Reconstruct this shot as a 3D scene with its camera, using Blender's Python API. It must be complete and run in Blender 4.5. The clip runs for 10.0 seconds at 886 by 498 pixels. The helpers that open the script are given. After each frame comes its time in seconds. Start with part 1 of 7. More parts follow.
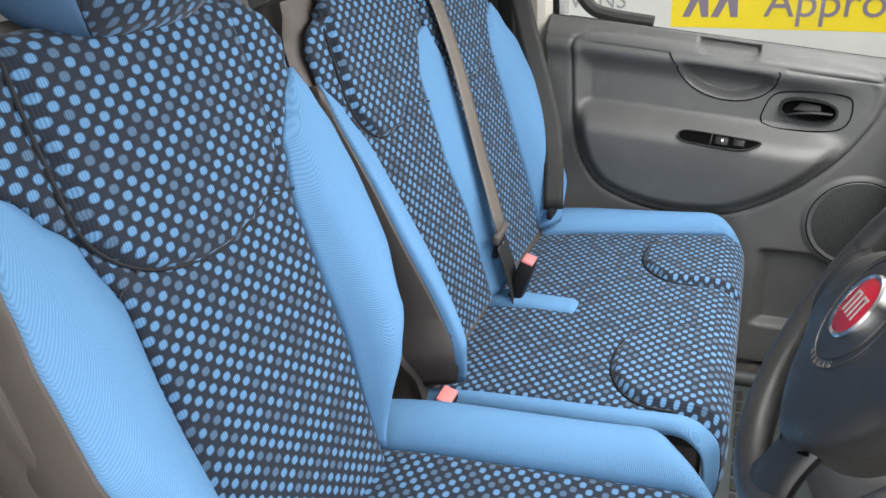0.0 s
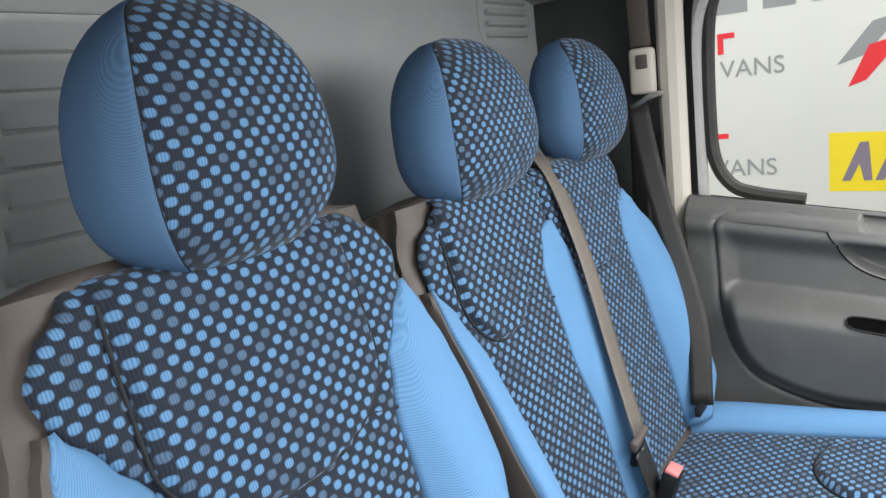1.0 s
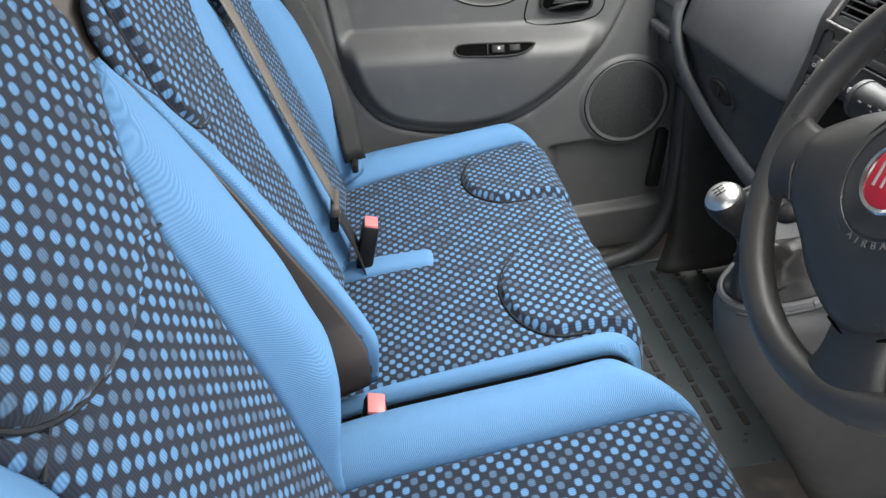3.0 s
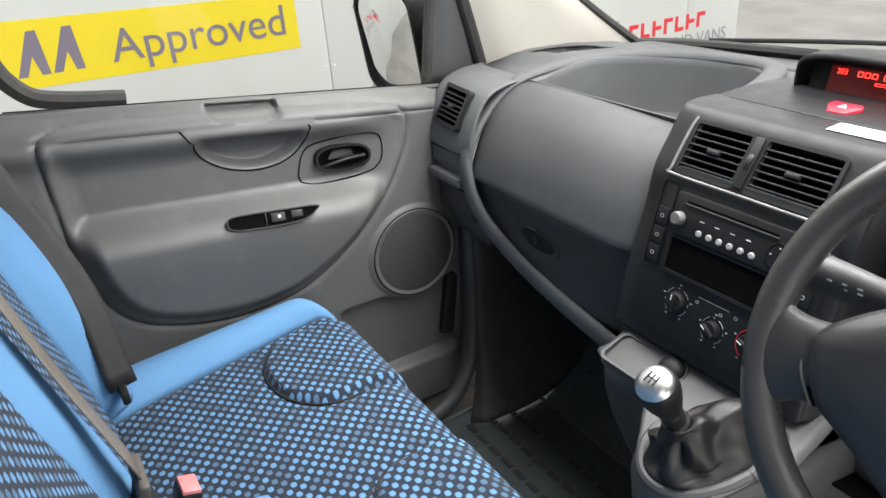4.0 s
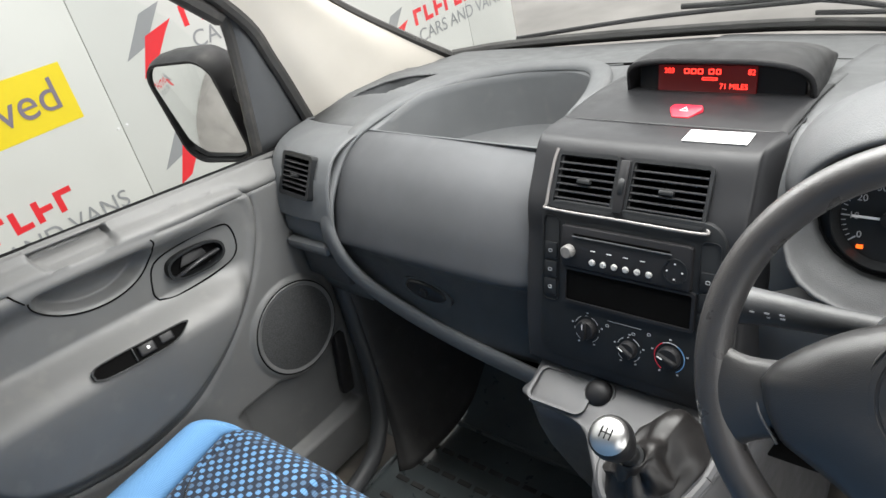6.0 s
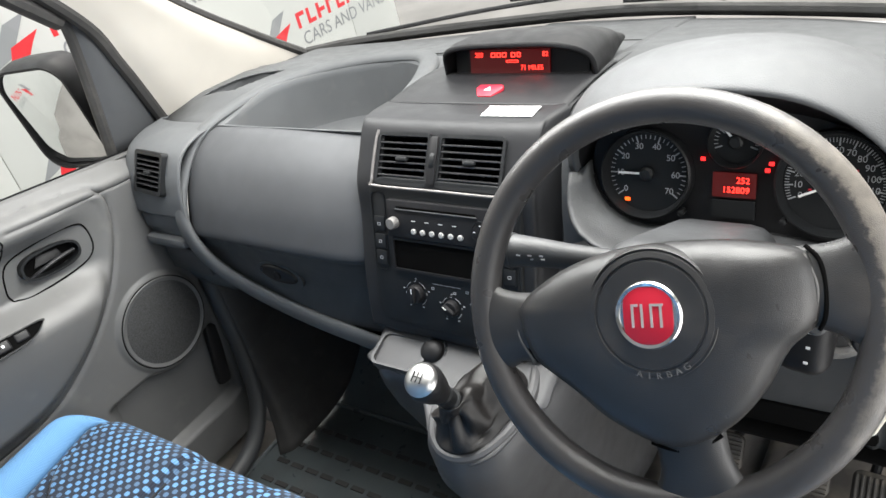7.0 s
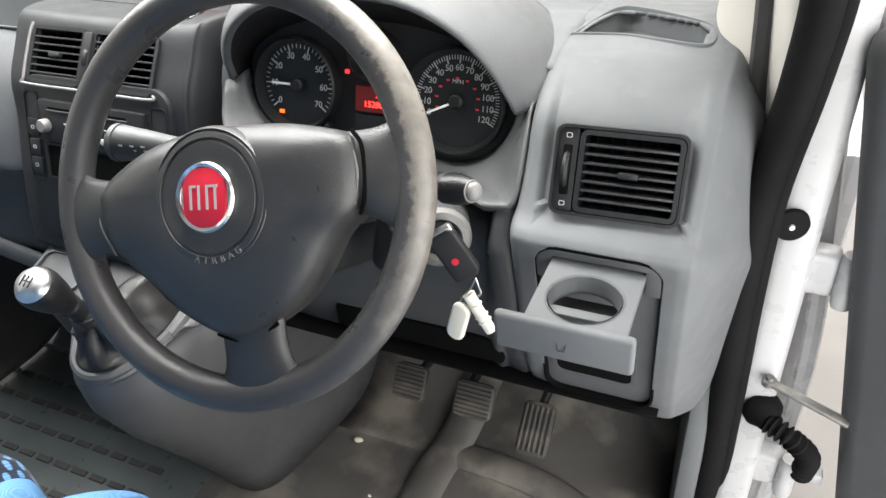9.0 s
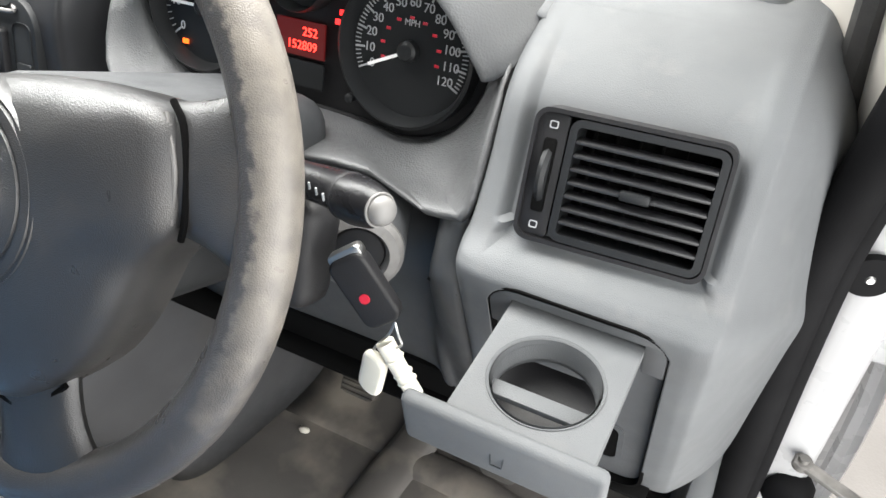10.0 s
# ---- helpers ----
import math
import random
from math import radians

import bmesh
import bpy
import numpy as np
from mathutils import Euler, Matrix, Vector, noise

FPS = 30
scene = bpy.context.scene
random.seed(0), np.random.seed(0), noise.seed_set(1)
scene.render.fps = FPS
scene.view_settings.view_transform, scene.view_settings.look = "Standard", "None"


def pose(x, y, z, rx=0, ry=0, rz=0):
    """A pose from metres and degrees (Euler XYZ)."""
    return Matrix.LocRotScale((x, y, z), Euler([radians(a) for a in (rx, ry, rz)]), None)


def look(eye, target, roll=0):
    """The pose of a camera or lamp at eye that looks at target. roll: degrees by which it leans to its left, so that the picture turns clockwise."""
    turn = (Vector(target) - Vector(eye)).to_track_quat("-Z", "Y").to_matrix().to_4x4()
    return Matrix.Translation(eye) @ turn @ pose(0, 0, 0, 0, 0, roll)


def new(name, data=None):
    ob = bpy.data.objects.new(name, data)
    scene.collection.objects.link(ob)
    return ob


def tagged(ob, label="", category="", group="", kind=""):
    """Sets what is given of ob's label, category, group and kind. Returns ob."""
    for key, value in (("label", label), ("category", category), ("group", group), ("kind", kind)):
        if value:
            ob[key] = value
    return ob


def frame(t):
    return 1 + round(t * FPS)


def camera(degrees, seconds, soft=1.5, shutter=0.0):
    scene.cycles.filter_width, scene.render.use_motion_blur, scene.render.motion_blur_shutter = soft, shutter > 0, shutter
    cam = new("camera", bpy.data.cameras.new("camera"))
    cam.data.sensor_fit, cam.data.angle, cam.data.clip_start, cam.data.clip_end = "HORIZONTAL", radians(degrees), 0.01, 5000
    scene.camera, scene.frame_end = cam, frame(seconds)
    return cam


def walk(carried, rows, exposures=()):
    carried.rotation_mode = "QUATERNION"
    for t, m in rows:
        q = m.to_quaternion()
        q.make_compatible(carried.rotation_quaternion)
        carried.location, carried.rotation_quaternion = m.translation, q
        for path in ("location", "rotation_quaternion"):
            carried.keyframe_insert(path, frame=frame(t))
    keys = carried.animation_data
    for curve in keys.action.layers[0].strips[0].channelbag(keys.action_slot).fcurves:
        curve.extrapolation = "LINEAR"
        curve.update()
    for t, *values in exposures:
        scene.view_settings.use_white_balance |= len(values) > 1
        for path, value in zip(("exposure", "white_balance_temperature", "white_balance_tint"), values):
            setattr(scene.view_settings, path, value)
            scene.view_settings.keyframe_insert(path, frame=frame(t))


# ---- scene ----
from mathutils.bvhtree import BVHTree
cam = camera(61.9, 10.0)
PATH = [
    (0, (0.983, 0.11, 1.681), (-0.681, -0.612, 0.837), -3.1),
    (0.5, (0.915, 0.116, 1.701), (-0.74, -0.848, 1.125), -5.2),
    (1, (0.887, 0.114, 1.716), (-0.728, -0.994, 1.311), -6.6),
    (1.5, (0.876, 0.118, 1.707), (-0.689, -1.035, 1.239), -7.0),
    (2, (0.884, 0.101, 1.687), (-0.713, -0.881, 0.989), -7.6),
    (2.5, (0.894, -0.027, 1.671), (-0.813, -0.52, 0.753), -8.2),
    (2.7, (0.893, -0.091, 1.668), (-0.823, -0.357, 0.677), -8.2),
    (3.8, (0.613, -0.268, 1.696), (-0.981, 0.487, 0.752), -5.5),
    (4, (0.54, -0.296, 1.702), (-1.022, 0.591, 0.822), -4.5),
    (4.5, (0.4, -0.292, 1.71), (-1.036, 0.765, 0.805), -7.4),
    (5, (0.357, -0.286, 1.75), (-1.008, 0.844, 0.823), -10.7),
    (5.2, (0.355, -0.283, 1.765), (-0.995, 0.872, 0.847), -11.4),
    (6.3, (0.47, -0.279, 1.822), (-0.76, 0.935, 0.814), -15.2),
    (6.5, (0.503, -0.279, 1.815), (-0.7, 0.96, 0.805), -15.4),
    (7, (0.584, -0.285, 1.798), (-0.509, 1.037, 0.77), -14.7),
    (7.5, (0.658, -0.271, 1.779), (-0.306, 1.136, 0.734), -12.3),
    (8, (0.724, -0.262, 1.759), (-0.13, 1.206, 0.702), -9.1),
    (8.5, (0.771, -0.268, 1.709), (0.016, 1.241, 0.636), -5.9),
    (9, (0.799, -0.205, 1.684), (0.099, 1.284, 0.546), -4.0),
    (9.5, (0.789, -0.069, 1.655), (0.101, 1.322, 0.394), -4.0),
    (10, (0.771, 0.047, 1.603), (0.052, 1.39, 0.308), -0.5),
]
walk(cam, [(t, look(eye, target, roll)) for t, eye, target, roll in PATH], [(0.0, 0.85), (2.7, 0.9), (4.0, 1.0), (6.5, 1.1), (7.5, 1.28), (8.0, 1.34), (9.0, 1.42), (10.0, 1.64)])

# ---- world, sun, exposure ----
world = bpy.data.worlds.new("sky")
scene.world = world
world.use_nodes = True
wn = world.node_tree.nodes
sky = wn.new("ShaderNodeTexSky")
sky.sky_type = "NISHITA"
sky.sun_disc = False
sky.sun_elevation, sky.sun_rotation = radians(65), radians(7)
sky.air_density, sky.dust_density, sky.ozone_density = 1.0, 6.0, 1.0
wn["Background"].inputs["Strength"].default_value = 0.15
soften = wn.new("ShaderNodeMix")
soften.data_type = "RGBA"
soften.inputs["Factor"].default_value = 0.85
soften.inputs["B"].default_value = (7.4, 7.35, 7.2, 1)
world.node_tree.links.new(sky.outputs[0], soften.inputs["A"])
world.node_tree.links.new(soften.outputs["Result"], wn["Background"].inputs["Color"])
sun = new("sun", bpy.data.lights.new("sun", "SUN"))
sun.data.energy, sun.data.angle, sun.data.color = 1.5, radians(50), (1.0, 0.96, 0.9)
sun.matrix_basis = look((0.5, 4.0, 9.0), (0, 0, 1))


def opening_light(name, at, target, w, h, watts):
    """Sky light entering through an opening of the cab."""
    a = new(name, bpy.data.lights.new(name, "AREA"))
    a.data.shape, a.data.size, a.data.size_y, a.data.energy = "RECTANGLE", w, h, watts
    a.data.color = (1.0, 0.99, 0.97)
    a.matrix_basis = look(at, target)


opening_light("windscreen_sky", (0, 0.46, 1.83), (0, -0.1, 1.2), 1.15, 0.42, 10.5)
opening_light("doorway_sky", (1.12, 0.19, 1.06), (0.2, 0.36, 0.82), 0.75, 1.1, 4.4)

# ---- materials ----
def mat(name, col, rough=0.5, metal=0.0, bump=0.0, bscale=900, var=0.12, vscale=7, spec=0.5, sheen=0.0, worn=None, spot=None, outer=None):
    m = bpy.data.materials.new(name)
    m.use_nodes = True
    nt = m.node_tree
    b = nt.nodes["Principled BSDF"]
    b.inputs["Roughness"].default_value, b.inputs["Metallic"].default_value = rough, metal
    b.inputs["Specular IOR Level"].default_value = spec
    b.inputs["Sheen Weight"].default_value = sheen
    co = nt.nodes.new("ShaderNodeTexCoord")

    def noisy(scale, detail, lo, hi):
        n = nt.nodes.new("ShaderNodeTexNoise")
        n.inputs["Scale"].default_value, n.inputs["Detail"].default_value = scale, detail
        nt.links.new(co.outputs["Object"], n.inputs["Vector"])
        r = nt.nodes.new("ShaderNodeMapRange")
        r.inputs["From Min"].default_value, r.inputs["From Max"].default_value = 0.3, 0.7
        r.inputs["To Min"].default_value, r.inputs["To Max"].default_value = lo, hi
        nt.links.new(n.outputs["Fac"], r.inputs["Value"])
        return r.outputs[0]

    mix = nt.nodes.new("ShaderNodeMix")
    mix.data_type, mix.blend_type = "RGBA", "MULTIPLY"
    mix.inputs["Factor"].default_value = 1.0
    mix.inputs["A"].default_value = (*col, 1)
    nt.links.new(noisy(vscale, 5, 1 - var, 1 + var), mix.inputs["B"])
    out = mix.outputs["Result"]
    if worn:
        tint, wscale, lo, hi = worn
        w = nt.nodes.new("ShaderNodeMix")
        w.data_type = "RGBA"
        fac = noisy(wscale, 6, lo, hi)
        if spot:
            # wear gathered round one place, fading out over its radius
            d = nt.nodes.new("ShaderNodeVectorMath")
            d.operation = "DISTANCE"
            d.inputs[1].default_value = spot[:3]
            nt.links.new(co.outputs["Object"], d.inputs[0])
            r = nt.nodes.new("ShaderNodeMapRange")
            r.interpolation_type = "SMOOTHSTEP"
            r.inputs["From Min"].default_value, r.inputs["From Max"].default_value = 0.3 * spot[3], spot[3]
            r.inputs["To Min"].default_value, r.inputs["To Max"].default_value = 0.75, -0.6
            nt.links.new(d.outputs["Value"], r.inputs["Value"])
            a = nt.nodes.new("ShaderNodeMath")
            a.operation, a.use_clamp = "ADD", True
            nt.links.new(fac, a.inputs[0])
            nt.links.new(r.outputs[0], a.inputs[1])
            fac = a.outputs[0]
        if outer:
            # rubbed away on the outer side only, past a radius round an axis through the origin
            cp = nt.nodes.new("ShaderNodeVectorMath")
            cp.operation = "CROSS_PRODUCT"
            cp.inputs[1].default_value = outer[:3]
            nt.links.new(co.outputs["Object"], cp.inputs[0])
            ln = nt.nodes.new("ShaderNodeVectorMath")
            ln.operation = "LENGTH"
            nt.links.new(cp.outputs["Vector"], ln.inputs[0])
            ed = nt.nodes.new("ShaderNodeMath")
            ed.operation = "MULTIPLY_ADD"
            nt.links.new(noisy(170, 4, -0.004, 0.004), ed.inputs[0])
            ed.inputs[1].default_value = 1.0
            nt.links.new(ln.outputs["Value"], ed.inputs[2])
            r = nt.nodes.new("ShaderNodeMapRange")
            r.inputs["From Min"].default_value, r.inputs["From Max"].default_value = outer[3] - 0.003, outer[3] + 0.002
            nt.links.new(ed.outputs[0], r.inputs["Value"])
            a = nt.nodes.new("ShaderNodeMath")
            a.operation, a.use_clamp = "MULTIPLY", True
            nt.links.new(fac, a.inputs[0])
            nt.links.new(r.outputs[0], a.inputs[1])
            fac = a.outputs[0]
        nt.links.new(fac, w.inputs["Factor"])
        nt.links.new(out, w.inputs["A"])
        w.inputs["B"].default_value = (*tint, 1)
        out = w.outputs["Result"]
    nt.links.new(out, b.inputs["Base Color"])
    nt.links.new(noisy(vscale * 5, 3, max(rough - 0.07, 0.02), min(rough + 0.07, 1)), b.inputs["Roughness"])
    if bump:
        n = nt.nodes.new("ShaderNodeTexVoronoi")
        n.inputs["Scale"].default_value = bscale
        nt.links.new(co.outputs["Object"], n.inputs["Vector"])
        bp = nt.nodes.new("ShaderNodeBump")
        bp.inputs["Strength"].default_value, bp.inputs["Distance"].default_value = bump, 0.0006
        nt.links.new(n.outputs["Distance"], bp.inputs["Height"])
        nt.links.new(bp.outputs[0], b.inputs["Normal"])
    return m


def glow(name, col, power):
    m = bpy.data.materials.new(name)
    m.use_nodes = True
    b = m.node_tree.nodes["Principled BSDF"]
    b.inputs["Base Color"].default_value = (*[0.3 * c for c in col], 1)
    b.inputs["Emission Color"].default_value, b.inputs["Emission Strength"].default_value = (*col, 1), power
    return m


def glass(name, tint=(0.95, 0.97, 0.96), rough=0.0, bend=1.45):
    m = bpy.data.materials.new(name)
    m.use_nodes = True
    nt = m.node_tree
    tr, gl, mx = (nt.nodes.new("ShaderNode" + k) for k in ("BsdfTransparent", "BsdfGlossy", "MixShader"))
    tr.inputs["Color"].default_value = (*tint, 1)
    gl.inputs["Roughness"].default_value = rough
    fr = nt.nodes.new("ShaderNodeFresnel")
    fr.inputs["IOR"].default_value = bend
    nt.links.new(fr.outputs[0], mx.inputs[0])
    nt.links.new(tr.outputs[0], mx.inputs[1])
    nt.links.new(gl.outputs[0], mx.inputs[2])
    nt.links.new(mx.outputs[0], nt.nodes["Material Output"].inputs["Surface"])
    return m


def dotted(name, pitch_u, pitch_v, ru, rv, bright=(0.105, 0.24, 0.45), dim=(0.066, 0.10, 0.16), ground=(0.021, 0.028, 0.044)):
    """Woven cloth: staggered oval dots of two blues on near-black, laid by the UV in metres."""
    m = bpy.data.materials.new(name)
    m.use_nodes = True
    nt = m.node_tree
    b = nt.nodes["Principled BSDF"]
    b.inputs["Roughness"].default_value, b.inputs["Sheen Weight"].default_value = 0.85, 0.1
    b.inputs["Specular IOR Level"].default_value = 0.2
    uv = nt.nodes.new("ShaderNodeUVMap")
    sep = nt.nodes.new("ShaderNodeSeparateXYZ")
    nt.links.new(uv.outputs[0], sep.inputs[0])

    def op(kind, a, c=None, d=None):
        n = nt.nodes.new("ShaderNodeMath")
        n.operation = kind
        for k, v in enumerate((a, c, d)):
            if v is None:
                continue
            if isinstance(v, (int, float)):
                n.inputs[k].default_value = v
            else:
                nt.links.new(v, n.inputs[k])
        return n.outputs[0]

    v = op("DIVIDE", sep.outputs[1], pitch_v)
    row = op("FLOOR", v)
    shift = op("MULTIPLY", op("MODULO", op("ABSOLUTE", row), 2.0), 0.5)
    u = op("ADD", op("DIVIDE", sep.outputs[0], pitch_u), shift)
    col = op("FLOOR", u)
    du = op("DIVIDE", op("SUBTRACT", op("FRACT", u), 0.5), ru)
    dv = op("DIVIDE", op("SUBTRACT", op("FRACT", v), 0.5), rv)
    d = op("ADD", op("POWER", op("ABSOLUTE", du), 2.5), op("POWER", op("ABSOLUTE", dv), 2.5))
    mask = nt.nodes.new("ShaderNodeMapRange")
    mask.inputs["From Min"].default_value, mask.inputs["From Max"].default_value = 1.5, 0.6
    nt.links.new(d, mask.inputs["Value"])
    comb = nt.nodes.new("ShaderNodeCombineXYZ")
    nt.links.new(col, comb.inputs[0])
    nt.links.new(row, comb.inputs[1])
    wh = nt.nodes.new("ShaderNodeTexWhiteNoise")
    wh.noise_dimensions = "2D"
    nt.links.new(comb.outputs[0], wh.inputs["Vector"])
    pick = op("GREATER_THAN", wh.outputs["Value"], 0.70)
    two = nt.nodes.new("ShaderNodeMix")
    two.data_type = "RGBA"
    nt.links.new(pick, two.inputs["Factor"])
    two.inputs["A"].default_value, two.inputs["B"].default_value = (*bright, 1), (*dim, 1)
    # weave: fine ribs down the cloth
    rib = op("MULTIPLY_ADD", op("SINE", op("MULTIPLY", sep.outputs[0], 2300.0)), 0.22, 1.0)
    whole = nt.nodes.new("ShaderNodeMix")
    whole.data_type = "RGBA"
    nt.links.new(mask.outputs[0], whole.inputs["Factor"])
    whole.inputs["A"].default_value = (*ground, 1)
    nt.links.new(two.outputs["Result"], whole.inputs["B"])
    mul = nt.nodes.new("ShaderNodeMix")
    mul.data_type, mul.blend_type = "RGBA", "MULTIPLY"
    mul.inputs["Factor"].default_value = 1
    nt.links.new(whole.outputs["Result"], mul.inputs["A"])
    nt.links.new(rib, mul.inputs["B"])
    nt.links.new(mul.outputs["Result"], b.inputs["Base Color"])
    bp = nt.nodes.new("ShaderNodeBump")
    bp.inputs["Strength"].default_value, bp.inputs["Distance"].default_value = 0.5, 0.0008
    nt.links.new(op("ADD", mask.outputs[0], op("MULTIPLY", rib, 0.5)), bp.inputs["Height"])
    nt.links.new(bp.outputs[0], b.inputs["Normal"])
    return m


DASH = mat("dash plastic", (0.100, 0.105, 0.109), 0.62, bump=0.3, bscale=1300, var=0.12, spec=0.35, worn=((0.13, 0.13, 0.13), 30, -0.9, 0.35))
AIRBAGP = mat("smooth grey airbag panel plastic", (0.060, 0.063, 0.067), 0.62, bump=0.22, bscale=1500, var=0.1, spec=0.4)
# For dark plastic parts, and to paint dash plastic that lies in shade.
DASH_LOW = mat("dark plastic and shaded dash plastic", (0.043, 0.0455, 0.048), 0.48, bump=0.22, bscale=1500, var=0.1)
TRIM = mat("door plastic", (0.105, 0.106, 0.105), 0.46, bump=0.22, bscale=1500, var=0.08, worn=((0.15, 0.148, 0.14), 18, -0.9, 0.35))
PANEL = mat("satin black plastic", (0.012, 0.013, 0.014), 0.45, bump=0.1, bscale=1500, var=0.08, spec=0.25)
BLACK = mat("black plastic", (0.010, 0.010, 0.011), 0.5, bump=0.15, var=0.15, spec=0.3)
# Near-black put into hollows for their shade, and along seams and gaps.
GAPSHADE = mat("near-black gap and hollow shade", (0.003, 0.003, 0.003), 0.9, var=0.2, spec=0.05)
SHELL = mat("taupe seat vinyl", (0.078, 0.066, 0.060), 0.6, bump=0.3, bscale=700, var=0.08)
RUBBER = mat("black rubber", (0.032, 0.031, 0.030), 0.6, bump=0.3, bscale=900, var=0.25, worn=((0.07, 0.066, 0.06), 25, -0.8, 0.4))
MATTING = mat("dusty black floor covering", (0.098, 0.091, 0.084), 0.42, bump=0.5, bscale=1100, var=0.25, worn=((0.30, 0.265, 0.22), 8, -0.75, 0.9))
MATGREY = mat("ribbed rubber floor mat", (0.072, 0.085, 0.088), 0.34, bump=0.4, bscale=900, var=0.25, worn=((0.07, 0.07, 0.065), 9, -0.8, 0.5))
WHEEL = mat("worn black wheel rubber", (0.025, 0.025, 0.0255), 0.34, bump=0.28, bscale=1300, var=0.2, spec=0.6, worn=((0.075, 0.065, 0.055), 9, -0.8, 0.5))
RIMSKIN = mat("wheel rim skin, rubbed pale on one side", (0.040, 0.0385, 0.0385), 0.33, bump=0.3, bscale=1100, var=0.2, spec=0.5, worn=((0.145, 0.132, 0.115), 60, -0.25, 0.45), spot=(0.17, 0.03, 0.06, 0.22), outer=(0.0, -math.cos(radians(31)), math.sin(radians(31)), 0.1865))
WHITE = mat("white van paint", (0.39, 0.39, 0.395), 0.3, var=0.05, worn=((0.33, 0.32, 0.29), 9, -0.9, 0.35))
BULK = mat("pale grey painted steel", (0.31, 0.33, 0.335), 0.45, var=0.04, bump=0.05, bscale=300)
CREAM = mat("pale pillar trim", (0.52, 0.49, 0.44), 0.75, var=0.05, bump=0.15, bscale=1200)
ROOFM = mat("pale roof lining", (0.55, 0.54, 0.51), 0.9, var=0.05)
CHROME = mat("polished chrome", (0.75, 0.75, 0.75), 0.2, metal=1, var=0.02)
DULL = mat("greasy dull steel", (0.20, 0.195, 0.185), 0.5, metal=0.8, var=0.25, vscale=60)
SATIN = mat("satin steel", (0.45, 0.45, 0.44), 0.35, metal=1, var=0.08)
RED = mat("red enamel", (0.43, 0.012, 0.03), 0.35, var=0.05)
REDPLAST = mat("red plastic", (0.5, 0.02, 0.04), 0.35, var=0.05)
BUCKRED = mat("faded red buckle plastic", (0.62, 0.2, 0.2), 0.4, var=0.05)
STRAP = mat("black belt webbing", (0.017, 0.0165, 0.016), 0.55, bump=0.5, bscale=1200, var=0.1)
STRAPG = mat("grey-brown belt webbing", (0.135, 0.118, 0.103), 0.45, bump=0.5, bscale=1200, var=0.15)
SURROUND = mat("coarse grained grey plastic", (0.064, 0.066, 0.068), 0.52, bump=0.5, bscale=620, var=0.14, vscale=30)
HOODM = mat("leather-grained grey plastic", (0.084, 0.087, 0.090), 0.58, bump=0.5, bscale=620, var=0.12, spec=0.35)
CONS = mat("console plastic", (0.064, 0.065, 0.068), 0.44, bump=0.25, bscale=1300, var=0.15, worn=((0.07, 0.068, 0.064), 12, -0.8, 0.4))
THREAD = mat("dark seam thread", (0.008, 0.01, 0.014), 0.8)
WHITEINK = mat("white ink", (0.75, 0.75, 0.75), 0.5, var=0.02)
PAPER = mat("white paper label", (0.85, 0.85, 0.85), 0.6, var=0.02)
CARD = mat("yellowed white plastic", (0.75, 0.72, 0.62), 0.5, var=0.08)
DOTS = dotted("dotted seat cloth", 0.0215, 0.0098, 0.228, 0.42, bright=(0.096, 0.215, 0.385), dim=(0.066, 0.118, 0.195), ground=(0.016, 0.022, 0.035))
GLASS = glass("window glass", bend=1.25)


def ribbed(name, dark, light, scale):
    """Cloth with fine slanting ribs."""
    m = mat(name, light, 0.85, var=0.1, spec=0.15)
    nt = m.node_tree
    b = nt.nodes["Principled BSDF"]
    co, wv, mx, bp = (nt.nodes.new("ShaderNode" + k) for k in ("TexCoord", "TexWave", "Mix", "Bump"))
    wv.bands_direction = "DIAGONAL"
    wv.inputs["Scale"].default_value, wv.inputs["Distortion"].default_value = scale, 0.4
    mx.data_type = "RGBA"
    mx.inputs["A"].default_value, mx.inputs["B"].default_value = (*dark, 1), (*light, 1)
    bp.inputs["Strength"].default_value, bp.inputs["Distance"].default_value = 0.5, 0.0006
    nt.links.new(co.outputs["Object"], wv.inputs["Vector"])
    nt.links.new(wv.outputs["Fac"], mx.inputs["Factor"])
    nt.links.new(wv.outputs["Fac"], bp.inputs["Height"])
    nt.links.new(mx.outputs["Result"], b.inputs["Base Color"])
    nt.links.new(bp.outputs[0], b.inputs["Normal"])
    return m


BLUE = ribbed("blue ribbed seat cloth", (0.098, 0.222, 0.405), (0.130, 0.280, 0.490), 290)
# The bolsters' blue again, darker partly to paint shade on headrest sides.
BLUE_DIM = ribbed("blue ribbed headrest cloth, partly darkened for shade", (0.060, 0.118, 0.212), (0.076, 0.146, 0.256), 290)
VENTEDGE = mat("dull satin vent edging", (0.22, 0.21, 0.205), 0.45, metal=0.6, var=0.2, vscale=40)
SLAT = mat("dark grey vent slat plastic", (0.02, 0.0205, 0.022), 0.38, var=0.1, spec=0.5)
STALKM = mat("smooth black stalk plastic", (0.009, 0.009, 0.01), 0.3, var=0.1, spec=0.25)
GAITERM = mat("creased black leatherette", (0.011, 0.0102, 0.010), 0.44, bump=0.35, bscale=700, var=0.25, spec=0.42)
MIRROR = mat("mirror silver", (0.85, 0.86, 0.86), 0.02, metal=1, var=0.0)
LCD = glow("red display back", (0.06, 0.0015, 0.0015), 0.45)
LCDINK = glow("lit red segments", (1.0, 0.03, 0.02), 2.2)
LAMPRED = glow("red warning light", (1.0, 0.02, 0.02), 1.3)
LAMPAMB = glow("orange warning light", (1.0, 0.12, 0.01), 1.1)
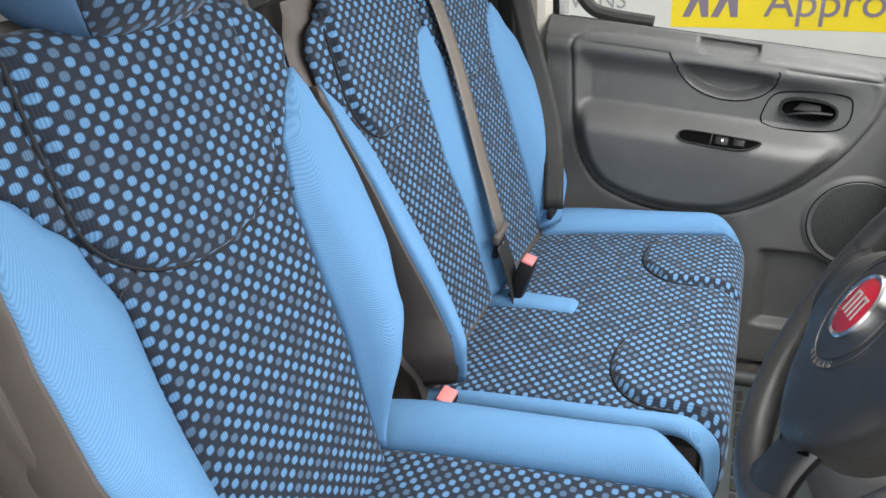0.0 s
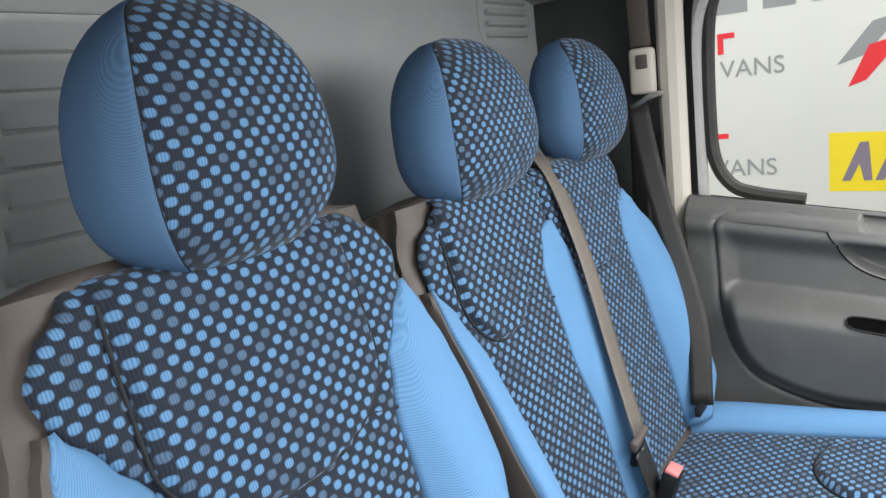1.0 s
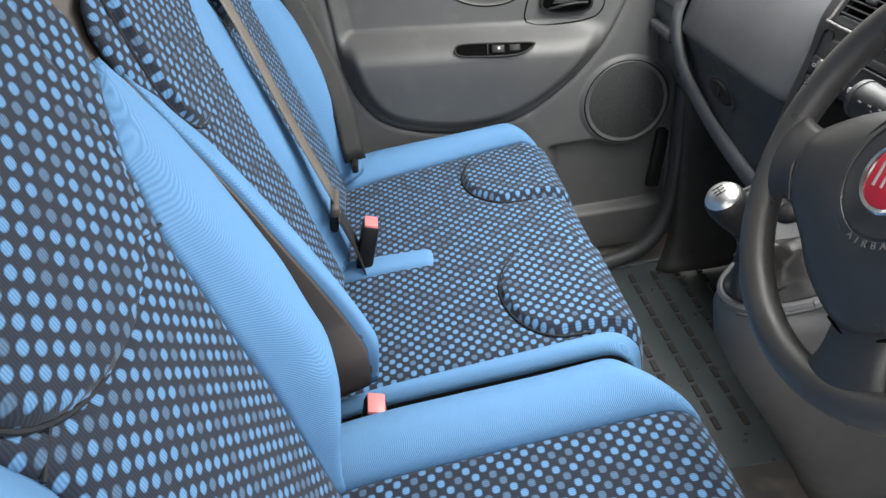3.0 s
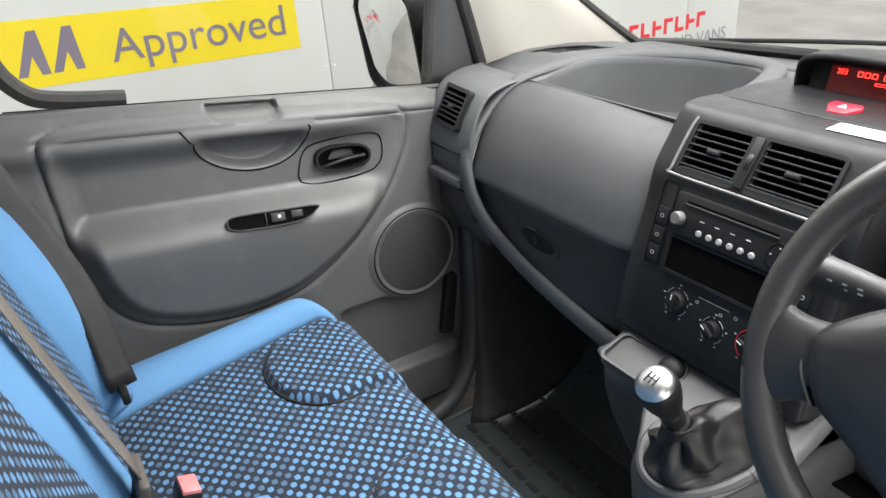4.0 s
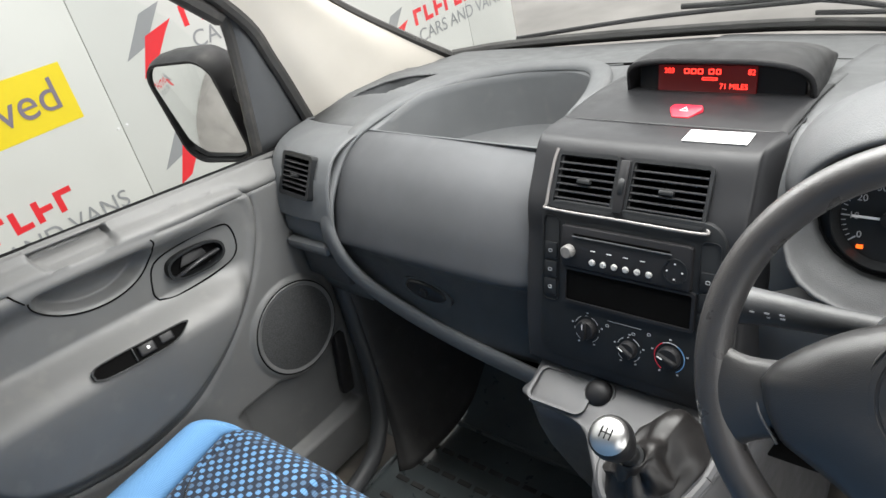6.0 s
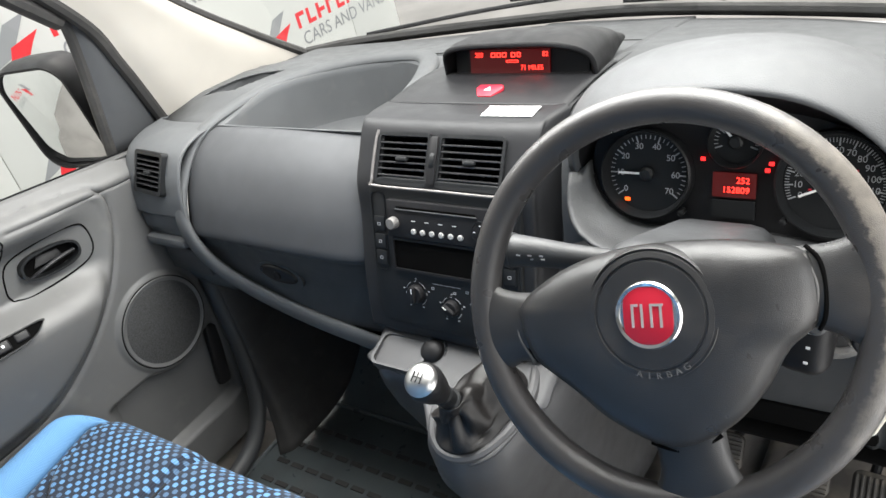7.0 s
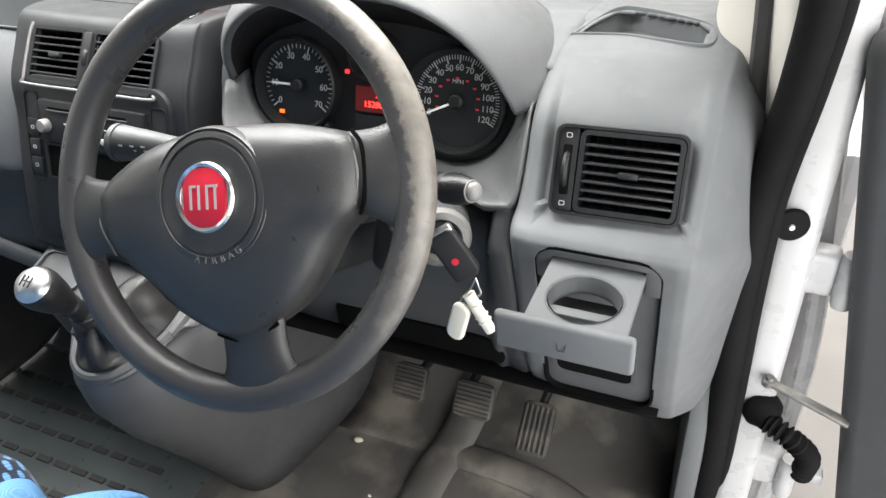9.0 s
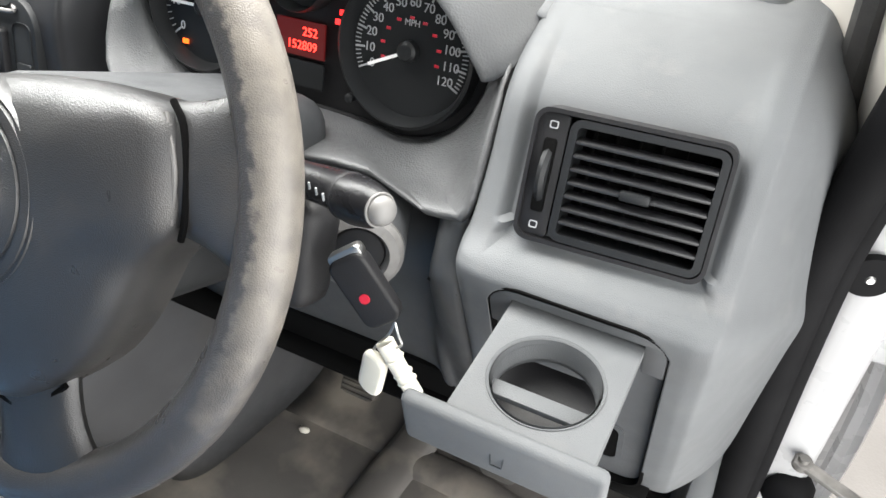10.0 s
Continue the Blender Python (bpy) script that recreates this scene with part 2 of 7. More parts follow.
HOARD = mat("off-white hoarding board", (0.61, 0.62, 0.595), 0.45, var=0.04, vscale=2, worn=((0.55, 0.54, 0.5), 3, -0.9, 0.3))
YELLOW = mat("yellow printed sign", (0.80, 0.63, 0.02), 0.45, var=0.02)
INKGREY = mat("grey printed ink", (0.27, 0.28, 0.29), 0.5, var=0.03)
INKRED = mat("red printed ink", (0.72, 0.02, 0.03), 0.45, var=0.03)
INKPURP = mat("purple-grey printed ink", (0.2, 0.17, 0.22), 0.5, var=0.03)
STACK = mat("satin dark stack plastic", (0.019, 0.0195, 0.021), 0.42, bump=0.12, bscale=1500, var=0.1, spec=0.27)
SEAL = mat("matt black door seal rubber", (0.007, 0.007, 0.0075), 0.75, bump=0.2, bscale=700, var=0.2, spec=0.06)
LOCKGREY = mat("worn grey lock plastic", (0.125, 0.122, 0.118), 0.5, var=0.15, worn=((0.06, 0.06, 0.058), 60, -0.6, 0.7))
KNOBTOP = mat("brushed bright knob top", (0.68, 0.68, 0.67), 0.34, metal=1, var=0.05)
SILVER = mat("pale silver plastic", (0.42, 0.42, 0.41), 0.4, metal=0.3, var=0.05)
DIALINK = mat("soft white dial print", (0.34, 0.35, 0.36), 0.5, var=0.03)
DUSTRUB = mat("dusty worn pedal rubber", (0.045, 0.042, 0.038), 0.6, bump=0.3, bscale=900, var=0.25, worn=((0.16, 0.14, 0.11), 22, -0.6, 0.7))
ASPHALT = mat("yard asphalt", (0.18, 0.172, 0.163), 0.9, bump=0.6, bscale=150, var=0.2, vscale=1.5)


# ---- building tools ----
BASE = {}


def thing(name, at, label, category, group="", kind=""):
    ob = new(name)
    ob.empty_display_size = 0.05
    ob.location = at
    BASE[ob] = Vector(at)
    return tagged(ob, label, category, group, kind)


def part(name, bm, material, parent=None, label="", angle=35, solid=0.0, offset=-1.0, inward=False):
    """Links a bmesh, given in world metres, as one mesh object under a thing or a part."""
    me = bpy.data.meshes.new(name)
    base = BASE[parent] if parent else Vector((0, 0, 0))
    bmesh.ops.recalc_face_normals(bm, faces=bm.faces) if not bm.faces.layers.int.get("keep") else None
    if inward:
        bm.normal_update()
        for f in bm.faces:
            if f.normal.dot(Vector((0, 0, 1.3)) - f.calc_center_median()) < 0:
                f.normal_flip()
    bm.transform(Matrix.Translation(-base))
    bm.to_mesh(me)
    bm.free()
    me.polygons.foreach_set("use_smooth", [True] * len(me.polygons))
    me.set_sharp_from_angle(angle=radians(angle))
    me.materials.append(material)
    ob = new(name, me)
    BASE[ob] = base
    if parent:
        ob.parent = parent
    if solid:
        s = ob.modifiers.new("thickness", "SOLIDIFY")
        s.thickness, s.offset = solid, offset
    if label:
        ob["label"] = label
    return ob


def solo(name, bm, material, label, category, group="", kind="", **k):
    return tagged(part(name, bm, material, **k), label, category, group, kind)


def join(*bms):
    out = bms[0]
    for b in bms[1:]:
        me = bpy.data.meshes.new("tmp")
        b.to_mesh(me)
        b.free()
        out.from_mesh(me)
        bpy.data.meshes.remove(me)
    return out


def rbox(size, at=(0, 0, 0), m=None, bevel=0.004, seg=2):
    bm = bmesh.new()
    bmesh.ops.create_cube(bm, size=1.0, matrix=Matrix.Diagonal((*size, 1)))
    if bevel:
        bmesh.ops.bevel(bm, geom=bm.edges[:], offset=min(bevel, 0.48 * min(size)), segments=seg, profile=0.5, affect="EDGES")
    bm.transform((m if m else Matrix.Identity(4)) if m else Matrix.Translation(at))
    return bm


def lathe(profile, m, n=32, cap=True):
    """Turns (radius, height) pairs round the local z of m."""
    bm = bmesh.new()
    rings = []
    for r, h in profile:
        rings.append([bm.verts.new(m @ Vector((r * math.cos(a), r * math.sin(a), h))) for a in (2 * math.pi * k / n for k in range(n))])
    for a, b in zip(rings, rings[1:]):
        for k in range(n):
            bm.faces.new((a[k], a[(k + 1) % n], b[(k + 1) % n], b[k]))
    for ring, (r, h) in ((rings[0], profile[0]), (rings[-1], profile[-1])):
        if r > 1e-5 and cap:
            bm.faces.new(ring)
    bmesh.ops.remove_doubles(bm, verts=bm.verts, dist=1e-6)
    return bm


def cr(pts, n):
    """n + 1 points along a smooth curve through pts."""
    p = [Vector(q) for q in pts]
    p = [2 * p[0] - p[1]] + p + [2 * p[-1] - p[-2]]
    out = []
    m = len(p) - 3
    for k in range(n + 1):
        s = min(k / n * m, m - 1e-9)
        i = int(s)
        f = s - i
        a, b, c, d = p[i:i + 4]
        out.append(0.5 * (2 * b + (c - a) * f + (2 * a - 5 * b + 4 * c - d) * f * f + (3 * b - a - 3 * c + d) * f ** 3))
    return out


def tube(pts, r, n=10, smooth=8, flat=1.0, closed=False):
    """A tube along points; r a number or one per end."""
    path = cr(pts, smooth * (len(pts) - 1)) if smooth else [Vector(q) for q in pts]
    bm = bmesh.new()
    rings = []
    side = None
    for k, q in enumerate(path):
        d = (path[min(k + 1, len(path) - 1)] - path[max(k - 1, 0)]).normalized()
        if side is None:
            side = d.cross(Vector((0, 0, 1)))
            side = side if side.length > 0.3 else d.cross(Vector((0, 1, 0)))
        side = (side - d * side.dot(d)).normalized()
        top = side.cross(d)
        f = k / (len(path) - 1)
        rr = r if isinstance(r, (int, float)) else r[0] + (r[1] - r[0]) * f
        rings.append([bm.verts.new(q + rr * (math.cos(a) * side + flat * math.sin(a) * top)) for a in (2 * math.pi * j / n for j in range(n))])
    for a, b in zip(rings, rings[1:]):
        for j in range(n):
            bm.faces.new((a[j], a[(j + 1) % n], b[(j + 1) % n], b[j]))
    if not closed:
        bm.faces.new(rings[0])
        bm.faces.new(rings[-1])
    return bm


def sheet(rows, loop=False, uv=None):
    """A surface through rows of points. uv: rows of (u, v)."""
    bm = bmesh.new()
    vs = [[bm.verts.new(p) for p in row] for row in rows]
    lay = bm.loops.layers.uv.new("UVMap")
    for i in range(len(vs) - 1):
        n = len(vs[i])
        for j in range(n if loop else n - 1):
            q = (i, j), (i, (j + 1) % n), (i + 1, (j + 1) % n), (i + 1, j)
            try:
                f = bm.faces.new([vs[a][b] for a, b in q])
            except ValueError:
                continue
            if uv:
                for l, (a, b) in zip(f.loops, q):
                    l[lay].uv = uv[a][b]
    return bm


def surf(ctrl, nu, nv):
    """A smooth surface through a net of control rows."""
    cols = [cr(row, nu) for row in ctrl]
    return [list(r) for r in zip(*[cr([c[k] for c in cols], nv) for k in range(nu + 1)])]


def plate(outline, depth, m, bevel=0.0, seg=2):
    """A flat plate with an outline of (x, y) in m's plane, depth towards -z of m."""
    bm = bmesh.new()
    f = bm.faces.new([bm.verts.new((x, y, 0)) for x, y in outline])
    g = bmesh.ops.extrude_face_region(bm, geom=[f])
    bmesh.ops.translate(bm, verts=[v for v in g["geom"] if isinstance(v, bmesh.types.BMVert)], vec=(0, 0, -depth))
    bmesh.ops.recalc_face_normals(bm, faces=bm.faces)
    if bevel:
        bmesh.ops.bevel(bm, geom=[e for e in bm.edges if e.calc_face_angle(0) > 0.8], offset=bevel, segments=seg, profile=0.5, affect="EDGES", clamp_overlap=True)
    bm.transform(m)
    return bm


def rrect(w, h, r, n=5, cx=0.0, cy=0.0):
    out = []
    for sx, sy, a0 in ((1, 1, 0), (-1, 1, 90), (-1, -1, 180), (1, -1, 270)):
        for k in range(n + 1):
            a = radians(a0 + 90 * k / n)
            out.append((cx + sx * (w / 2 - r) + r * math.cos(a), cy + sy * (h / 2 - r) + r * math.sin(a)))
    return out


def ring_plate(outer, inner, depth, m):
    """A plate with a hole; outer and inner outlines have the same number of points."""
    bm = bmesh.new()
    lo, li, ho, hi = ([bm.verts.new((x, y, z)) for x, y in o] for o, z in ((outer, 0), (inner, 0), (outer, -depth), (inner, -depth)))
    n = len(lo)
    for k in range(n):
        j = (k + 1) % n
        for a, b in ((lo, li), (li, hi), (hi, ho), (ho, lo)):
            bm.faces.new((a[k], a[j], b[j], b[k]))
    bm.transform(m)
    return bm


def facing(at, normal, up=(0, 0, 1)):
    """A frame at a point: z along normal, y as near up as can be, x to the right seen from the front."""
    z = Vector(normal).normalized()
    y = (Vector(up) - z * z.dot(Vector(up))).normalized()
    x = y.cross(z)
    m = Matrix((x, y, z)).transposed().to_4x4()
    m.translation = at
    return m


def text(body, size, m, material, parent, name="lettering", depth=0.0003, label="", align="CENTER"):
    c = bpy.data.curves.new(name, "FONT")
    c.body, c.size, c.extrude, c.align_x, c.align_y = body, size, depth, align, "CENTER"
    c.materials.append(material)
    ob = new(name, c)
    ob.parent = parent
    ob.matrix_basis = Matrix.Translation(-BASE[parent]) @ m
    if label:
        ob["label"] = label
    return ob


def lerp(a, b, f):
    return a + (b - a) * f


def ss(a, b, x):
    f = min(max((x - a) / (b - a), 0), 1)
    return f * f * (3 - 2 * f)


def curve1(keys, v):
    """Smooth interpolation of (v, value) keys."""
    for (a, x), (b, y) in zip(keys, keys[1:]):
        if v <= b:
            f = min(max((v - a) / (b - a), 0), 1)
            return lerp(x, y, f * f * (3 - 2 * f))
    return keys[-1][1]

# ---- ground, hoarding ----
g = bmesh.new()
bmesh.ops.create_grid(g, x_segments=8, y_segments=8, size=400)
ground = solo("ground", g, ASPHALT, "grey asphalt yard surface", "ground", kind="structure")


def hoarding():
    X = -2.8
    h = thing("hoarding", (X, 0, 0), "off-white printed advertising hoarding of large panels beside the van", "hoarding", kind="structure")
    for a, b in ((-6.26, -3.82), (-3.82, -1.38), (-1.38, 1.062), (1.062, 3.50), (3.50, 3.985)):
        part("panel", rbox((0.03, b - a - 0.004, 2.6), (X - 0.015, (a + b) / 2, 1.3), bevel=0.001), HOARD, h)
        for z in (0.30, 0.97, 1.75):
            for y in (a + 0.022, b - 0.022):
                part("screw", lathe([(0.008, -0.003), (0.008, 0.001), (0.004, 0.003), (0, 0.003)], facing((X + 0.0005, y, z), (1, 0, 0)), 8), WHITEINK, h)

    def flat(name, pts, material, lift=0.001):
        part(name, plate(pts, 0.002, facing((X + lift, 0, 0), (1, 0, 0))), material, h)

    K = 1.12

    def unit(y0, z0):
        """Firm's mark (slanted bars) and its name as plain red bars, with the words below."""
        def at(pts):
            return [(y0 + K * a, z0 + K * b) for a, b in pts]
        flat("grey_bar", at([(-0.29, -0.085), (-0.19, -0.055), (-0.07, 0.085), (-0.17, 0.065)]), INKGREY)
        flat("red_bar", at([(-0.25, -0.17), (-0.19, -0.15), (-0.09, -0.03), (-0.05, 0.01), (-0.18, -0.02)]), INKRED, 0.0015)
        for k in range(7):
            yy = 0.087 * k
            flat("red_bar", at([(yy, -0.042), (yy + 0.024, -0.042), (yy + 0.024, 0.042), (yy, 0.042)]), INKRED)
            a, b = ((0.02, 0.042), (-0.042, -0.02), (-0.01, 0.012))[k % 3]
            flat("red_bar", at([(yy + 0.022, a), (yy + 0.068, a), (yy + 0.068, b), (yy + 0.022, b)]), INKRED, 0.0013)
        text("CARS AND VANS", 0.112, facing((X + 0.002, y0 + 0.010, z0 - 0.121), (1, 0, 0)), INKGREY, h, align="LEFT")

    for y, z in ((-1.33, 1.80), (-1.37, 1.34), (-1.37, 0.87), (0.07, 1.745), (0.08, 0.80), (1.53, 1.308), (1.49, 0.80), (3.005, 0.822), (2.98, 1.30)):
        unit(y, z)
    flat("yellow_sign", [(-0.285, 1.10), (0.93, 1.078), (0.93, 1.318), (-0.285, 1.362)], YELLOW)
    for k in (0, 1):
        yy, z = -0.235 + 0.128 * k, 1.10
        flat("purple_bar", [(yy, z + 0.045), (yy + 0.034, z + 0.045), (yy + 0.068, z + 0.12), (yy + 0.086, z + 0.045), (yy + 0.118, z + 0.045), (yy + 0.104, z + 0.215), (yy + 0.07, z + 0.215)], INKPURP, 0.002)
    text("Approved", 0.188, facing((X + 0.003, 0.12, 1.205), (1, -0.0, 0)), INKPURP, h, align="LEFT")
    for k in range(4):
        flat("grey_block", [(-0.945 + 0.2 * k, 1.93), (-0.81 + 0.2 * k, 1.93), (-0.81 + 0.2 * k, 2.06), (-0.945 + 0.2 * k, 2.06)], INKGREY)


hoarding()

# ---- van shell ----
FZ = 0.58
fl = sheet([[(x, y, FZ) for x in (-0.86, -0.4, 0, 0.4, 0.86)] for y in (-0.85, -0.3, 0.3, 0.8, 1.1)])
solo("floor", fl, MATTING, "dusty black moulded floor covering of the cab", "floor", kind="structure", solid=0.01, offset=0)

# bulkhead behind the seats, with pressed ribs
def bulkhead():
    rows = []
    Y = -0.71
    for i in range(561):
        z = 0.6 + 1.4 * i / 560
        row = []
        for j in range(161):
            x = -0.88 + 1.76 * j / 160
            d = 0.0
            if 0.15 < x < 0.56 and 1.40 < z < 1.95:
                f = ((z - 1.397) / 0.0412) % 1.0
                e = ss(0.18, 0.21, x) * ss(0.016, 0.0, x - 0.464 - 0.15 * (1.809 - z) + 0.008 * (2 * f - 1) ** 2)
                d = -0.02 * e * (1 - f if f > 0.07 else f / 0.07 * 0.93)
            row.append((x, Y + d, z))
        rows.append(row)
    solo("wall_bulkhead", sheet(rows), BULK, "pale grey painted steel bulkhead with pressed ribs", "wall", kind="structure", angle=25, solid=0.01, offset=0)
    v = thing("bulkhead_vent", (-0.66, Y, 1.88), "pressed steel louvre vent in the pale bulkhead", "vent")
    part("rim", ring_plate(rrect(0.25, 0.15, 0.05), rrect(0.23, 0.13, 0.042), 0.006, facing((-0.66, Y + 0.007, 1.88), (0, 1, 0))), BULK, v)
    for k in range(5):
        part("louvre", rbox((0.19, 0.016, 0.010), m=Matrix.Translation((-0.66, Y + 0.008, 1.832 + 0.024 * k)) @ pose(0, 0, 0, 25, 0, 0), bevel=0.004), BULK, v)


bulkhead()

# roof, sides, passenger B-pillar
solo("ceiling", sheet([[(x, y, z - 0.08 * (x / 0.9) ** 2) for x in (-0.86, -0.6, -0.3, 0, 0.3, 0.6, 0.86)] for y, z in ((-0.82, 1.98), (-0.3, 2.0), (0.1, 1.97), (0.28, 1.92))]), ROOFM, "pale roof lining", "ceiling", kind="structure", solid=0.03, offset=0)


def pillar(name, pts, w, material, label, flat=0.6):
    return solo(name, tube(pts, w, 12, 8, flat), material, label, "pillar", kind="structure")


# windscreen, its frame and the scuttle
WB = [(-0.735, 1.0, 1.33), (-0.6, 1.07, 1.33), (-0.3, 1.16, 1.325), (0, 1.19, 1.328), (0.3, 1.16, 1.325), (0.6, 1.07, 1.33), (0.735, 1.0, 1.33)]
WT = [(-0.71, 0.25, 1.925), (-0.5, 0.25, 1.92), (-0.25, 0.27, 1.935), (0, 0.28, 1.94), (0.25, 0.27, 1.935), (0.5, 0.25, 1.92), (0.71, 0.25, 1.925)]
wrow = [[Vector(a).lerp(Vector(b), f) for a, b in zip(WB, WT)] for f in (0, 0.25, 0.5, 0.75, 1)]
ws = solo("windscreen", sheet(surf(wrow, 24, 12)), GLASS, "clear raked windscreen", "windscreen", kind="structure", inward=True)
ws.visible_shadow = False
for s in (-1, 1):
    net = [[(s * x, y, z) for x, y, z in r] for r in (
        ((0.805, 0.605, 1.33), (0.795, 0.555, 1.49), (0.78, 0.50, 1.60), (0.745, 0.30, 1.80), (0.70, 0.08, 1.93)),
        ((0.755, 0.68, 1.335), (0.755, 0.62, 1.48), (0.745, 0.56, 1.61), (0.71, 0.36, 1.79), (0.67, 0.13, 1.91)),
        ((0.735, 0.85, 1.335), (0.745, 0.76, 1.45), (0.745, 0.66, 1.56), (0.715, 0.44, 1.76), (0.68, 0.20, 1.91)),
        ((0.735, 1.0, 1.335), (0.765, 0.885, 1.425), (0.785, 0.735, 1.545), (0.76, 0.50, 1.74), (0.71, 0.25, 1.925)))]
    solo("pillar_front", sheet(surf(net, 24, 18)), CREAM, "pale fabric-covered windscreen pillar", "pillar", kind="structure", solid=0.006, offset=0)
    solo("windscreen_side_seal", tube(net[3], 0.012, 8, 6), RUBBER, "black windscreen edge seal", "seal", kind="structure")
    solo("pillar_seal", tube(net[0], 0.013, 8, 6), RUBBER, "black rubber seal along the windscreen pillar", "seal", kind="structure")
solo("windscreen_edge", tube([Vector(p) + Vector((0, 0.0, 0.012)) for p in WB], 0.014, 8, 8, 0.8), RUBBER, "black windscreen edge seal", "seal", kind="structure")
bonnet = surf([[(x * 0.95, 1.16 - 0.28 * abs(x) ** 2 + 0.02, 1.30), (x * 1.0, 1.5 - 0.25 * abs(x) ** 2, 1.2), (x, 1.95 - 0.4 * abs(x) ** 2, 1.0), (x, 2.1 - 0.45 * abs(x) ** 2, 0.6)] for x in (-0.88, -0.5, 0, 0.5, 0.88)], 20, 20)
solo("bonnet", sheet(bonnet), WHITE, "white van bonnet beyond the windscreen", "bonnet", kind="structure", solid=0.01, offset=0)
scut = surf([[(p[0], p[1] + d, p[2] + e) for p in WB] for d, e in ((0.0, 0.0), (0.05, 0.0), (0.12, -0.03))], 24, 6)
solo("scuttle", sheet(scut), BLACK, "black plastic scuttle panel below the windscreen", "panel", kind="structure", solid=0.004, offset=0)


def wiper(pts, arm):
    w = thing("wiper", pts[0], "black windscreen wiper resting on the glass", "wiper", group="wipers")
    part("blade", tube(pts, 0.005, 8, 6), BLACK, w)
    part("arm", tube(arm, 0.006, 8, 6), BLACK, w)


wiper([(-0.62, 1.10, 1.345), (-0.3, 1.155, 1.37), (0.05, 1.16, 1.395)], [(0.2, 1.2, 1.35), (0.0, 1.19, 1.385), (-0.25, 1.17, 1.385)])
wiper([(0.0, 1.19, 1.36), (0.35, 1.14, 1.37), (0.68, 1.03, 1.37)], [(0.75, 1.06, 1.34), (0.6, 1.09, 1.36), (0.4, 1.14, 1.385)])

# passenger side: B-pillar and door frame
# Pillar coloured dark to paint the shadow gap behind the belt.
solo("wall_pillar_b", rbox((0.14, 0.40, 1.5), (-0.88, -0.57, 1.25), bevel=0.03), DASH_LOW, "door pillar behind the seat belt, darkened for the gap's shade", "pillar", kind="structure")
solo("trim_pillar_b", tube([(-0.80, -0.378, 1.0), (-0.79, -0.374, 1.4), (-0.78, -0.372, 1.65), (-0.75, -0.362, 1.92)], 0.030, 10, 6, 1.0), CREAM, "pale plastic door pillar trim", "trim", kind="structure")
solo("pillar_gap_seal", tube([(-0.802, -0.342, 1.36), (-0.798, -0.342, 1.6), (-0.775, -0.335, 1.80), (-0.75, -0.31, 1.91)], 0.010, 8, 6), SEAL, "black seal between door pillar and door", "seal", kind="structure")
solo("wall_firewall", rbox((1.6, 0.03, 0.75), (0, 1.03, 0.93), bevel=0), RUBBER, "dark firewall below the windscreen", "wall", kind="structure")
solo("wall_rear_quarter", rbox((0.10, 0.40, 1.5), (0.87, -0.66, 1.25), bevel=0.03), WHITE, "white painted driver door pillar", "pillar", kind="structure")

# ---- seats ----
REC = math.atan(0.24)
SV, SN = Vector((0, -math.sin(REC), math.cos(REC))), Vector((0, math.cos(REC), math.sin(REC)))


def roll_back(v, top):
    """Past the top edge the cloth turns over backwards: returns height and depth."""
    if v <= top - 0.03:
        return v, 0.0
    a = (v - top + 0.03) / 0.05 * math.pi / 2
    a = min(a, math.pi / 2 + 0.5)
    return top - 0.03 + 0.03 * math.sin(a), -0.03 * (1 - math.cos(a)) - max(0, a - math.pi / 2) * 0.1


def bib(u, v, cu, ru, cv, rv):
    s = math.sqrt(((u - cu) / ru) ** 2 + (min(v - cv, 0) / rv) ** 2)
    return 0.010 * (1 - ss(0.9, 1.0, s)) - 0.005 * math.exp(-((s - 1.0) / 0.035) ** 2)


def back_insert(seat, O, left, right, top, bibs, name="insert"):
    """Dotted cloth between the curves left(v) and right(v)."""
    rows, uvs = [], []
    for i in range(91):
        v = (top + 0.04) * i / 90
        h, n = roll_back(v, top)
        row, uv = [], []
        a, b = left(v), right(v)
        for j in range(49):
            f = j / 48
            u = lerp(a, b, f)
            e = min(f, 1 - f) * abs(b - a)
            d = n - 0.006 * math.exp(-(e / 0.006) ** 2)
            for q in bibs:
                d += bib(u, v, *q)
            row.append(O + Vector((u, 0, 0)) + SV * h + SN * d)
            uv.append((u, v))
        rows.append(row)
        uvs.append(uv)
    part(name, sheet(rows, uv=uvs), DOTS, seat, solid=0.004, offset=0)
    for cu, ru, cv, rv in bibs:
        pts = []
        for k in range(25):
            a = math.pi * k / 24
            pts.append((cu + ru * math.cos(a), cv - rv * math.sin(a)))
        pts = [(cu + ru * 0.98, top - 0.02), (cu + ru, (cv + top) / 2)] + pts + [(cu - ru, (cv + top) / 2), (cu - ru * 0.98, top - 0.02)]
        part("seam", tube([O + Vector((u, 0, 0)) + SV * v + SN * 0.0005 for u, v in pts], 0.0022, 6, 2), THREAD, seat)
        for w in (left, right):
            vb = cv - 0.72 * rv
            ua, ub = cu + math.copysign(0.7 * ru, w(vb) - cu), w(vb - 0.012)
            part("seam", tube([O + Vector((lerp(ua, ub, f), 0, 0)) + SV * (vb - 0.012 * f) + SN * 0.0005 for f in (0, 0.5, 1)], 0.0018, 6, 2), THREAD, seat)


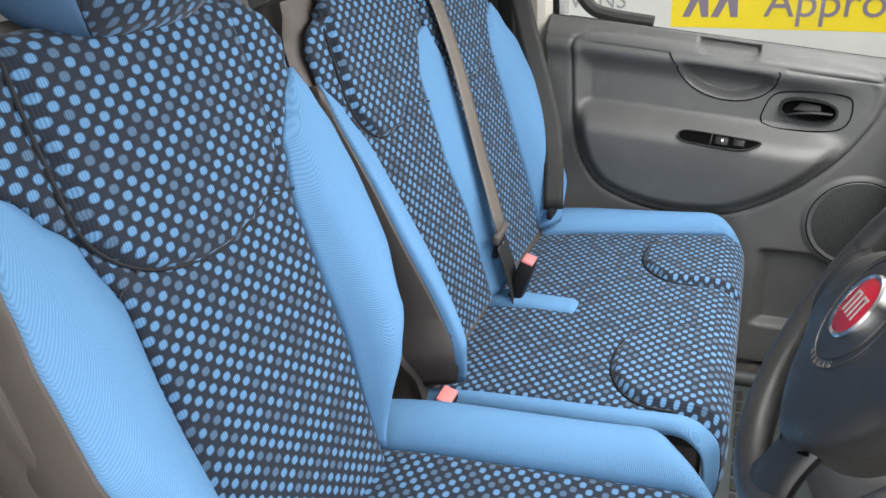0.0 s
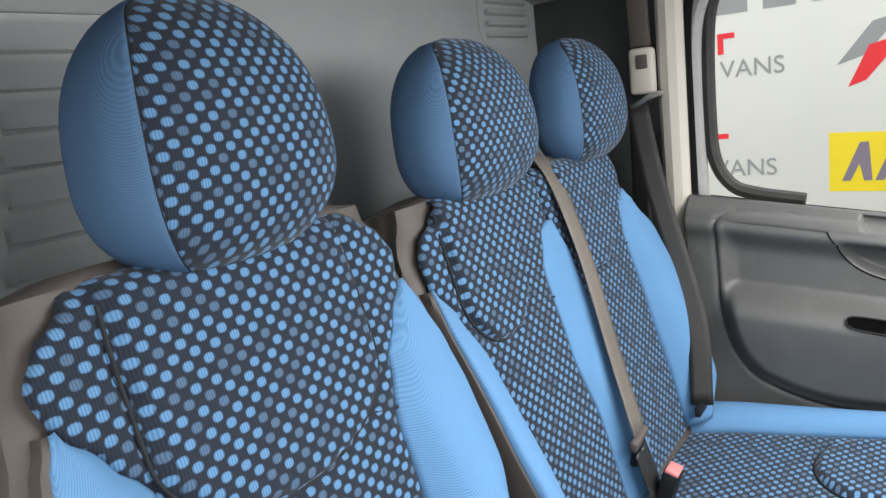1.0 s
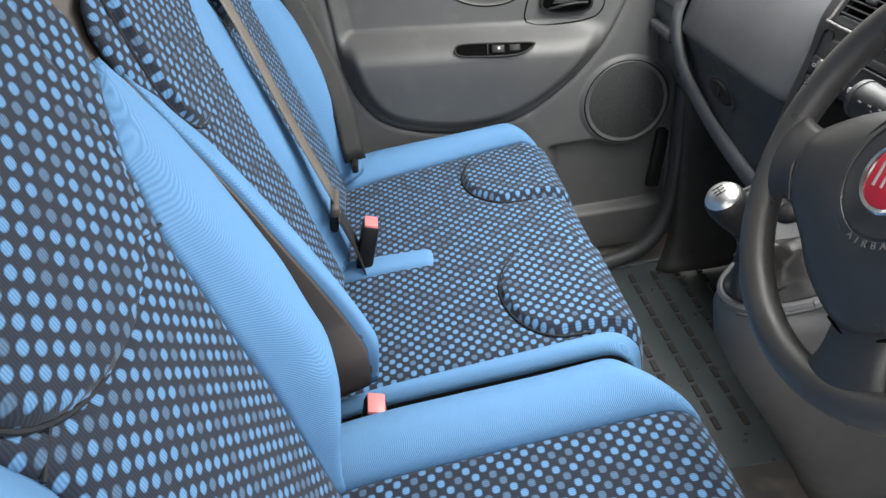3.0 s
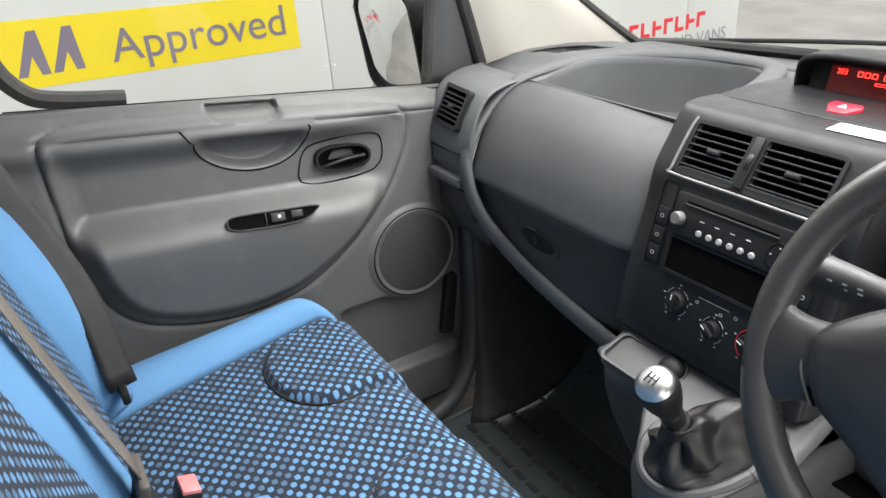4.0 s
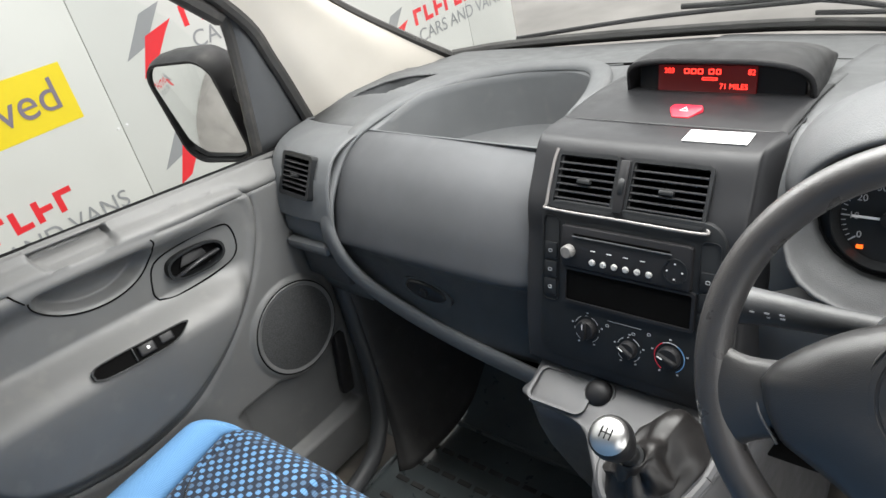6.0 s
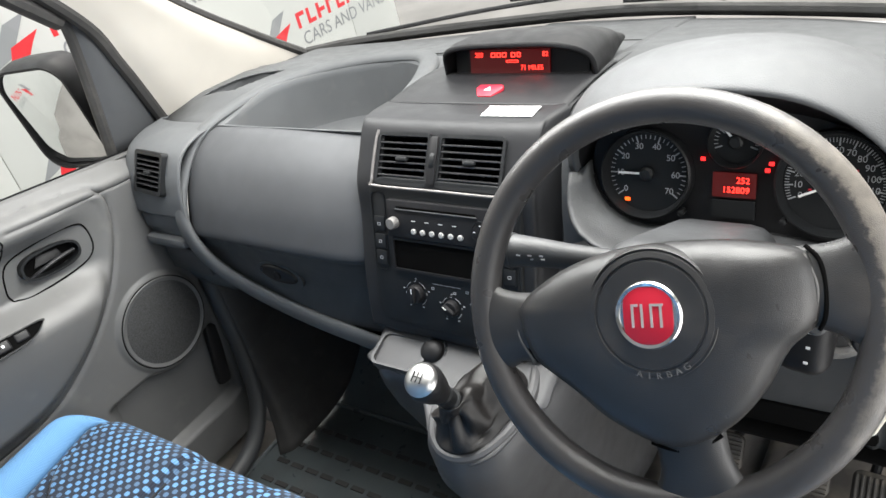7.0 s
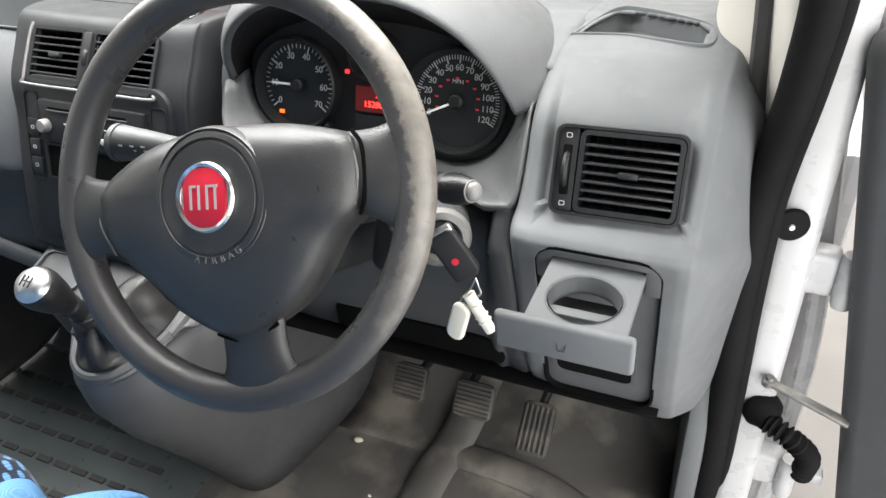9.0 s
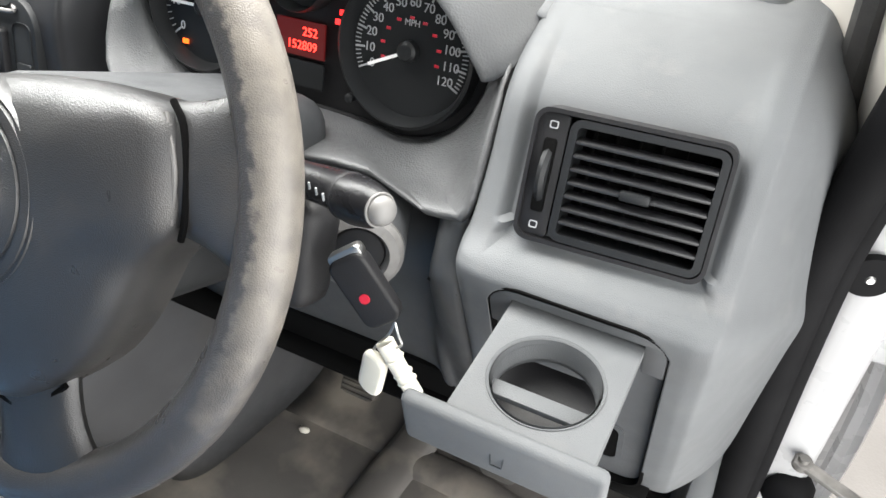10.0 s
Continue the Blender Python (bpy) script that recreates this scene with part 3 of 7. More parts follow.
def back_bolster(seat, O, inner, outer, v0, v1, lift, name="bolster", edge=0.9, taper=False):
    """Rounded blue side bolster between the curves inner(v) and outer(v), with a vinyl wall on its outer side."""
    rows, wall = [], []
    for i in range(41):
        f = i / 40
        v = lerp(v0, v1, f)
        a, b = inner(v), outer(v)
        s = 1 if b > a else -1
        w, l = abs(b - a), lift * (1 - f * f) * (ss(-0.04, 0.34, f) if taper else min(1, 0.6 + 2.5 * f))
        prof = [(0, -0.004), (0.3 * w, 0.75 * l), (0.66 * w, l), (0.94 * w, edge * l + 0.002), (w, (edge - 0.12) * l)]
        prof = cr([(p, q, 0) for p, q in prof], 20)
        rows.append([O + Vector((a + s * p.x, 0, 0)) + SV * v + SN * p.y for p in prof])
        wall.append([O + Vector((a + s * (w + q), 0, 0)) + SV * v + SN * r for q, r in ((-0.001, (edge - 0.1) * l), (0.003, (edge - 0.16) * l), (0.006, 0.4 * l), (0.007, -0.01), (0.006, -0.07))])
    part(name, sheet(rows), BLUE, seat, "bright blue ribbed cloth side bolster", solid=0.004, offset=0)
    if lift > 0.03:
        part("side_wall", sheet(wall), SHELL, seat, "taupe vinyl seat side", solid=0.003, offset=0)
        part("piping", tube([r[0] for r in wall[1:-1:3]], 0.0022, 6, 3), SHELL, seat)


def back_shell(seat, O, left, right, top, thick=0.12, lip=0.012):
    """The vinyl back of a seat, wrapping round the sides and the shoulders."""
    rows = []
    for i in range(37):
        v = -0.06 + (top + 0.075) * i / 36
        a, b = left(min(max(v, 0), top)) + 0.0, right(min(max(v, 0), top))
        a, b = min(a, b) - lip, max(a, b) + lip
        k = ss(top - 0.12, top + 0.02, v)
        c = (a + b) / 2
        hw = (b - a) / 2
        fr, bk = -0.010 - 0.006 * k, -thick + 0.02 * k
        r = 0.03
        sec = []
        for px, pn in ((-hw, fr - r), (-hw + r, fr), (0, fr - 0.012), (hw - r, fr), (hw, fr - r), (hw, bk + r), (hw - r, bk), (0, bk - 0.01), (-hw + r, bk), (-hw, bk + r)):
            sec.append(O + Vector((c + px, 0, 0)) + SV * v + SN * pn)
        sec.append(sec[0])
        rows.append(cr(sec, 50)[:-1])
    mid = lambda r: sum(r, Vector()) / len(r)
    rows = [[mid(rows[0])] * 50] + rows + [[p.lerp(mid(rows[-1]), 0.25) + SV * 0.012 for p in rows[-1]], [mid(rows[-1]) + SV * 0.014] * 50]
    b = sheet(rows, loop=True)
    bmesh.ops.remove_doubles(b, verts=b.verts, dist=1e-5)
    part("shell", b, SHELL, seat, "taupe vinyl seat back shell")


def headrest(xc, y, z, w, h, d, label):
    hr = thing("headrest", (xc, y, z), label, "headrest", group="headrests")
    C = Vector((xc, y, z))
    up, fw = Vector((0, -math.sin(0.12), math.cos(0.12))), Vector((0, math.cos(0.12), math.sin(0.12)))
    def section(i, n=26):
        v = -1 + 2 * i / n
        e = 2.3 if v > 0 else 3.4
        s = (1 - abs(v) ** e) ** (1 / 2.1) if abs(v) < 1 else 0.0
        taper = 1 - 0.13 * max(v + 0.4, 0) ** 1.5 - 0.02 * min(v, 0) ** 2
        return v, s * taper, s
    def point(i, a, k=0.0):
        v, s, sd = section(i)
        c, sn = math.cos(a), math.sin(a)
        e = 2 / 2.7
        px = math.copysign(abs(c) ** e, c) * w * s
        pn = math.copysign(abs(sn) ** e, sn) * d * sd
        return C + Vector((px, 0, 0)) + up * (h * (0.5 + 0.5 * v)) + fw * (pn + 0.012 * (1 - v * v)), (px * 1.15, h * v * 0.575)
    def rim_angle(i):
        """Where the seam between face and side lies in a row."""
        sc = max(section(i)[1], 0.01)
        return math.acos(min(0.94, 0.80 * (0.18 / sc + 0.82)) ** (2.7 / 2))
    fr = []
    for i in range(27):
        a0 = rim_angle(i)
        fr.append([point(i, a0 + (math.pi - 2 * a0) * j / 30) for j in range(31)])
    b = sheet([[p for p, q in r] for r in fr], uv=[[q for p, q in r] for r in fr])
    part("face", b, DOTS, hr, "dotted dark blue cloth headrest face", solid=0.003, offset=0)
    sd = []
    for i in range(27):
        a0 = rim_angle(i)
        sd.append([point(i, math.pi - a0 + (math.pi + 2 * a0) * j / 50)[0] for j in range(51)])
    part("side", sheet(sd), BLUE_DIM, hr, "ribbed blue cloth headrest side, partly darkened for shade", solid=0.003, offset=0)
    for s in (-1, 1):
        part("seam", tube([point(i, rim_angle(i) if s > 0 else math.pi - rim_angle(i))[0] for i in range(1, 26)], 0.0018, 6, 1), THREAD, hr)
        part("post", tube([C + Vector((s * w * 0.5, 0, 0)) + up * 0.02, C + Vector((s * w * 0.5, 0, 0)) - up * 0.01], 0.006, 10, 1), BLACK, hr)
        part("guide", lathe([(0.013, 0), (0.013, 0.005), (0.008, 0.008), (0.007, 0.008)], facing(C + Vector((s * w * 0.5, 0.004, 0)) - up * 0.008, up, (0, 1, 0)), 20), SHELL, hr, "taupe plastic guide")
    return hr


def squab(seat, xl, xr, y0, y1, z0, strips, bolster_h=0.03, pads=(), front=0.12, slope=0.0, corner=0.03):
    """Seat cushion between xl and xr. strips: (x from, x to, material, height)."""
    def prof(f):
        """Height over length from back (0) to past the front edge (1)."""
        y = lerp(y0, y1, min(f / 0.8, 1))
        z = z0 + slope * min(f / 0.8, 1) - 0.01 * (1 - min(f / 0.25, 1)) ** 2
        if f > 0.8:
            a = (f - 0.8) / 0.2 * math.pi * 0.62
            y += 0.055 * math.sin(a)
            z -= 0.055 * (1 - math.cos(a)) + max(0, f - 0.92) * front * 6
        return y, z
    for xa, xb, material, high, name in strips:
        rows, uvs = [], []
        xa, xb = (q if isinstance(q, tuple) else (q, q) for q in (xa, xb))
        nx = max(8, int(abs(xb[0] - xa[0]) / 0.006))
        for i in range(81):
            f = i / 80
            y, z = prof(f)
            row, uv = [], []
            for j in range(nx + 1):
                g = j / nx
                fa, fb_ = lerp(*xa, min(f / 0.8, 1)), lerp(*xb, min(f / 0.8, 1))
                x = lerp(fa, fb_, g)
                e = min(g, 1 - g) * abs(fb_ - fa)
                hz = high * math.sin(math.pi * min(max(g, 0), 1)) ** 0.6 * ss(1.0, 0.75, f) if high else 0.0
                hz -= 0.005 * math.exp(-(e / 0.006) ** 2)
                dy = 0.0
                for cx, cy, rx, ry in pads:
                    if material is DOTS:
                        s = math.sqrt(((x - cx) / rx) ** 2 + (min(y - cy, 0) / ry) ** 2)
                        hz += 0.012 * (1 - ss(0.88, 1.0, s)) - 0.004 * math.exp(-((s - 1) / 0.04) ** 2)
                row.append((x, y - corner * ss(0.0, 0.08, 0.08 - min(x - xl, xr - x)) * ss(0.5, 0.95, f), z + hz))
                uv.append((x, y0 + f * (y1 - y0) / 0.8))
            rows.append(row)
            uvs.append(uv)
        part(name, sheet(rows, uv=uvs), material, seat, solid=0.004, offset=0)
    for cx, cy, rx, ry in pads:
        pts = [(cx + rx * math.cos(a), cy - ry * math.sin(a), z0 + slope * 0.8 + 0.001) for a in (math.pi * k / 20 for k in range(21))]
        pts = [(cx + rx, cy + 0.03, z0 + slope)] + pts + [(cx - rx, cy + 0.03, z0 + slope)]
        part("seam", tube(pts, 0.002, 6, 2), THREAD, seat)
    part("cushion_base", rbox((xr - xl - 0.03, y1 - y0 + 0.04, z0 - 0.80), ((xl + xr) / 2, (y0 + y1) / 2 + 0.0, (z0 + 0.77) / 2), bevel=0.02), SHELL, seat)
    part("pedestal", rbox((xr - xl - 0.1, y1 - y0 - 0.08, 0.24), ((xl + xr) / 2, (y0 + y1) / 2 - 0.03, 0.70), bevel=0.015), BLACK, seat, "black seat pedestal")


# driver's seat
DX = 0.435
drv = thing("driver_seat", (DX, -0.2, FZ), "single driver seat, dotted dark cloth, bright blue bolsters, taupe shell", "seat")
DO = Vector((DX, -0.283, 1.0))
d_in = lambda v: curve1([(0, 0.135), (0.1, 0.137), (0.2, 0.143), (0.3, 0.138), (0.38, 0.136), (0.45, 0.153), (0.49, 0.18), (0.525, 0.208), (0.56, 0.216), (0.585, 0.203), (0.607, 0.176), (0.625, 0.166), (0.67, 0.164)], v)
d_out = lambda v: curve1([(0.03, 0.138), (0.10, 0.158), (0.155, 0.188), (0.21, 0.224), (0.29, 0.246), (0.38, 0.244), (0.44, 0.237), (0.49, 0.224), (0.527, 0.211)], v)
d_shell = lambda v: curve1([(0, 0.13), (0.10, 0.155), (0.2, 0.212), (0.28, 0.24), (0.35, 0.248), (0.45, 0.243), (0.53, 0.226), (0.58, 0.216), (0.61, 0.20), (0.635, 0.17)], v)
back_insert(drv, DO, lambda v: -d_in(v), d_in, 0.625, [(0.008, 0.142, 0.475, 0.09)])
back_bolster(drv, DO, d_in, d_out, 0.03, 0.527, 0.068, edge=0.75, taper=True)
back_bolster(drv, DO, lambda v: -d_in(v), lambda v: -d_out(v), 0.03, 0.527, 0.062, edge=0.75, taper=True)
back_shell(drv, DO, lambda v: -d_shell(v), d_shell, 0.61)
squab(drv, DX - 0.26, DX + 0.26, -0.33, 0.085, 1.012, [((DX - 0.25, DX - 0.272), (DX - 0.155, DX - 0.182), BLUE, 0.036, "side_strip"), ((DX - 0.155, DX - 0.182), (DX + 0.155, DX + 0.182), DOTS, 0, "cushion"), ((DX + 0.155, DX + 0.182), (DX + 0.25, DX + 0.272), BLUE, 0.036, "side_strip")], slope=0.015, corner=0.055)
headrest(0.438, -0.432, 1.583, 0.130, 0.25, 0.068, "large dotted dark cloth headrest with blue sides above driver seat")

# passenger bench for two
BX = -0.25
ben = thing("bench_seat", (BX, -0.2, FZ), "two-person passenger bench seat, dotted dark cloth with blue strips", "seat")
BO = Vector((BX, -0.30, 1.0))
near = lambda v: curve1([(0, 0.33), (0.2, 0.325), (0.38, 0.345), (0.45, 0.372), (0.485, 0.40), (0.53, 0.404), (0.552, 0.392), (0.575, 0.352), (0.60, 0.335), (0.65, 0.333)], v)
nout = lambda v: curve1([(0, 0.355), (0.08, 0.385), (0.3, 0.408), (0.43, 0.412), (0.49, 0.405)], v)
nshell = lambda v: curve1([(0, 0.355), (0.08, 0.385), (0.3, 0.408), (0.46, 0.414), (0.55, 0.402), (0.58, 0.382), (0.60, 0.35)], v)
far = lambda v: -curve1([(0, 0.275), (0.1, 0.272), (0.28, 0.26), (0.42, 0.247), (0.47, 0.262), (0.505, 0.292), (0.545, 0.303), (0.575, 0.29), (0.60, 0.255), (0.65, 0.25)], v)
fout = lambda v: -curve1([(0, 0.33), (0.1, 0.378), (0.2, 0.398), (0.3, 0.396), (0.4, 0.366), (0.47, 0.32), (0.505, 0.295)], v)
fshell = lambda v: -curve1([(0, 0.33), (0.1, 0.37), (0.3, 0.384), (0.42, 0.365), (0.52, 0.32), (0.57, 0.305), (0.60, 0.27)], v)
mid1 = lambda v: curve1([(0, 0.06), (0.15, 0.066), (0.3, 0.096), (0.43, 0.104), (0.5, 0.076), (0.515, 0.046), (0.65, 0.044)], v)
mid2 = lambda v: curve1([(0, -0.045), (0.1, -0.04), (0.28, -0.005), (0.44, 0.014), (0.5, 0.036), (0.515, 0.043), (0.65, 0.043)], v)
back_insert(ben, BO, mid1, near, 0.60, [(0.262, 0.09, 0.47, 0.09)])
back_insert(ben, BO, far, mid2, 0.60, [(-0.10, 0.09, 0.47, 0.078)])
back_bolster(ben, BO, near, nout, 0.0, 0.49, 0.085, edge=0.98)
back_bolster(ben, BO, far, fout, 0.0, 0.505, 0.065, edge=0.75)
back_bolster(ben, BO, mid1, mid2, 0.0, 0.51, 0.016, "centre_strip")
back_shell(ben, BO, fshell, nshell, 0.585)
squab(ben, -0.70, 0.10, -0.33, 0.085, 0.975, [((-0.68, -0.70), (-0.553, -0.638), BLUE, 0.035, "side_strip"), ((-0.553, -0.638), (0.092, 0.05), DOTS, 0, "cushion"), ((0.092, 0.05), (0.118, 0.09), BLUE, 0.012, "side_strip")], pads=[(-0.49, 0.03, 0.115, 0.092), (-0.08, 0.03, 0.122, 0.082)], slope=0.008)
part("tab", rbox((0.052, 0.20, 0.03), (-0.228, -0.245, 0.974), bevel=0.014, seg=4), BLUE, ben, "blue cloth buckle opening flap")
headrest(-0.04, -0.45, 1.558, 0.152, 0.238, 0.064, "headrest in dotted dark blue cloth above the bench seat")
headrest(-0.45, -0.45, 1.558, 0.142, 0.238, 0.064, "headrest in dotted dark blue cloth above the bench seat")


def ribbon(pts, w, n=20, side=None):
    path = cr(pts, n)
    rows = []
    for k, p in enumerate(path):
        d = (path[min(k + 1, n)] - path[max(k - 1, 0)]).normalized()
        s = d.cross(SN).normalized() if abs(d.dot(SN)) < 0.9 else Vector((1, 0, 0))
        if side:
            s = (Vector(side) - d * d.dot(Vector(side))).normalized()
        rows.append([p + s * w * (j / 4 - 0.5) for j in range(5)])
    return sheet(rows)


def buckle(at, label):
    b = thing("buckle", at, label, "buckle", group="seat belt buckles")
    A = Vector(at)
    m = Matrix.Translation(A) @ pose(0, 0, 0, -18, 0, 0)
    part("body", rbox((0.040, 0.028, 0.090), m=m, bevel=0.006), BLACK, b)
    part("button", rbox((0.035, 0.023, 0.008), m=m @ pose(0, 0, 0.044), bevel=0.0025), BUCKRED, b, "faded red release button")
    return b


belt = thing("middle_belt", (-0.256, -0.45, 1.55), "grey-brown lap and shoulder belt lying down the bench back", "seat belt", group="seat belts")
part("webbing", ribbon([(-0.258, -0.52, 1.592), (-0.256, -0.446, 1.590), (-0.250, -0.384, 1.45), (-0.234, -0.33, 1.26), (-0.214, -0.288, 1.13)], 0.048), STRAPG, belt, solid=0.002)
TGM = Matrix.Translation((-0.213, -0.291, 1.122)) @ pose(0, 0, 0, -14, 6, 0)
tg = part("tongue", rbox((0.062, 0.014, 0.020), m=TGM, bevel=0.005, seg=3), SHELL, belt, "taupe plastic belt tongue")
part("tongue_body", rbox((0.034, 0.013, 0.046), m=TGM @ pose(-0.002, 0.002, -0.028), bevel=0.005, seg=3), BLACK, tg)
part("tongue_slot", rbox((0.008, 0.002, 0.026), m=TGM @ pose(-0.002, 0.0088, -0.03), bevel=0.0008), SATIN, tg)
part("lower_webbing", ribbon([(-0.213, -0.29, 1.105), (-0.222, -0.275, 1.04), (-0.232, -0.265, 0.97)], 0.054), STRAP, belt, solid=0.002)
buckle((-0.234, -0.255, 1.022), "black seat belt buckle with faded red button on the bench")
buckle((0.172, -0.262, 0.99), "black seat belt buckle with red button between the seats")
fb = thing("window_side_belt", (-0.72, -0.41, 1.64), "black seat belt hanging from the door pillar to the bench", "seat belt", group="seat belts")
part("webbing", ribbon([(-0.715, -0.432, 1.65), (-0.655, -0.382, 1.48), (-0.574, -0.290, 1.22), (-0.526, -0.270, 1.05)], 0.044, side=(-0.3, 0.95, 0.1)), STRAP, fb, solid=0.002)
part("upper_webbing", ribbon([(-0.745, -0.44, 1.645), (-0.775, -0.455, 1.3), (-0.79, -0.455, 1.0)], 0.045, side=(0.2, 0.9, 0)), STRAP, fb, solid=0.002)
part("ring", tube([(-0.755, -0.415, 1.653), (-0.735, -0.385, 1.668), (-0.705, -0.40, 1.663), (-0.70, -0.43, 1.648), (-0.725, -0.45, 1.643)], 0.006, 8, 5), SATIN, fb, "steel guide ring")
part("anchor", rbox((0.06, 0.012, 0.02), (-0.526, -0.272, 1.045), bevel=0.003), BLACK, fb)
part("slider", rbox((0.03, 0.055, 0.10), (-0.745, -0.425, 1.718), bevel=0.010, seg=3), CREAM, fb, "pale height slider")
part("slider_button", rbox((0.006, 0.026, 0.03), (-0.729, -0.422, 1.738), bevel=0.004), SHELL, fb)
part("guide_strip", rbox((0.014, 0.045, 0.26), m=Matrix.Translation((-0.742, -0.43, 1.90)) @ pose(0, 0, 0, 0, 6, 0), bevel=0.004), SHELL, fb)

# ---- dashboard ----
dash = thing("dashboard", (0, 0.6, 1.0), "grey grained plastic van dashboard with open tray, vents and glovebox", "dashboard", kind="structure")


def topz(y):
    return curve1([(0.50, 1.345), (0.56, 1.360), (0.68, 1.388), (0.80, 1.385), (0.95, 1.355), (1.15, 1.322)], y)


def screen_y(x):
    return 1.185 - 0.42 * x * x


def passenger_top():
    rim = [Vector(p) for p in [(-0.20, 0.60, 0), (-0.212, 0.563, 0)]]
    rim += [Vector((lerp(-0.212, -0.565, k / 24), 0.562, 0)) for k in range(1, 25)]
    rim += cr([(-0.565, 0.562, 0), (-0.555, 0.60, 0), (-0.51, 0.68, 0), (-0.44, 0.75, 0), (-0.36, 0.79, 0), (-0.28, 0.80, 0), (-0.225, 0.76, 0), (-0.203, 0.68, 0), (-0.20, 0.60, 0)], 70)[1:-1]
    c = Vector((-0.38, 0.66, 0))
    rows = [[], [], [], [], [], [], [], [], []]
    for p in rim:
        d = p - c
        t = 9.0
        for lim, comp in ((-0.17, 0), (-0.80, 0), (1.2, 1), (0.557, 1)):
            if abs(d[comp]) > 1e-6:
                q = (lim - c[comp]) / d[comp]
                if q > 0:
                    t = min(t, q)
        o = c + d * t
        o.y = min(o.y, screen_y(o.x) - 0.005)
        z = topz(p.y)
        rows[0].append((c.x, c.y, 1.285))
        q = c + d * 0.7
        rows[1].append((q.x, q.y, 1.285))
        q = c + d * 0.93
        rows[2].append((q.x, q.y, 1.289))
        q = c + d * 0.975
        rows[3].append((q.x, q.y, 1.305))
        rows[4].append((p.x, p.y, z - 0.010))
        q = c + d * min(1.012, t)
        rows[5].append((q.x, q.y, z - 0.001))
        q = c + d * min(1.035, t)
        rows[6].append((q.x, q.y, topz(q.y) + (0.002 if t > 1.1 else 0)))
        q = p.lerp(o, 0.5) if t > 1.1 else o
        rows[7].append((q.x, q.y, topz(q.y) - 0.004 * ss(-0.62, -0.80, q.x)))
        rows[8].append((o.x, o.y, topz(o.y) - 0.02 * ss(-0.7, -0.80, o.x)))
    b = sheet(rows, loop=True)
    bmesh.ops.remove_doubles(b, verts=b.verts, dist=1e-5)
    for cuts in (3, 3, 2):
        near = []
        for e in b.edges:
            p, q = (v.co for v in e.verts)
            if min(p.x, q.x) < -0.555 and max(p.x, q.x) > -0.735 and min(p.y, q.y) < 0.79 and max(p.y, q.y) > 0.635 and min(p.z, q.z) > 1.34 and (p - q).length > 0.004:
                near.append(e)
        bmesh.ops.subdivide_edges(b, edges=near, cuts=cuts, use_grid_fill=True)
    tree = BVHTree.FromBMesh(b)
    bmesh.ops.delete(b, geom=[f for f in b.faces if f.normal.z ** 2 > 0.3 and in_poly(f.calc_center_median().x, f.calc_center_median().y, [(-0.643 + (x + 0.643) * 0.95, 0.704 + (y - 0.704) * 0.95) for x, y in PDEM])], context="FACES")
    trough("demister_outlet", PDEM, lambda x, y: (tree.ray_cast(Vector((x, y, 1.6)), Vector((0, 0, -1)))[0] or Vector((0, 0, 1.385))).z, 0.028, "moulded side demister recess")
    part("top_tray", b, DASH, dash, "open storage tray moulded into the dash top", solid=0.003, offset=0)


def profile_sheet(name, cols, material, label="", nu=30, nv=24, parent=None, solid=0.004, cuts=(), sink=None):
    """cols: x and its (y, z) profile from top to bottom. cuts: (frame, width, height, corner) openings or plan polygons."""
    net = [[(x, y, z) for y, z in prof] for x, prof in cols]
    b = sheet(surf(net, nv, nu))
    if sink:
        for v in b.verts:
            v.co.y += sink(v.co)
    for c in cuts:
        gone = []
        for f in b.faces:
            p = f.calc_center_median()
            if isinstance(c[0], Matrix):
                q = c[0].inverted() @ p
                r = c[3] if len(c) > 3 else 0.0
                u, v = abs(q.x) - c[1] / 2 + r, abs(q.y) - c[2] / 2 + r
                if max(u, v) < r and (min(u, v) < 0 or math.hypot(u, v) < r) and abs(q.z) < 0.05:
                    gone.append(f)
            elif in_poly(p.x, p.y, c):
                gone.append(f)
        bmesh.ops.delete(b, geom=gone, context="FACES")
    return part(name, b, material, parent or dash, label, solid=solid, offset=0)


def in_poly(x, y, poly):
    n, ok = len(poly), False
    for k in range(n):
        (x0, y0), (x1, y1) = poly[k], poly[(k + 1) % n]
        if (y0 > y) != (y1 > y) and x < (x1 - x0) * (y - y0) / (y1 - y0) + x0:
            ok = not ok
    return ok


def trough(name, poly, height, depth, label):
    """A moulded recess with a rounded lip in a dash top of the given height over the plan."""
    out = [(p.x, p.y) for p in cr([(x, y, 0) for x, y in poly + poly[:1]], 48)[:-1]]
    cx, cy = sum(p[0] for p in out) / len(out), sum(p[1] for p in out) / len(out)
    rows = []
    for k, h in ((1.09, -0.004), (1.05, 0.0012), (1.01, 0.0016), (0.99, -0.001), (0.95, -0.4 * depth), (0.88, -0.9 * depth), (0.7, -depth), (0.0, -depth)):
        rows.append([(cx + (x - cx) * k, cy + (y - cy) * k, height(cx + (x - cx) * max(k, 0.9), cy + (y - cy) * max(k, 0.9)) + h) for x, y in out])
    b = sheet(rows[:-1] + [[(cx, cy, height(cx, cy) - depth)] * len(out)], loop=True)
    bmesh.ops.remove_doubles(b, verts=b.verts, dist=1e-6)
    t = part(name, b, DASH, dash, label)
    # Near-black plate on the trough floor, painting the outlet's shade.
    part("grille", rbox((0.06, 0.03, 0.003), (cx, cy + 0.01, height(cx, cy) - depth + 0.003), bevel=0.001), GAPSHADE, t)


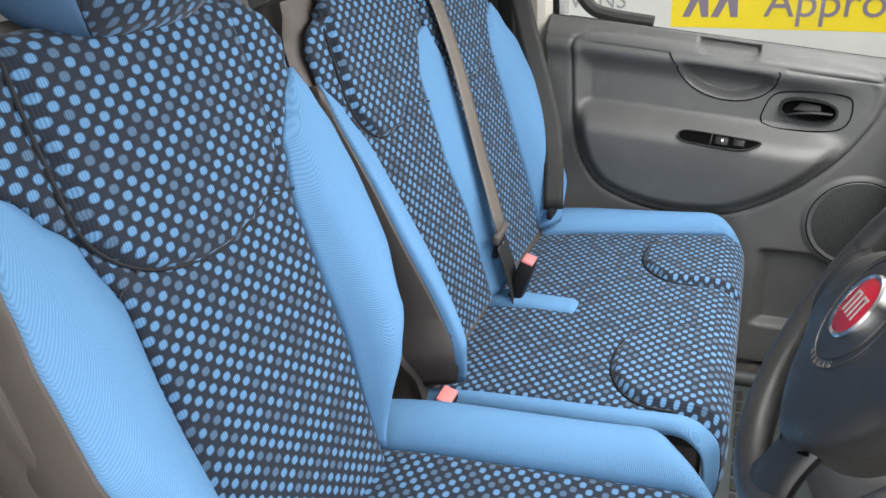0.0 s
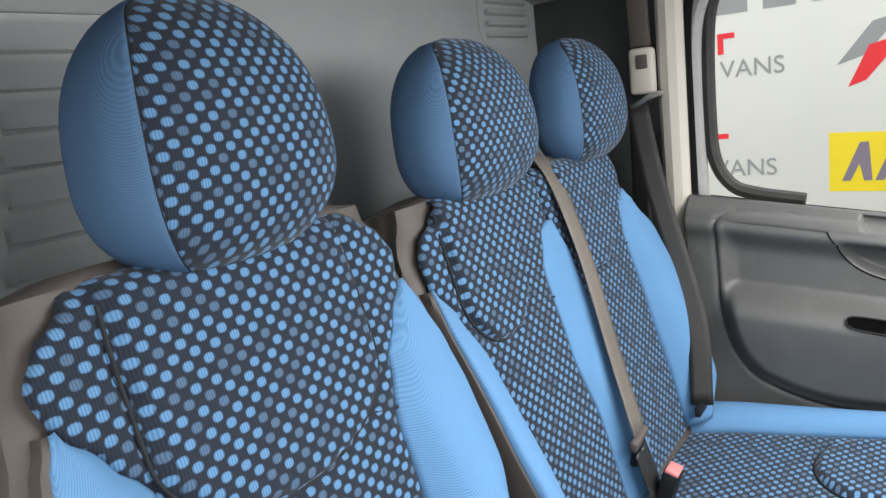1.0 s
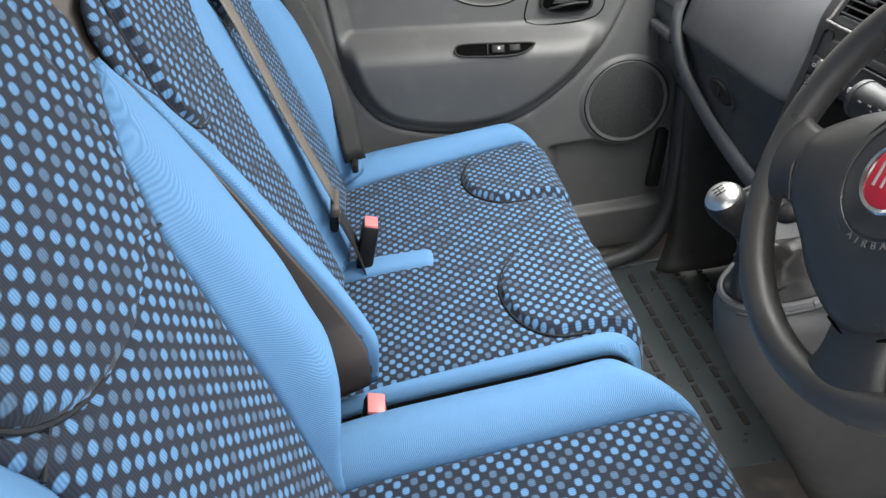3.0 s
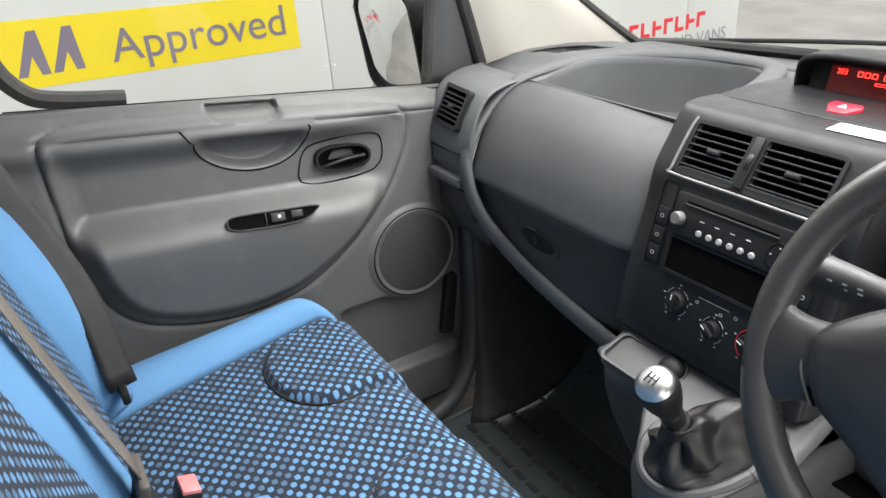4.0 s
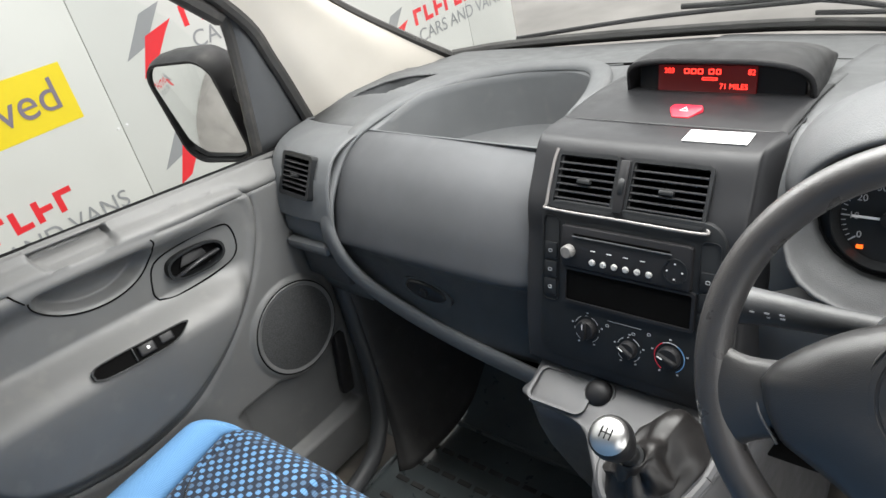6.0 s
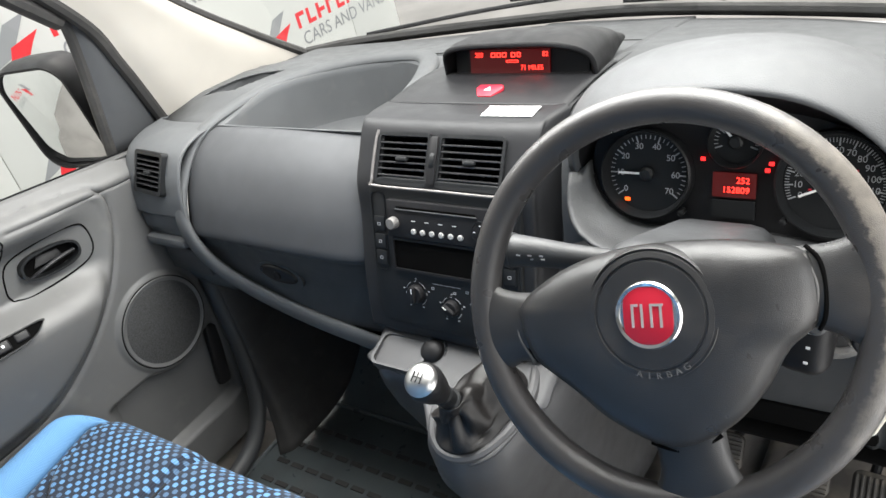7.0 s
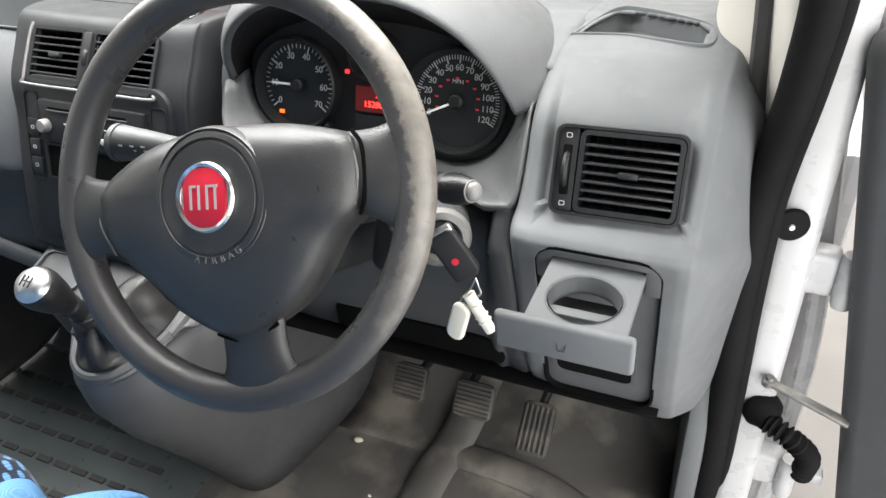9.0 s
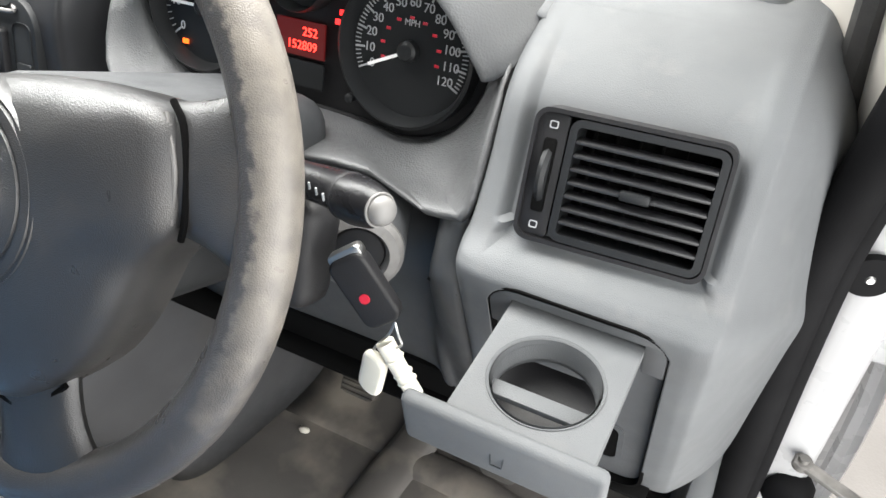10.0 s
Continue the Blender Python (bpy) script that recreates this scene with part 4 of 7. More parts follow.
PDEM = [(-0.722, 0.652), (-0.690, 0.728), (-0.635, 0.757), (-0.572, 0.772), (-0.600, 0.700), (-0.622, 0.660), (-0.66, 0.656)]
passenger_top()


PVM = facing((-0.675, 0.437, 1.316), (-0.12, -1, 0.55))
SM = facing((-0.015, 0.481, 1.358), (0, -0.82, 0.57))
RV = facing((0.687, 0.439, 1.322), (0.05, -1, 0.46))


AIR = [(0.565, 1.358), (0.53, 1.352), (0.482, 1.322), (0.445, 1.27), (0.423, 1.215), (0.42, 1.198)]
profile_sheet("airbag_panel", [(-0.605, [(y + 0.012, z - 0.004) for y, z in AIR]), (-0.56, AIR), (-0.4, [(y - 0.004, z) for y, z in AIR]), (-0.22, [(y + 0.004, z - 0.006) for y, z in AIR]), (-0.16, [(y + 0.02, z - 0.008) for y, z in AIR])], AIRBAGP, "smooth grey passenger airbag panel")
GLO = [(0.424, 1.194), (0.422, 1.188), (0.426, 1.176), (0.434, 1.13), (0.434, 1.08), (0.43, 1.035)]
# Same plastic as the dash, coloured darker for the shade low down.
glove = profile_sheet("glovebox_lid", [(-0.60, [(0.43, 1.207), (0.43, 1.199), (0.434, 1.192), (0.437, 1.175), (0.44, 1.165), (0.44, 1.155)]), (-0.54, [(0.424, 1.204), (0.422, 1.197), (0.427, 1.186), (0.436, 1.16), (0.438, 1.13), (0.436, 1.105)]), (-0.45, [(0.424, 1.199), (0.422, 1.192), (0.426, 1.18), (0.435, 1.14), (0.437, 1.10), (0.434, 1.066)]), (-0.32, GLO), (-0.16, [(y + 0.02, z - 0.008) for y, z in GLO])], DASH_LOW, "grey glovebox lid, darkened for the shade it sits in")
GHM = facing((-0.393, 0.4265, 1.134), (0.02, -1, 0.06)) @ pose(0, 0, 0, 0, 0, -8)
EL = [(math.cos(2 * math.pi * k / 32), math.sin(2 * math.pi * k / 32)) for k in range(32)]
part("latch_cup", ring_plate([(0.056 * x, 0.026 * y - 0.004) for x, y in EL], [(0.045 * x, 0.0175 * y) for x, y in EL], 0.01, GHM @ pose(0, 0, 0.001)), DASH_LOW, glove)
gh = part("handle", plate([(0.045 * x, 0.018 * y) for x, y in EL], 0.01, GHM @ pose(0, 0, 0.006), 0.005, 3), STALKM, glove, "glossy black oval glovebox latch")
part("lock", lathe([(0.009, 0), (0.009, 0.002), (0.0075, 0.003), (0.004, 0.002), (0, 0.002)], GHM @ pose(0.0, -0.001, 0.006), 18), BLACK, glove)
# arch trim round tray, airbag panel and glovebox
ARCH = [(-0.185, 0.62, 1.372), (-0.195, 0.73, 1.388), (-0.25, 0.815, 1.39), (-0.36, 0.812, 1.39), (-0.46, 0.765, 1.39), (-0.535, 0.69, 1.386), (-0.585, 0.60, 1.372), (-0.605, 0.52, 1.348), (-0.608, 0.455, 1.29), (-0.603, 0.42, 1.23), (-0.588, 0.415, 1.175), (-0.55, 0.42, 1.12), (-0.46, 0.425, 1.072), (-0.33, 0.425, 1.038), (-0.16, 0.425, 1.01)]


def band(pts, ups, w, h, n=14):
    """A flat rounded strip along points; ups gives the way its broad side faces."""
    path, nn = cr(pts, 6 * (len(pts) - 1)), cr(ups, 6 * (len(pts) - 1))
    rows = []
    for k, q in enumerate(path):
        t = (path[min(k + 1, len(path) - 1)] - path[max(k - 1, 0)]).normalized()
        u = (nn[k] - t * nn[k].dot(t)).normalized()
        s = t.cross(u)
        rows.append([q + s * w * math.copysign(abs(math.cos(a)) ** 0.7, math.cos(a)) + u * h * math.sin(a) for a in (2 * math.pi * e / n for e in range(n))])
    return sheet(rows, loop=True)


part("arch_trim", band(ARCH, [(0, 0, 1)] * 6 + [(-0.1, -0.2, 1), (-0.2, -0.6, 0.8), (-0.2, -0.9, 0.4), (-0.1, -1, 0.1)] + [(0, -1, 0)] * 5, 0.019, 0.009), DASH, dash, "raised arched rim round the airbag panel")

# passenger corner vent pod
POD = [(0.56, 1.362), (0.505, 1.358), (0.465, 1.343), (0.440, 1.31), (0.425, 1.27), (0.418, 1.235)]
profile_sheet("vent_pod", [(-0.805, [(y + 0.14, z - 0.04) for y, z in POD]), (-0.79, [(y + 0.05, z - 0.012) for y, z in POD]), (-0.765, [(y + 0.012, z) for y, z in POD]), (-0.70, POD), (-0.585, POD)], DASH, "rounded dash corner pod with air vent", nu=60, nv=60, cuts=[(PVM, 0.09, 0.072)])
LPOD = [(0.42, 1.236), (0.428, 1.228), (0.425, 1.195), (0.43, 1.16), (0.445, 1.11), (0.47, 1.03)]
profile_sheet("pod_lower", [(-0.80, [(y + 0.11, z) for y, z in LPOD]), (-0.77, [(y + 0.02, z) for y, z in LPOD]), (-0.69, LPOD), (-0.60, [(y - 0.003, z) for y, z in LPOD])], DASH)
part("blank_cover", rbox((0.105, 0.01, 0.032), m=facing((-0.68, 0.424, 1.215), (0.0, -1, 0.1)) @ pose(0, 0, 0, 90, 0, 0), bevel=0.004), DASH, dash, "small rectangular blanking cover")
part("ledge", rbox((0.12, 0.04, 0.022), (-0.675, 0.425, 1.175), bevel=0.008), DASH, dash)
part("side_cubby", rbox((0.13, 0.03, 0.06), m=Matrix.Translation((-0.655, 0.437, 1.125)) @ pose(0, 0, 0, 0, 0, -3), bevel=0.006), DASH_LOW, dash, "dark side storage slot")


def vent(m, w, h, n, fins, bezel=0.012, knob=0.0, name="air_vent"):
    """An air vent: frame, near-black back painting the well's shade, slats, fins behind and a tab. m: its middle, z
    outwards.
    """
    v = part(name, ring_plate(rrect(w, h, 0.008), rrect(w - 2 * bezel, h - 2 * bezel, 0.003), 0.03, m), PANEL, dash, "black plastic air vent frame")
    part("well", rbox((w - bezel, h - bezel, 0.004), m=m @ pose(0, 0, -0.032), bevel=0.0), GAPSHADE, v)
    iw, ih = w - 2 * bezel, h - 2 * bezel
    for k in range(1, n):
        y = ih * (k / n - 0.5)
        part("slat", rbox((iw, 0.012, 0.0026), m=m @ pose(0, y, -0.006) @ pose(0, 0, 0, 100, 0, 0), bevel=0.0011, seg=2), SLAT, v)
    # Fins near-black as well, to sink into the well's shade.
    for k in range(fins):
        x = iw * ((k + 0.5) / fins - 0.5)
        part("fin", rbox((0.0015, ih, 0.010), m=m @ pose(x, 0, -0.026), bevel=0), GAPSHADE, v)
    part("tab", rbox((0.020, 0.0065, 0.008), m=m @ pose(knob, 0, 0.0), bevel=0.002), PANEL, v)
    return v


vent(PVM, 0.10, 0.082, 7, 5, 0.008)

# Near-black block added unseen inside the dash to stop light leaks.
part("leak_block", rbox((1.5, 0.34, 0.22), (0.0, 0.75, 1.155), bevel=0), GAPSHADE, dash)
# centre stack
STK = [(0.58, 1.402), (0.535, 1.404), (0.512, 1.397), (0.487, 1.362), (0.462, 1.322), (0.449, 1.27), (0.425, 1.20), (0.408, 1.136), (0.40, 1.09)]
profile_sheet("centre_stack", [(-0.178, [(y + 0.05, z - 0.01) for y, z in STK]), (-0.168, [(y + 0.012, z - 0.002) for y, z in STK]), (-0.15, STK), (0, [(y - 0.003, z) for y, z in STK]), (0.12, STK), (0.14, [(y + 0.012, z) for y, z in STK]), (0.152, [(y + 0.06, z - 0.004) for y, z in STK])], STACK, "dark satin centre stack", nu=90, nv=90, cuts=[(SM @ pose(-0.063, 0, 0), 0.088, 0.07), (SM @ pose(0.054, 0, 0), 0.102, 0.07)])
STOP = [(0.58, 1.402), (0.61, 1.404), (0.66, 1.404), (0.70, 1.402), (0.76, 1.396)]
profile_sheet("stack_top", [(-0.178, [(y + 0.02, z - 0.012) for y, z in STOP]), (-0.15, STOP), (0, STOP), (0.15, STOP)], STACK)
STOB = [(0.755, 1.395), (0.8, 1.388), (0.9, 1.37), (1.17, 1.325)]
profile_sheet("stack_back", [(-0.178, [(y + 0.02, z - 0.012) for y, z in STOB]), (-0.15, STOB), (0, STOB), (0.15, STOB)], DASH)
part("stack_side", sheet(surf([[(x, y + 0.4 * (x - 0.15), z) for y, z in ((0.62, 1.398), (0.57, 1.385), (0.53, 1.34), (0.51, 1.28), (0.50, 1.22), (0.49, 1.12))] for x in (0.146, 0.17, 0.215)], 20, 6)), DASH, dash, solid=0.004, offset=0)
vc = part("vent_surround", tube([SM @ Vector(p) for p in ((-0.112, 0.042, 0.006), (-0.1145, 0.02, 0.007), (-0.1145, -0.034, 0.007), (-0.108, -0.0425, 0.007), (0.0, -0.043, 0.007), (0.106, -0.043, 0.007), (0.1135, -0.036, 0.006))], 0.0021, 8, 6), VENTEDGE, dash, "worn satin edge along the centre vents")
vent(SM @ pose(-0.063, 0, 0.006), 0.096, 0.078, 7, 6, 0.005)
vent(SM @ pose(0.054, 0, 0.006), 0.110, 0.078, 7, 7, 0.005)
part("wheel_slot", rbox((0.014, 0.07, 0.012), m=SM @ pose(-0.007, 0, 0.004), bevel=0.002), BLACK, dash)
part("thumbwheel", lathe([(0.024, -0.004), (0.025, 0), (0.024, 0.004)], SM @ pose(-0.007, 0, -0.012) @ pose(0, 0, 0, 0, 90, 0), 28), PANEL, dash)

# dark control panel with radio, cubby and heater
RL = math.atan2(0.058, 0.19)
PM = facing((-0.008, 0.437, 1.235), (0, -math.cos(RL), math.sin(RL)))
part("control_panel", plate(rrect(0.262, 0.235, 0.03), 0.02, PM @ pose(0, -0.012, 0.010), 0.003), PANEL, dash, "satin black control panel")
radio = part("radio", plate(rrect(0.186, 0.058, 0.004), 0.012, PM @ pose(0.0, 0.045, 0.018), 0.002), BLACK, dash, "black car radio with silver buttons")
# Near-black strip painted as the shaded disc opening.
part("disc_slot", rbox((0.138, 0.003, 0.002), m=PM @ pose(-0.004, 0.0635, 0.018), bevel=0), GAPSHADE, radio)
part("slot_lip", rbox((0.142, 0.0018, 0.004), m=PM @ pose(-0.004, 0.0605, 0.0185), bevel=0.0006), DASH_LOW, radio)
part("volume_knob", lathe([(0.0095, 0), (0.009, 0.009), (0.0075, 0.011), (0, 0.011)], PM @ pose(-0.079, 0.039, 0.018), 24), LOCKGREY, radio, "round silver volume knob")
for k in range(6):
    part("button", lathe([(0.0044, 0), (0.0044, 0.002), (0.003, 0.003), (0, 0.003)], PM @ pose(-0.043 + 0.0164 * k, 0.0285, 0.018), 14), SILVER, radio, "round silver preset button")
for k in range(4):
    part("mark", rbox((0.007, 0.0011, 0.0006), m=PM @ pose(-0.043 + 0.024 * k, 0.0445, 0.0182), bevel=0), WHITEINK, radio)
part("pad_ring", lathe([(0.0165, 0), (0.0165, 0.002), (0.0145, 0.002), (0.0145, 0)], PM @ pose(0.073, 0.040, 0.018), 28), PANEL, radio)
part("pad", lathe([(0.0142, 0), (0.0142, 0.0012), (0, 0.002)], PM @ pose(0.073, 0.040, 0.018), 24), BLACK, radio)
for a in range(4):
    part("mark", rbox((0.0022, 0.0016, 0.0006), m=PM @ pose(0.073 + 0.010 * math.cos(a * math.pi / 2), 0.040 + 0.010 * math.sin(a * math.pi / 2), 0.0202), bevel=0), WHITEINK, radio)
# Flat near-black plate: the slot's shade is painted, nothing is hollowed out.
part("cubby_shade", rbox((0.182, 0.046, 0.004), m=PM @ pose(0.005, -0.0115, 0.0105), bevel=0), GAPSHADE, dash, "near-black plate as the shaded empty storage slot below the radio")
part("cubby_rim", ring_plate(rrect(0.190, 0.053, 0.005), rrect(0.181, 0.045, 0.003), 0.012, PM @ pose(0.005, -0.0115, 0.0155)), BLACK, dash)
for kx, ky, r, turn in ((-0.052, -0.073, 0.0150, 0), (0.0125, -0.086, 0.0130, 58), (0.070, -0.081, 0.0160, 70)):
    kn = part("heater_knob", lathe([(r, 0), (r * 0.95, 0.006), (r * 0.85, 0.009), (0, 0.009)], PM @ pose(kx, ky, 0.010), 28), BLACK, dash, "round black heater control")
    part("grip", rbox((0.0068, 1.75 * r, 0.011), m=PM @ pose(kx, ky, 0.019) @ pose(0, 0, 0, 0, 0, turn), bevel=0.003), BLACK, kn)
    part("pointer", rbox((0.0012, 0.008, 0.0006), m=PM @ pose(kx, ky, 0.0247) @ pose(0, 0, 0, 0, 0, turn) @ pose(0, r * 0.5, 0), bevel=0), WHITEINK, kn)
    arc = [(r + 0.0045, -150 + 10 * q) for q in range(31)]
    for q in range(10):
        ink = DIALINK if kx < 0.05 else (REDPLAST if q > 5 else (BLUE if q < 4 else DIALINK))
        long = kx > 0.05 or q in (0, 3, 6, 9)
        pts = [PM @ Vector((kx + arc[3 * q + e][0] * math.cos(radians(arc[3 * q + e][1] + 90)), ky + arc[3 * q + e][0] * math.sin(radians(arc[3 * q + e][1] + 90)), 0.0106)) for e in ((0, 1, 2, 3) if long and q < 10 else (0, 1)) if 3 * q + e < 31]
        part("mark", tube(pts, 0.00045 if kx < 0.05 else 0.0007, 5, 1), ink, kn)
    for q in (-150, -75, 0, 75, 150):
        a = radians(q + 90)
        part("symbol", rbox((0.0030, 0.0018, 0.0005), m=PM @ pose(kx + (r + 0.0088) * math.cos(a), ky + (r + 0.0088) * math.sin(a), 0.0104), bevel=0), DIALINK, kn)
for kx, ky in ((-0.021, -0.060), (0.018, -0.062), (0.040, -0.057)):
    part("symbol", ring_plate(rrect(0.005, 0.004, 0.001, 2), rrect(0.0036, 0.0026, 0.001, 2), 0.0005, PM @ pose(kx, ky, 0.0104)), DIALINK, dash)
part("symbol_line", rbox((0.05, 0.0006, 0.0004), m=PM @ pose(0.004, -0.0525, 0.0103), bevel=0), DIALINK, dash)
# switch strips on both sides of the radio
for s, w in ((-1, 0.026), (1, 0.026)):
    st = part("switch_strip", ring_plate(rrect(w, 0.125, 0.008), rrect(w - 0.002, 0.123, 0.0074), 0.003, PM @ pose(s * 0.113, 0.02, 0.0115)), PANEL, dash)
    for ky in (0.032, 0.004, -0.022):
        part("switch", plate(rrect(w - 0.005, 0.024, 0.003), 0.004, PM @ pose(s * 0.113, ky, 0.0125), 0.001), PANEL, dash, "black rocker switch")
        part("switch_mark", ring_plate(rrect(0.006, 0.005, 0.0015, 3), rrect(0.0042, 0.0034, 0.001, 3), 0.0005, PM @ pose(s * 0.113, ky, 0.0131)), DIALINK, dash)

# display pod, hazard switch, label
def display():
    rows = []
    for i, (y, sx, sz) in enumerate(((0.668, 1.06, 1.0), (0.672, 1.08, 1.07), (0.69, 1.06, 1.10), (0.74, 1.02, 1.0), (0.80, 0.95, 0.7), (0.84, 0.9, 0.2))):
        rows.append([(0.014 + 0.122 * sx * math.copysign(abs(math.cos(a)) ** 0.45, math.cos(a)) , y + 0.02 * (abs(math.cos(a)) ** 4) , 1.398 + 0.058 * sz * max(math.sin(a), 0) ** 0.55) for a in (math.pi * k / 32 for k in range(33))])
    pod = part("display_pod", sheet([[tuple(p) for p in r] for r in rows]), BLACK, dash, "black hooded display housing", solid=0.006, offset=0)
    m = facing((-0.002, 0.70, 1.419), (0, -1, 0.28))
    part("pod_back", rbox((0.235, 0.058, 0.006), m=m @ pose(0.016, 0, -0.006), bevel=0), BLACK, pod)
    part("screen", rbox((0.142, 0.042, 0.003), m=m, bevel=0.0), LCD, pod, "glowing dark red trip display")
    text("203", 0.0105, m @ pose(-0.062, 0.013, 0.002), LCDINK, pod, align="LEFT")
    for x, w in ((-0.028, 0.008), (-0.018, 0.008), (-0.008, 0.008), (0.008, 0.008), (0.018, 0.007)):
        part("text_bar", ring_plate(rrect(w, 0.0075, 0.001, 2), rrect(w - 0.003, 0.0045, 0.0008, 2), 0.0005, m @ pose(x, 0.013, 0.0022)), LCDINK, pod)
    text("82", 0.0105, m @ pose(0.069, 0.013, 0.002), LCDINK, pod, align="RIGHT")
    text("71 MILES", 0.0105, m @ pose(0.060, -0.007, 0.002), LCDINK, pod, align="RIGHT")
    part("car_mark", ring_plate(rrect(0.022, 0.004, 0.001, 2), rrect(0.019, 0.002, 0.0008, 2), 0.0005, m @ pose(0.006, 0.003, 0.0022)), LCDINK, pod)
    for x in (-0.018, 0.024):
        part("small_mark", rbox((0.011, 0.002, 0.0005), m=m @ pose(x, -0.0175, 0.002), bevel=0), LCDINK, pod)


display()
hz = part("hazard_switch", plate([(-0.02, 0.014), (0.02, 0.014), (0.024, 0.004), (0.012, -0.017), (-0.012, -0.017), (-0.024, 0.004)], 0.008, facing((0.003, 0.617, 1.411), (0, -0.18, 1), (0, 1, 0)), 0.003), REDPLAST, dash, "red hazard warning button")
part("triangle_mark", ring_plate([(0, 0.006), (-0.006, -0.004), (0.006, -0.004)], [(0, 0.0035), (-0.0035, -0.0025), (0.0035, -0.0025)], 0.0005, facing((0.003, 0.617, 1.4116), (0, -0.18, 1), (0, 1, 0))), WHITEINK, hz)
part("paper_label", rbox((0.08, 0.032, 0.001), m=Matrix.Translation((0.076, 0.549, 1.4075)) @ pose(0, 0, 0, 0, 0, 2), bevel=0), PAPER, dash, "blank white paper sticker")

# instrument binnacle: lip of the hood, and the seam where its dome meets the dash top
CX = 0.380
DM = facing((CX, 0.524, 1.338), (0, -1, 0.28))
LIP = cr([(0.180, 0.514, 1.338), (0.184, 0.504, 1.372), (0.207, 0.494, 1.410), (0.25, 0.489, 1.441), (0.31, 0.489, 1.459), (0.38, 0.492, 1.464), (0.45, 0.491, 1.455), (0.505, 0.488, 1.431), (0.543, 0.484, 1.399), (0.565, 0.482, 1.368), (0.572, 0.485, 1.352)], 60)
SEAM = cr([(0.163, 0.532, 1.335), (0.158, 0.56, 1.375), (0.163, 0.63, 1.396), (0.19, 0.70, 1.399), (0.25, 0.765, 1.396), (0.356, 0.797, 1.392), (0.45, 0.782, 1.392), (0.53, 0.712, 1.395), (0.574, 0.62, 1.394), (0.592, 0.535, 1.380), (0.590, 0.494, 1.360)], 60)
dome, liner = [[] for _ in range(11)], [[], [], []]
for L, S in zip(LIP, SEAM):
    out = (L - Vector((CX, L.y, 1.335))).normalized()
    span = (S - L).length
    liner[0].append(Vector((lerp(L.x, CX, 0.07), 0.545, lerp(L.z, 1.335, 0.34))))
    liner[1].append(Vector((lerp(L.x, CX, 0.03), 0.52, lerp(L.z, 1.335, 0.12))))
    liner[2].append(L - out * 0.004 + Vector((0, 0.003, 0)))
    dome[0].append(L - out * 0.005 + Vector((0, 0.006, 0)))
    dome[1].append(L - out * 0.001)
    L2 = L + out * 0.006 + Vector((0, 0.005, 0))
    for k in range(9):
        g = k / 8
        dome[2 + k].append(L2.lerp(S, g) + (out * 0.5 + Vector((0, 0, 0.5))) * 0.13 * span * math.sin(math.pi * g ** 0.8))
part("binnacle_hood", sheet(surf(dome, 40, 60)), HOODM, dash, "grey domed hood over the instruments", angle=60, solid=0.003, offset=0)
# Hood's inner side coloured black, painting the shadow under it.
part("hood_inner_shade", sheet(liner), BLACK, dash, solid=0.002, offset=0)
part("hood_seam", tube([p + Vector((0, 0, 0.0006)) for p in SEAM[24::3]], 0.0016, 6, 2), GAPSHADE, dash)
ip = part("instrument_panel", plate(rrect(0.365, 0.165, 0.07), 0.01, DM @ pose(0, 0, -0.008)), BLACK, dash, "black instrument panel with dials")


def dial(x, y, r, numbers, a0, a1, needle, size, name):
    m = DM @ pose(x, y, 0)
    d = part(name, lathe([(r * 1.14, -0.006), (r * 1.14, 0.012), (r * 1.09, 0.014), (r * 1.02, 0.004), (r, -0.002), (0, -0.002)], m, 48), PANEL, ip, "round black dial with white figures")
    # below the dial only marks that belong to it
    out = bmesh.new()
    big = (len(numbers) - 1) * 5
    for k in range(big + 1):
        a = radians(lerp(a0, a1, k / big))
        l = 0.009 if k % 5 == 0 else 0.005
        bmesh.ops.create_cube(out, size=1, matrix=m @ pose((r * 0.96 - l / 2) * math.cos(a), (r * 0.96 - l / 2) * math.sin(a), 0, 0, 0, math.degrees(a)) @ Matrix.Diagonal((l, 0.0016 if k % 5 == 0 else 0.0009, 0.0005, 1)))
    part("scale", out, DIALINK, d)
    for k, s in enumerate(numbers):
        a = radians(lerp(a0, a1, k / (len(numbers) - 1)))
        text(s, size, m @ pose(r * 0.70 * math.cos(a), r * 0.70 * math.sin(a), 0.0005), DIALINK, d, "figure")
    a = radians(needle)
    part("needle", rbox((r * 0.72, 0.0026, 0.0012), m=m @ pose(r * 0.36 * math.cos(a), r * 0.36 * math.sin(a), 0.005, 0, 0, needle), bevel=0), WHITEINK, d)
    part("cap", lathe([(0.0085, 0), (0.0085, 0.007), (0.006, 0.009), (0, 0.009)], m, 20), PANEL, d)
    return m, d


tm, td = dial(-0.106, 0.0, 0.051, ["0", "10", "20", "30", "40", "50", "60", "70"], 218, -38, 180, 0.011, "rev_counter")
part("engine_light", rbox((0.007, 0.0045, 0.0006), m=tm @ pose(-0.026, -0.036, 0.0), bevel=0.0), LAMPAMB, td)
sm_, sd_ = dial(0.107, 0.002, 0.054, ["0", "10", "20", "30", "40", "50", "60", "70", "80", "90", "100", "110", "120"], 205, -28, 205, 0.0102, "speedometer")
text("MPH", 0.007, sm_ @ pose(0, 0.022, 0.0005), DIALINK, sd_)
for k in range(9):
    a = radians(200 - 27 * k)
    part("inner_mark", rbox((0.004, 0.0022, 0.0005), m=sm_ @ pose(0.026 * math.cos(a), 0.026 * math.sin(a), 0.0), bevel=0), REDPLAST, sd_)
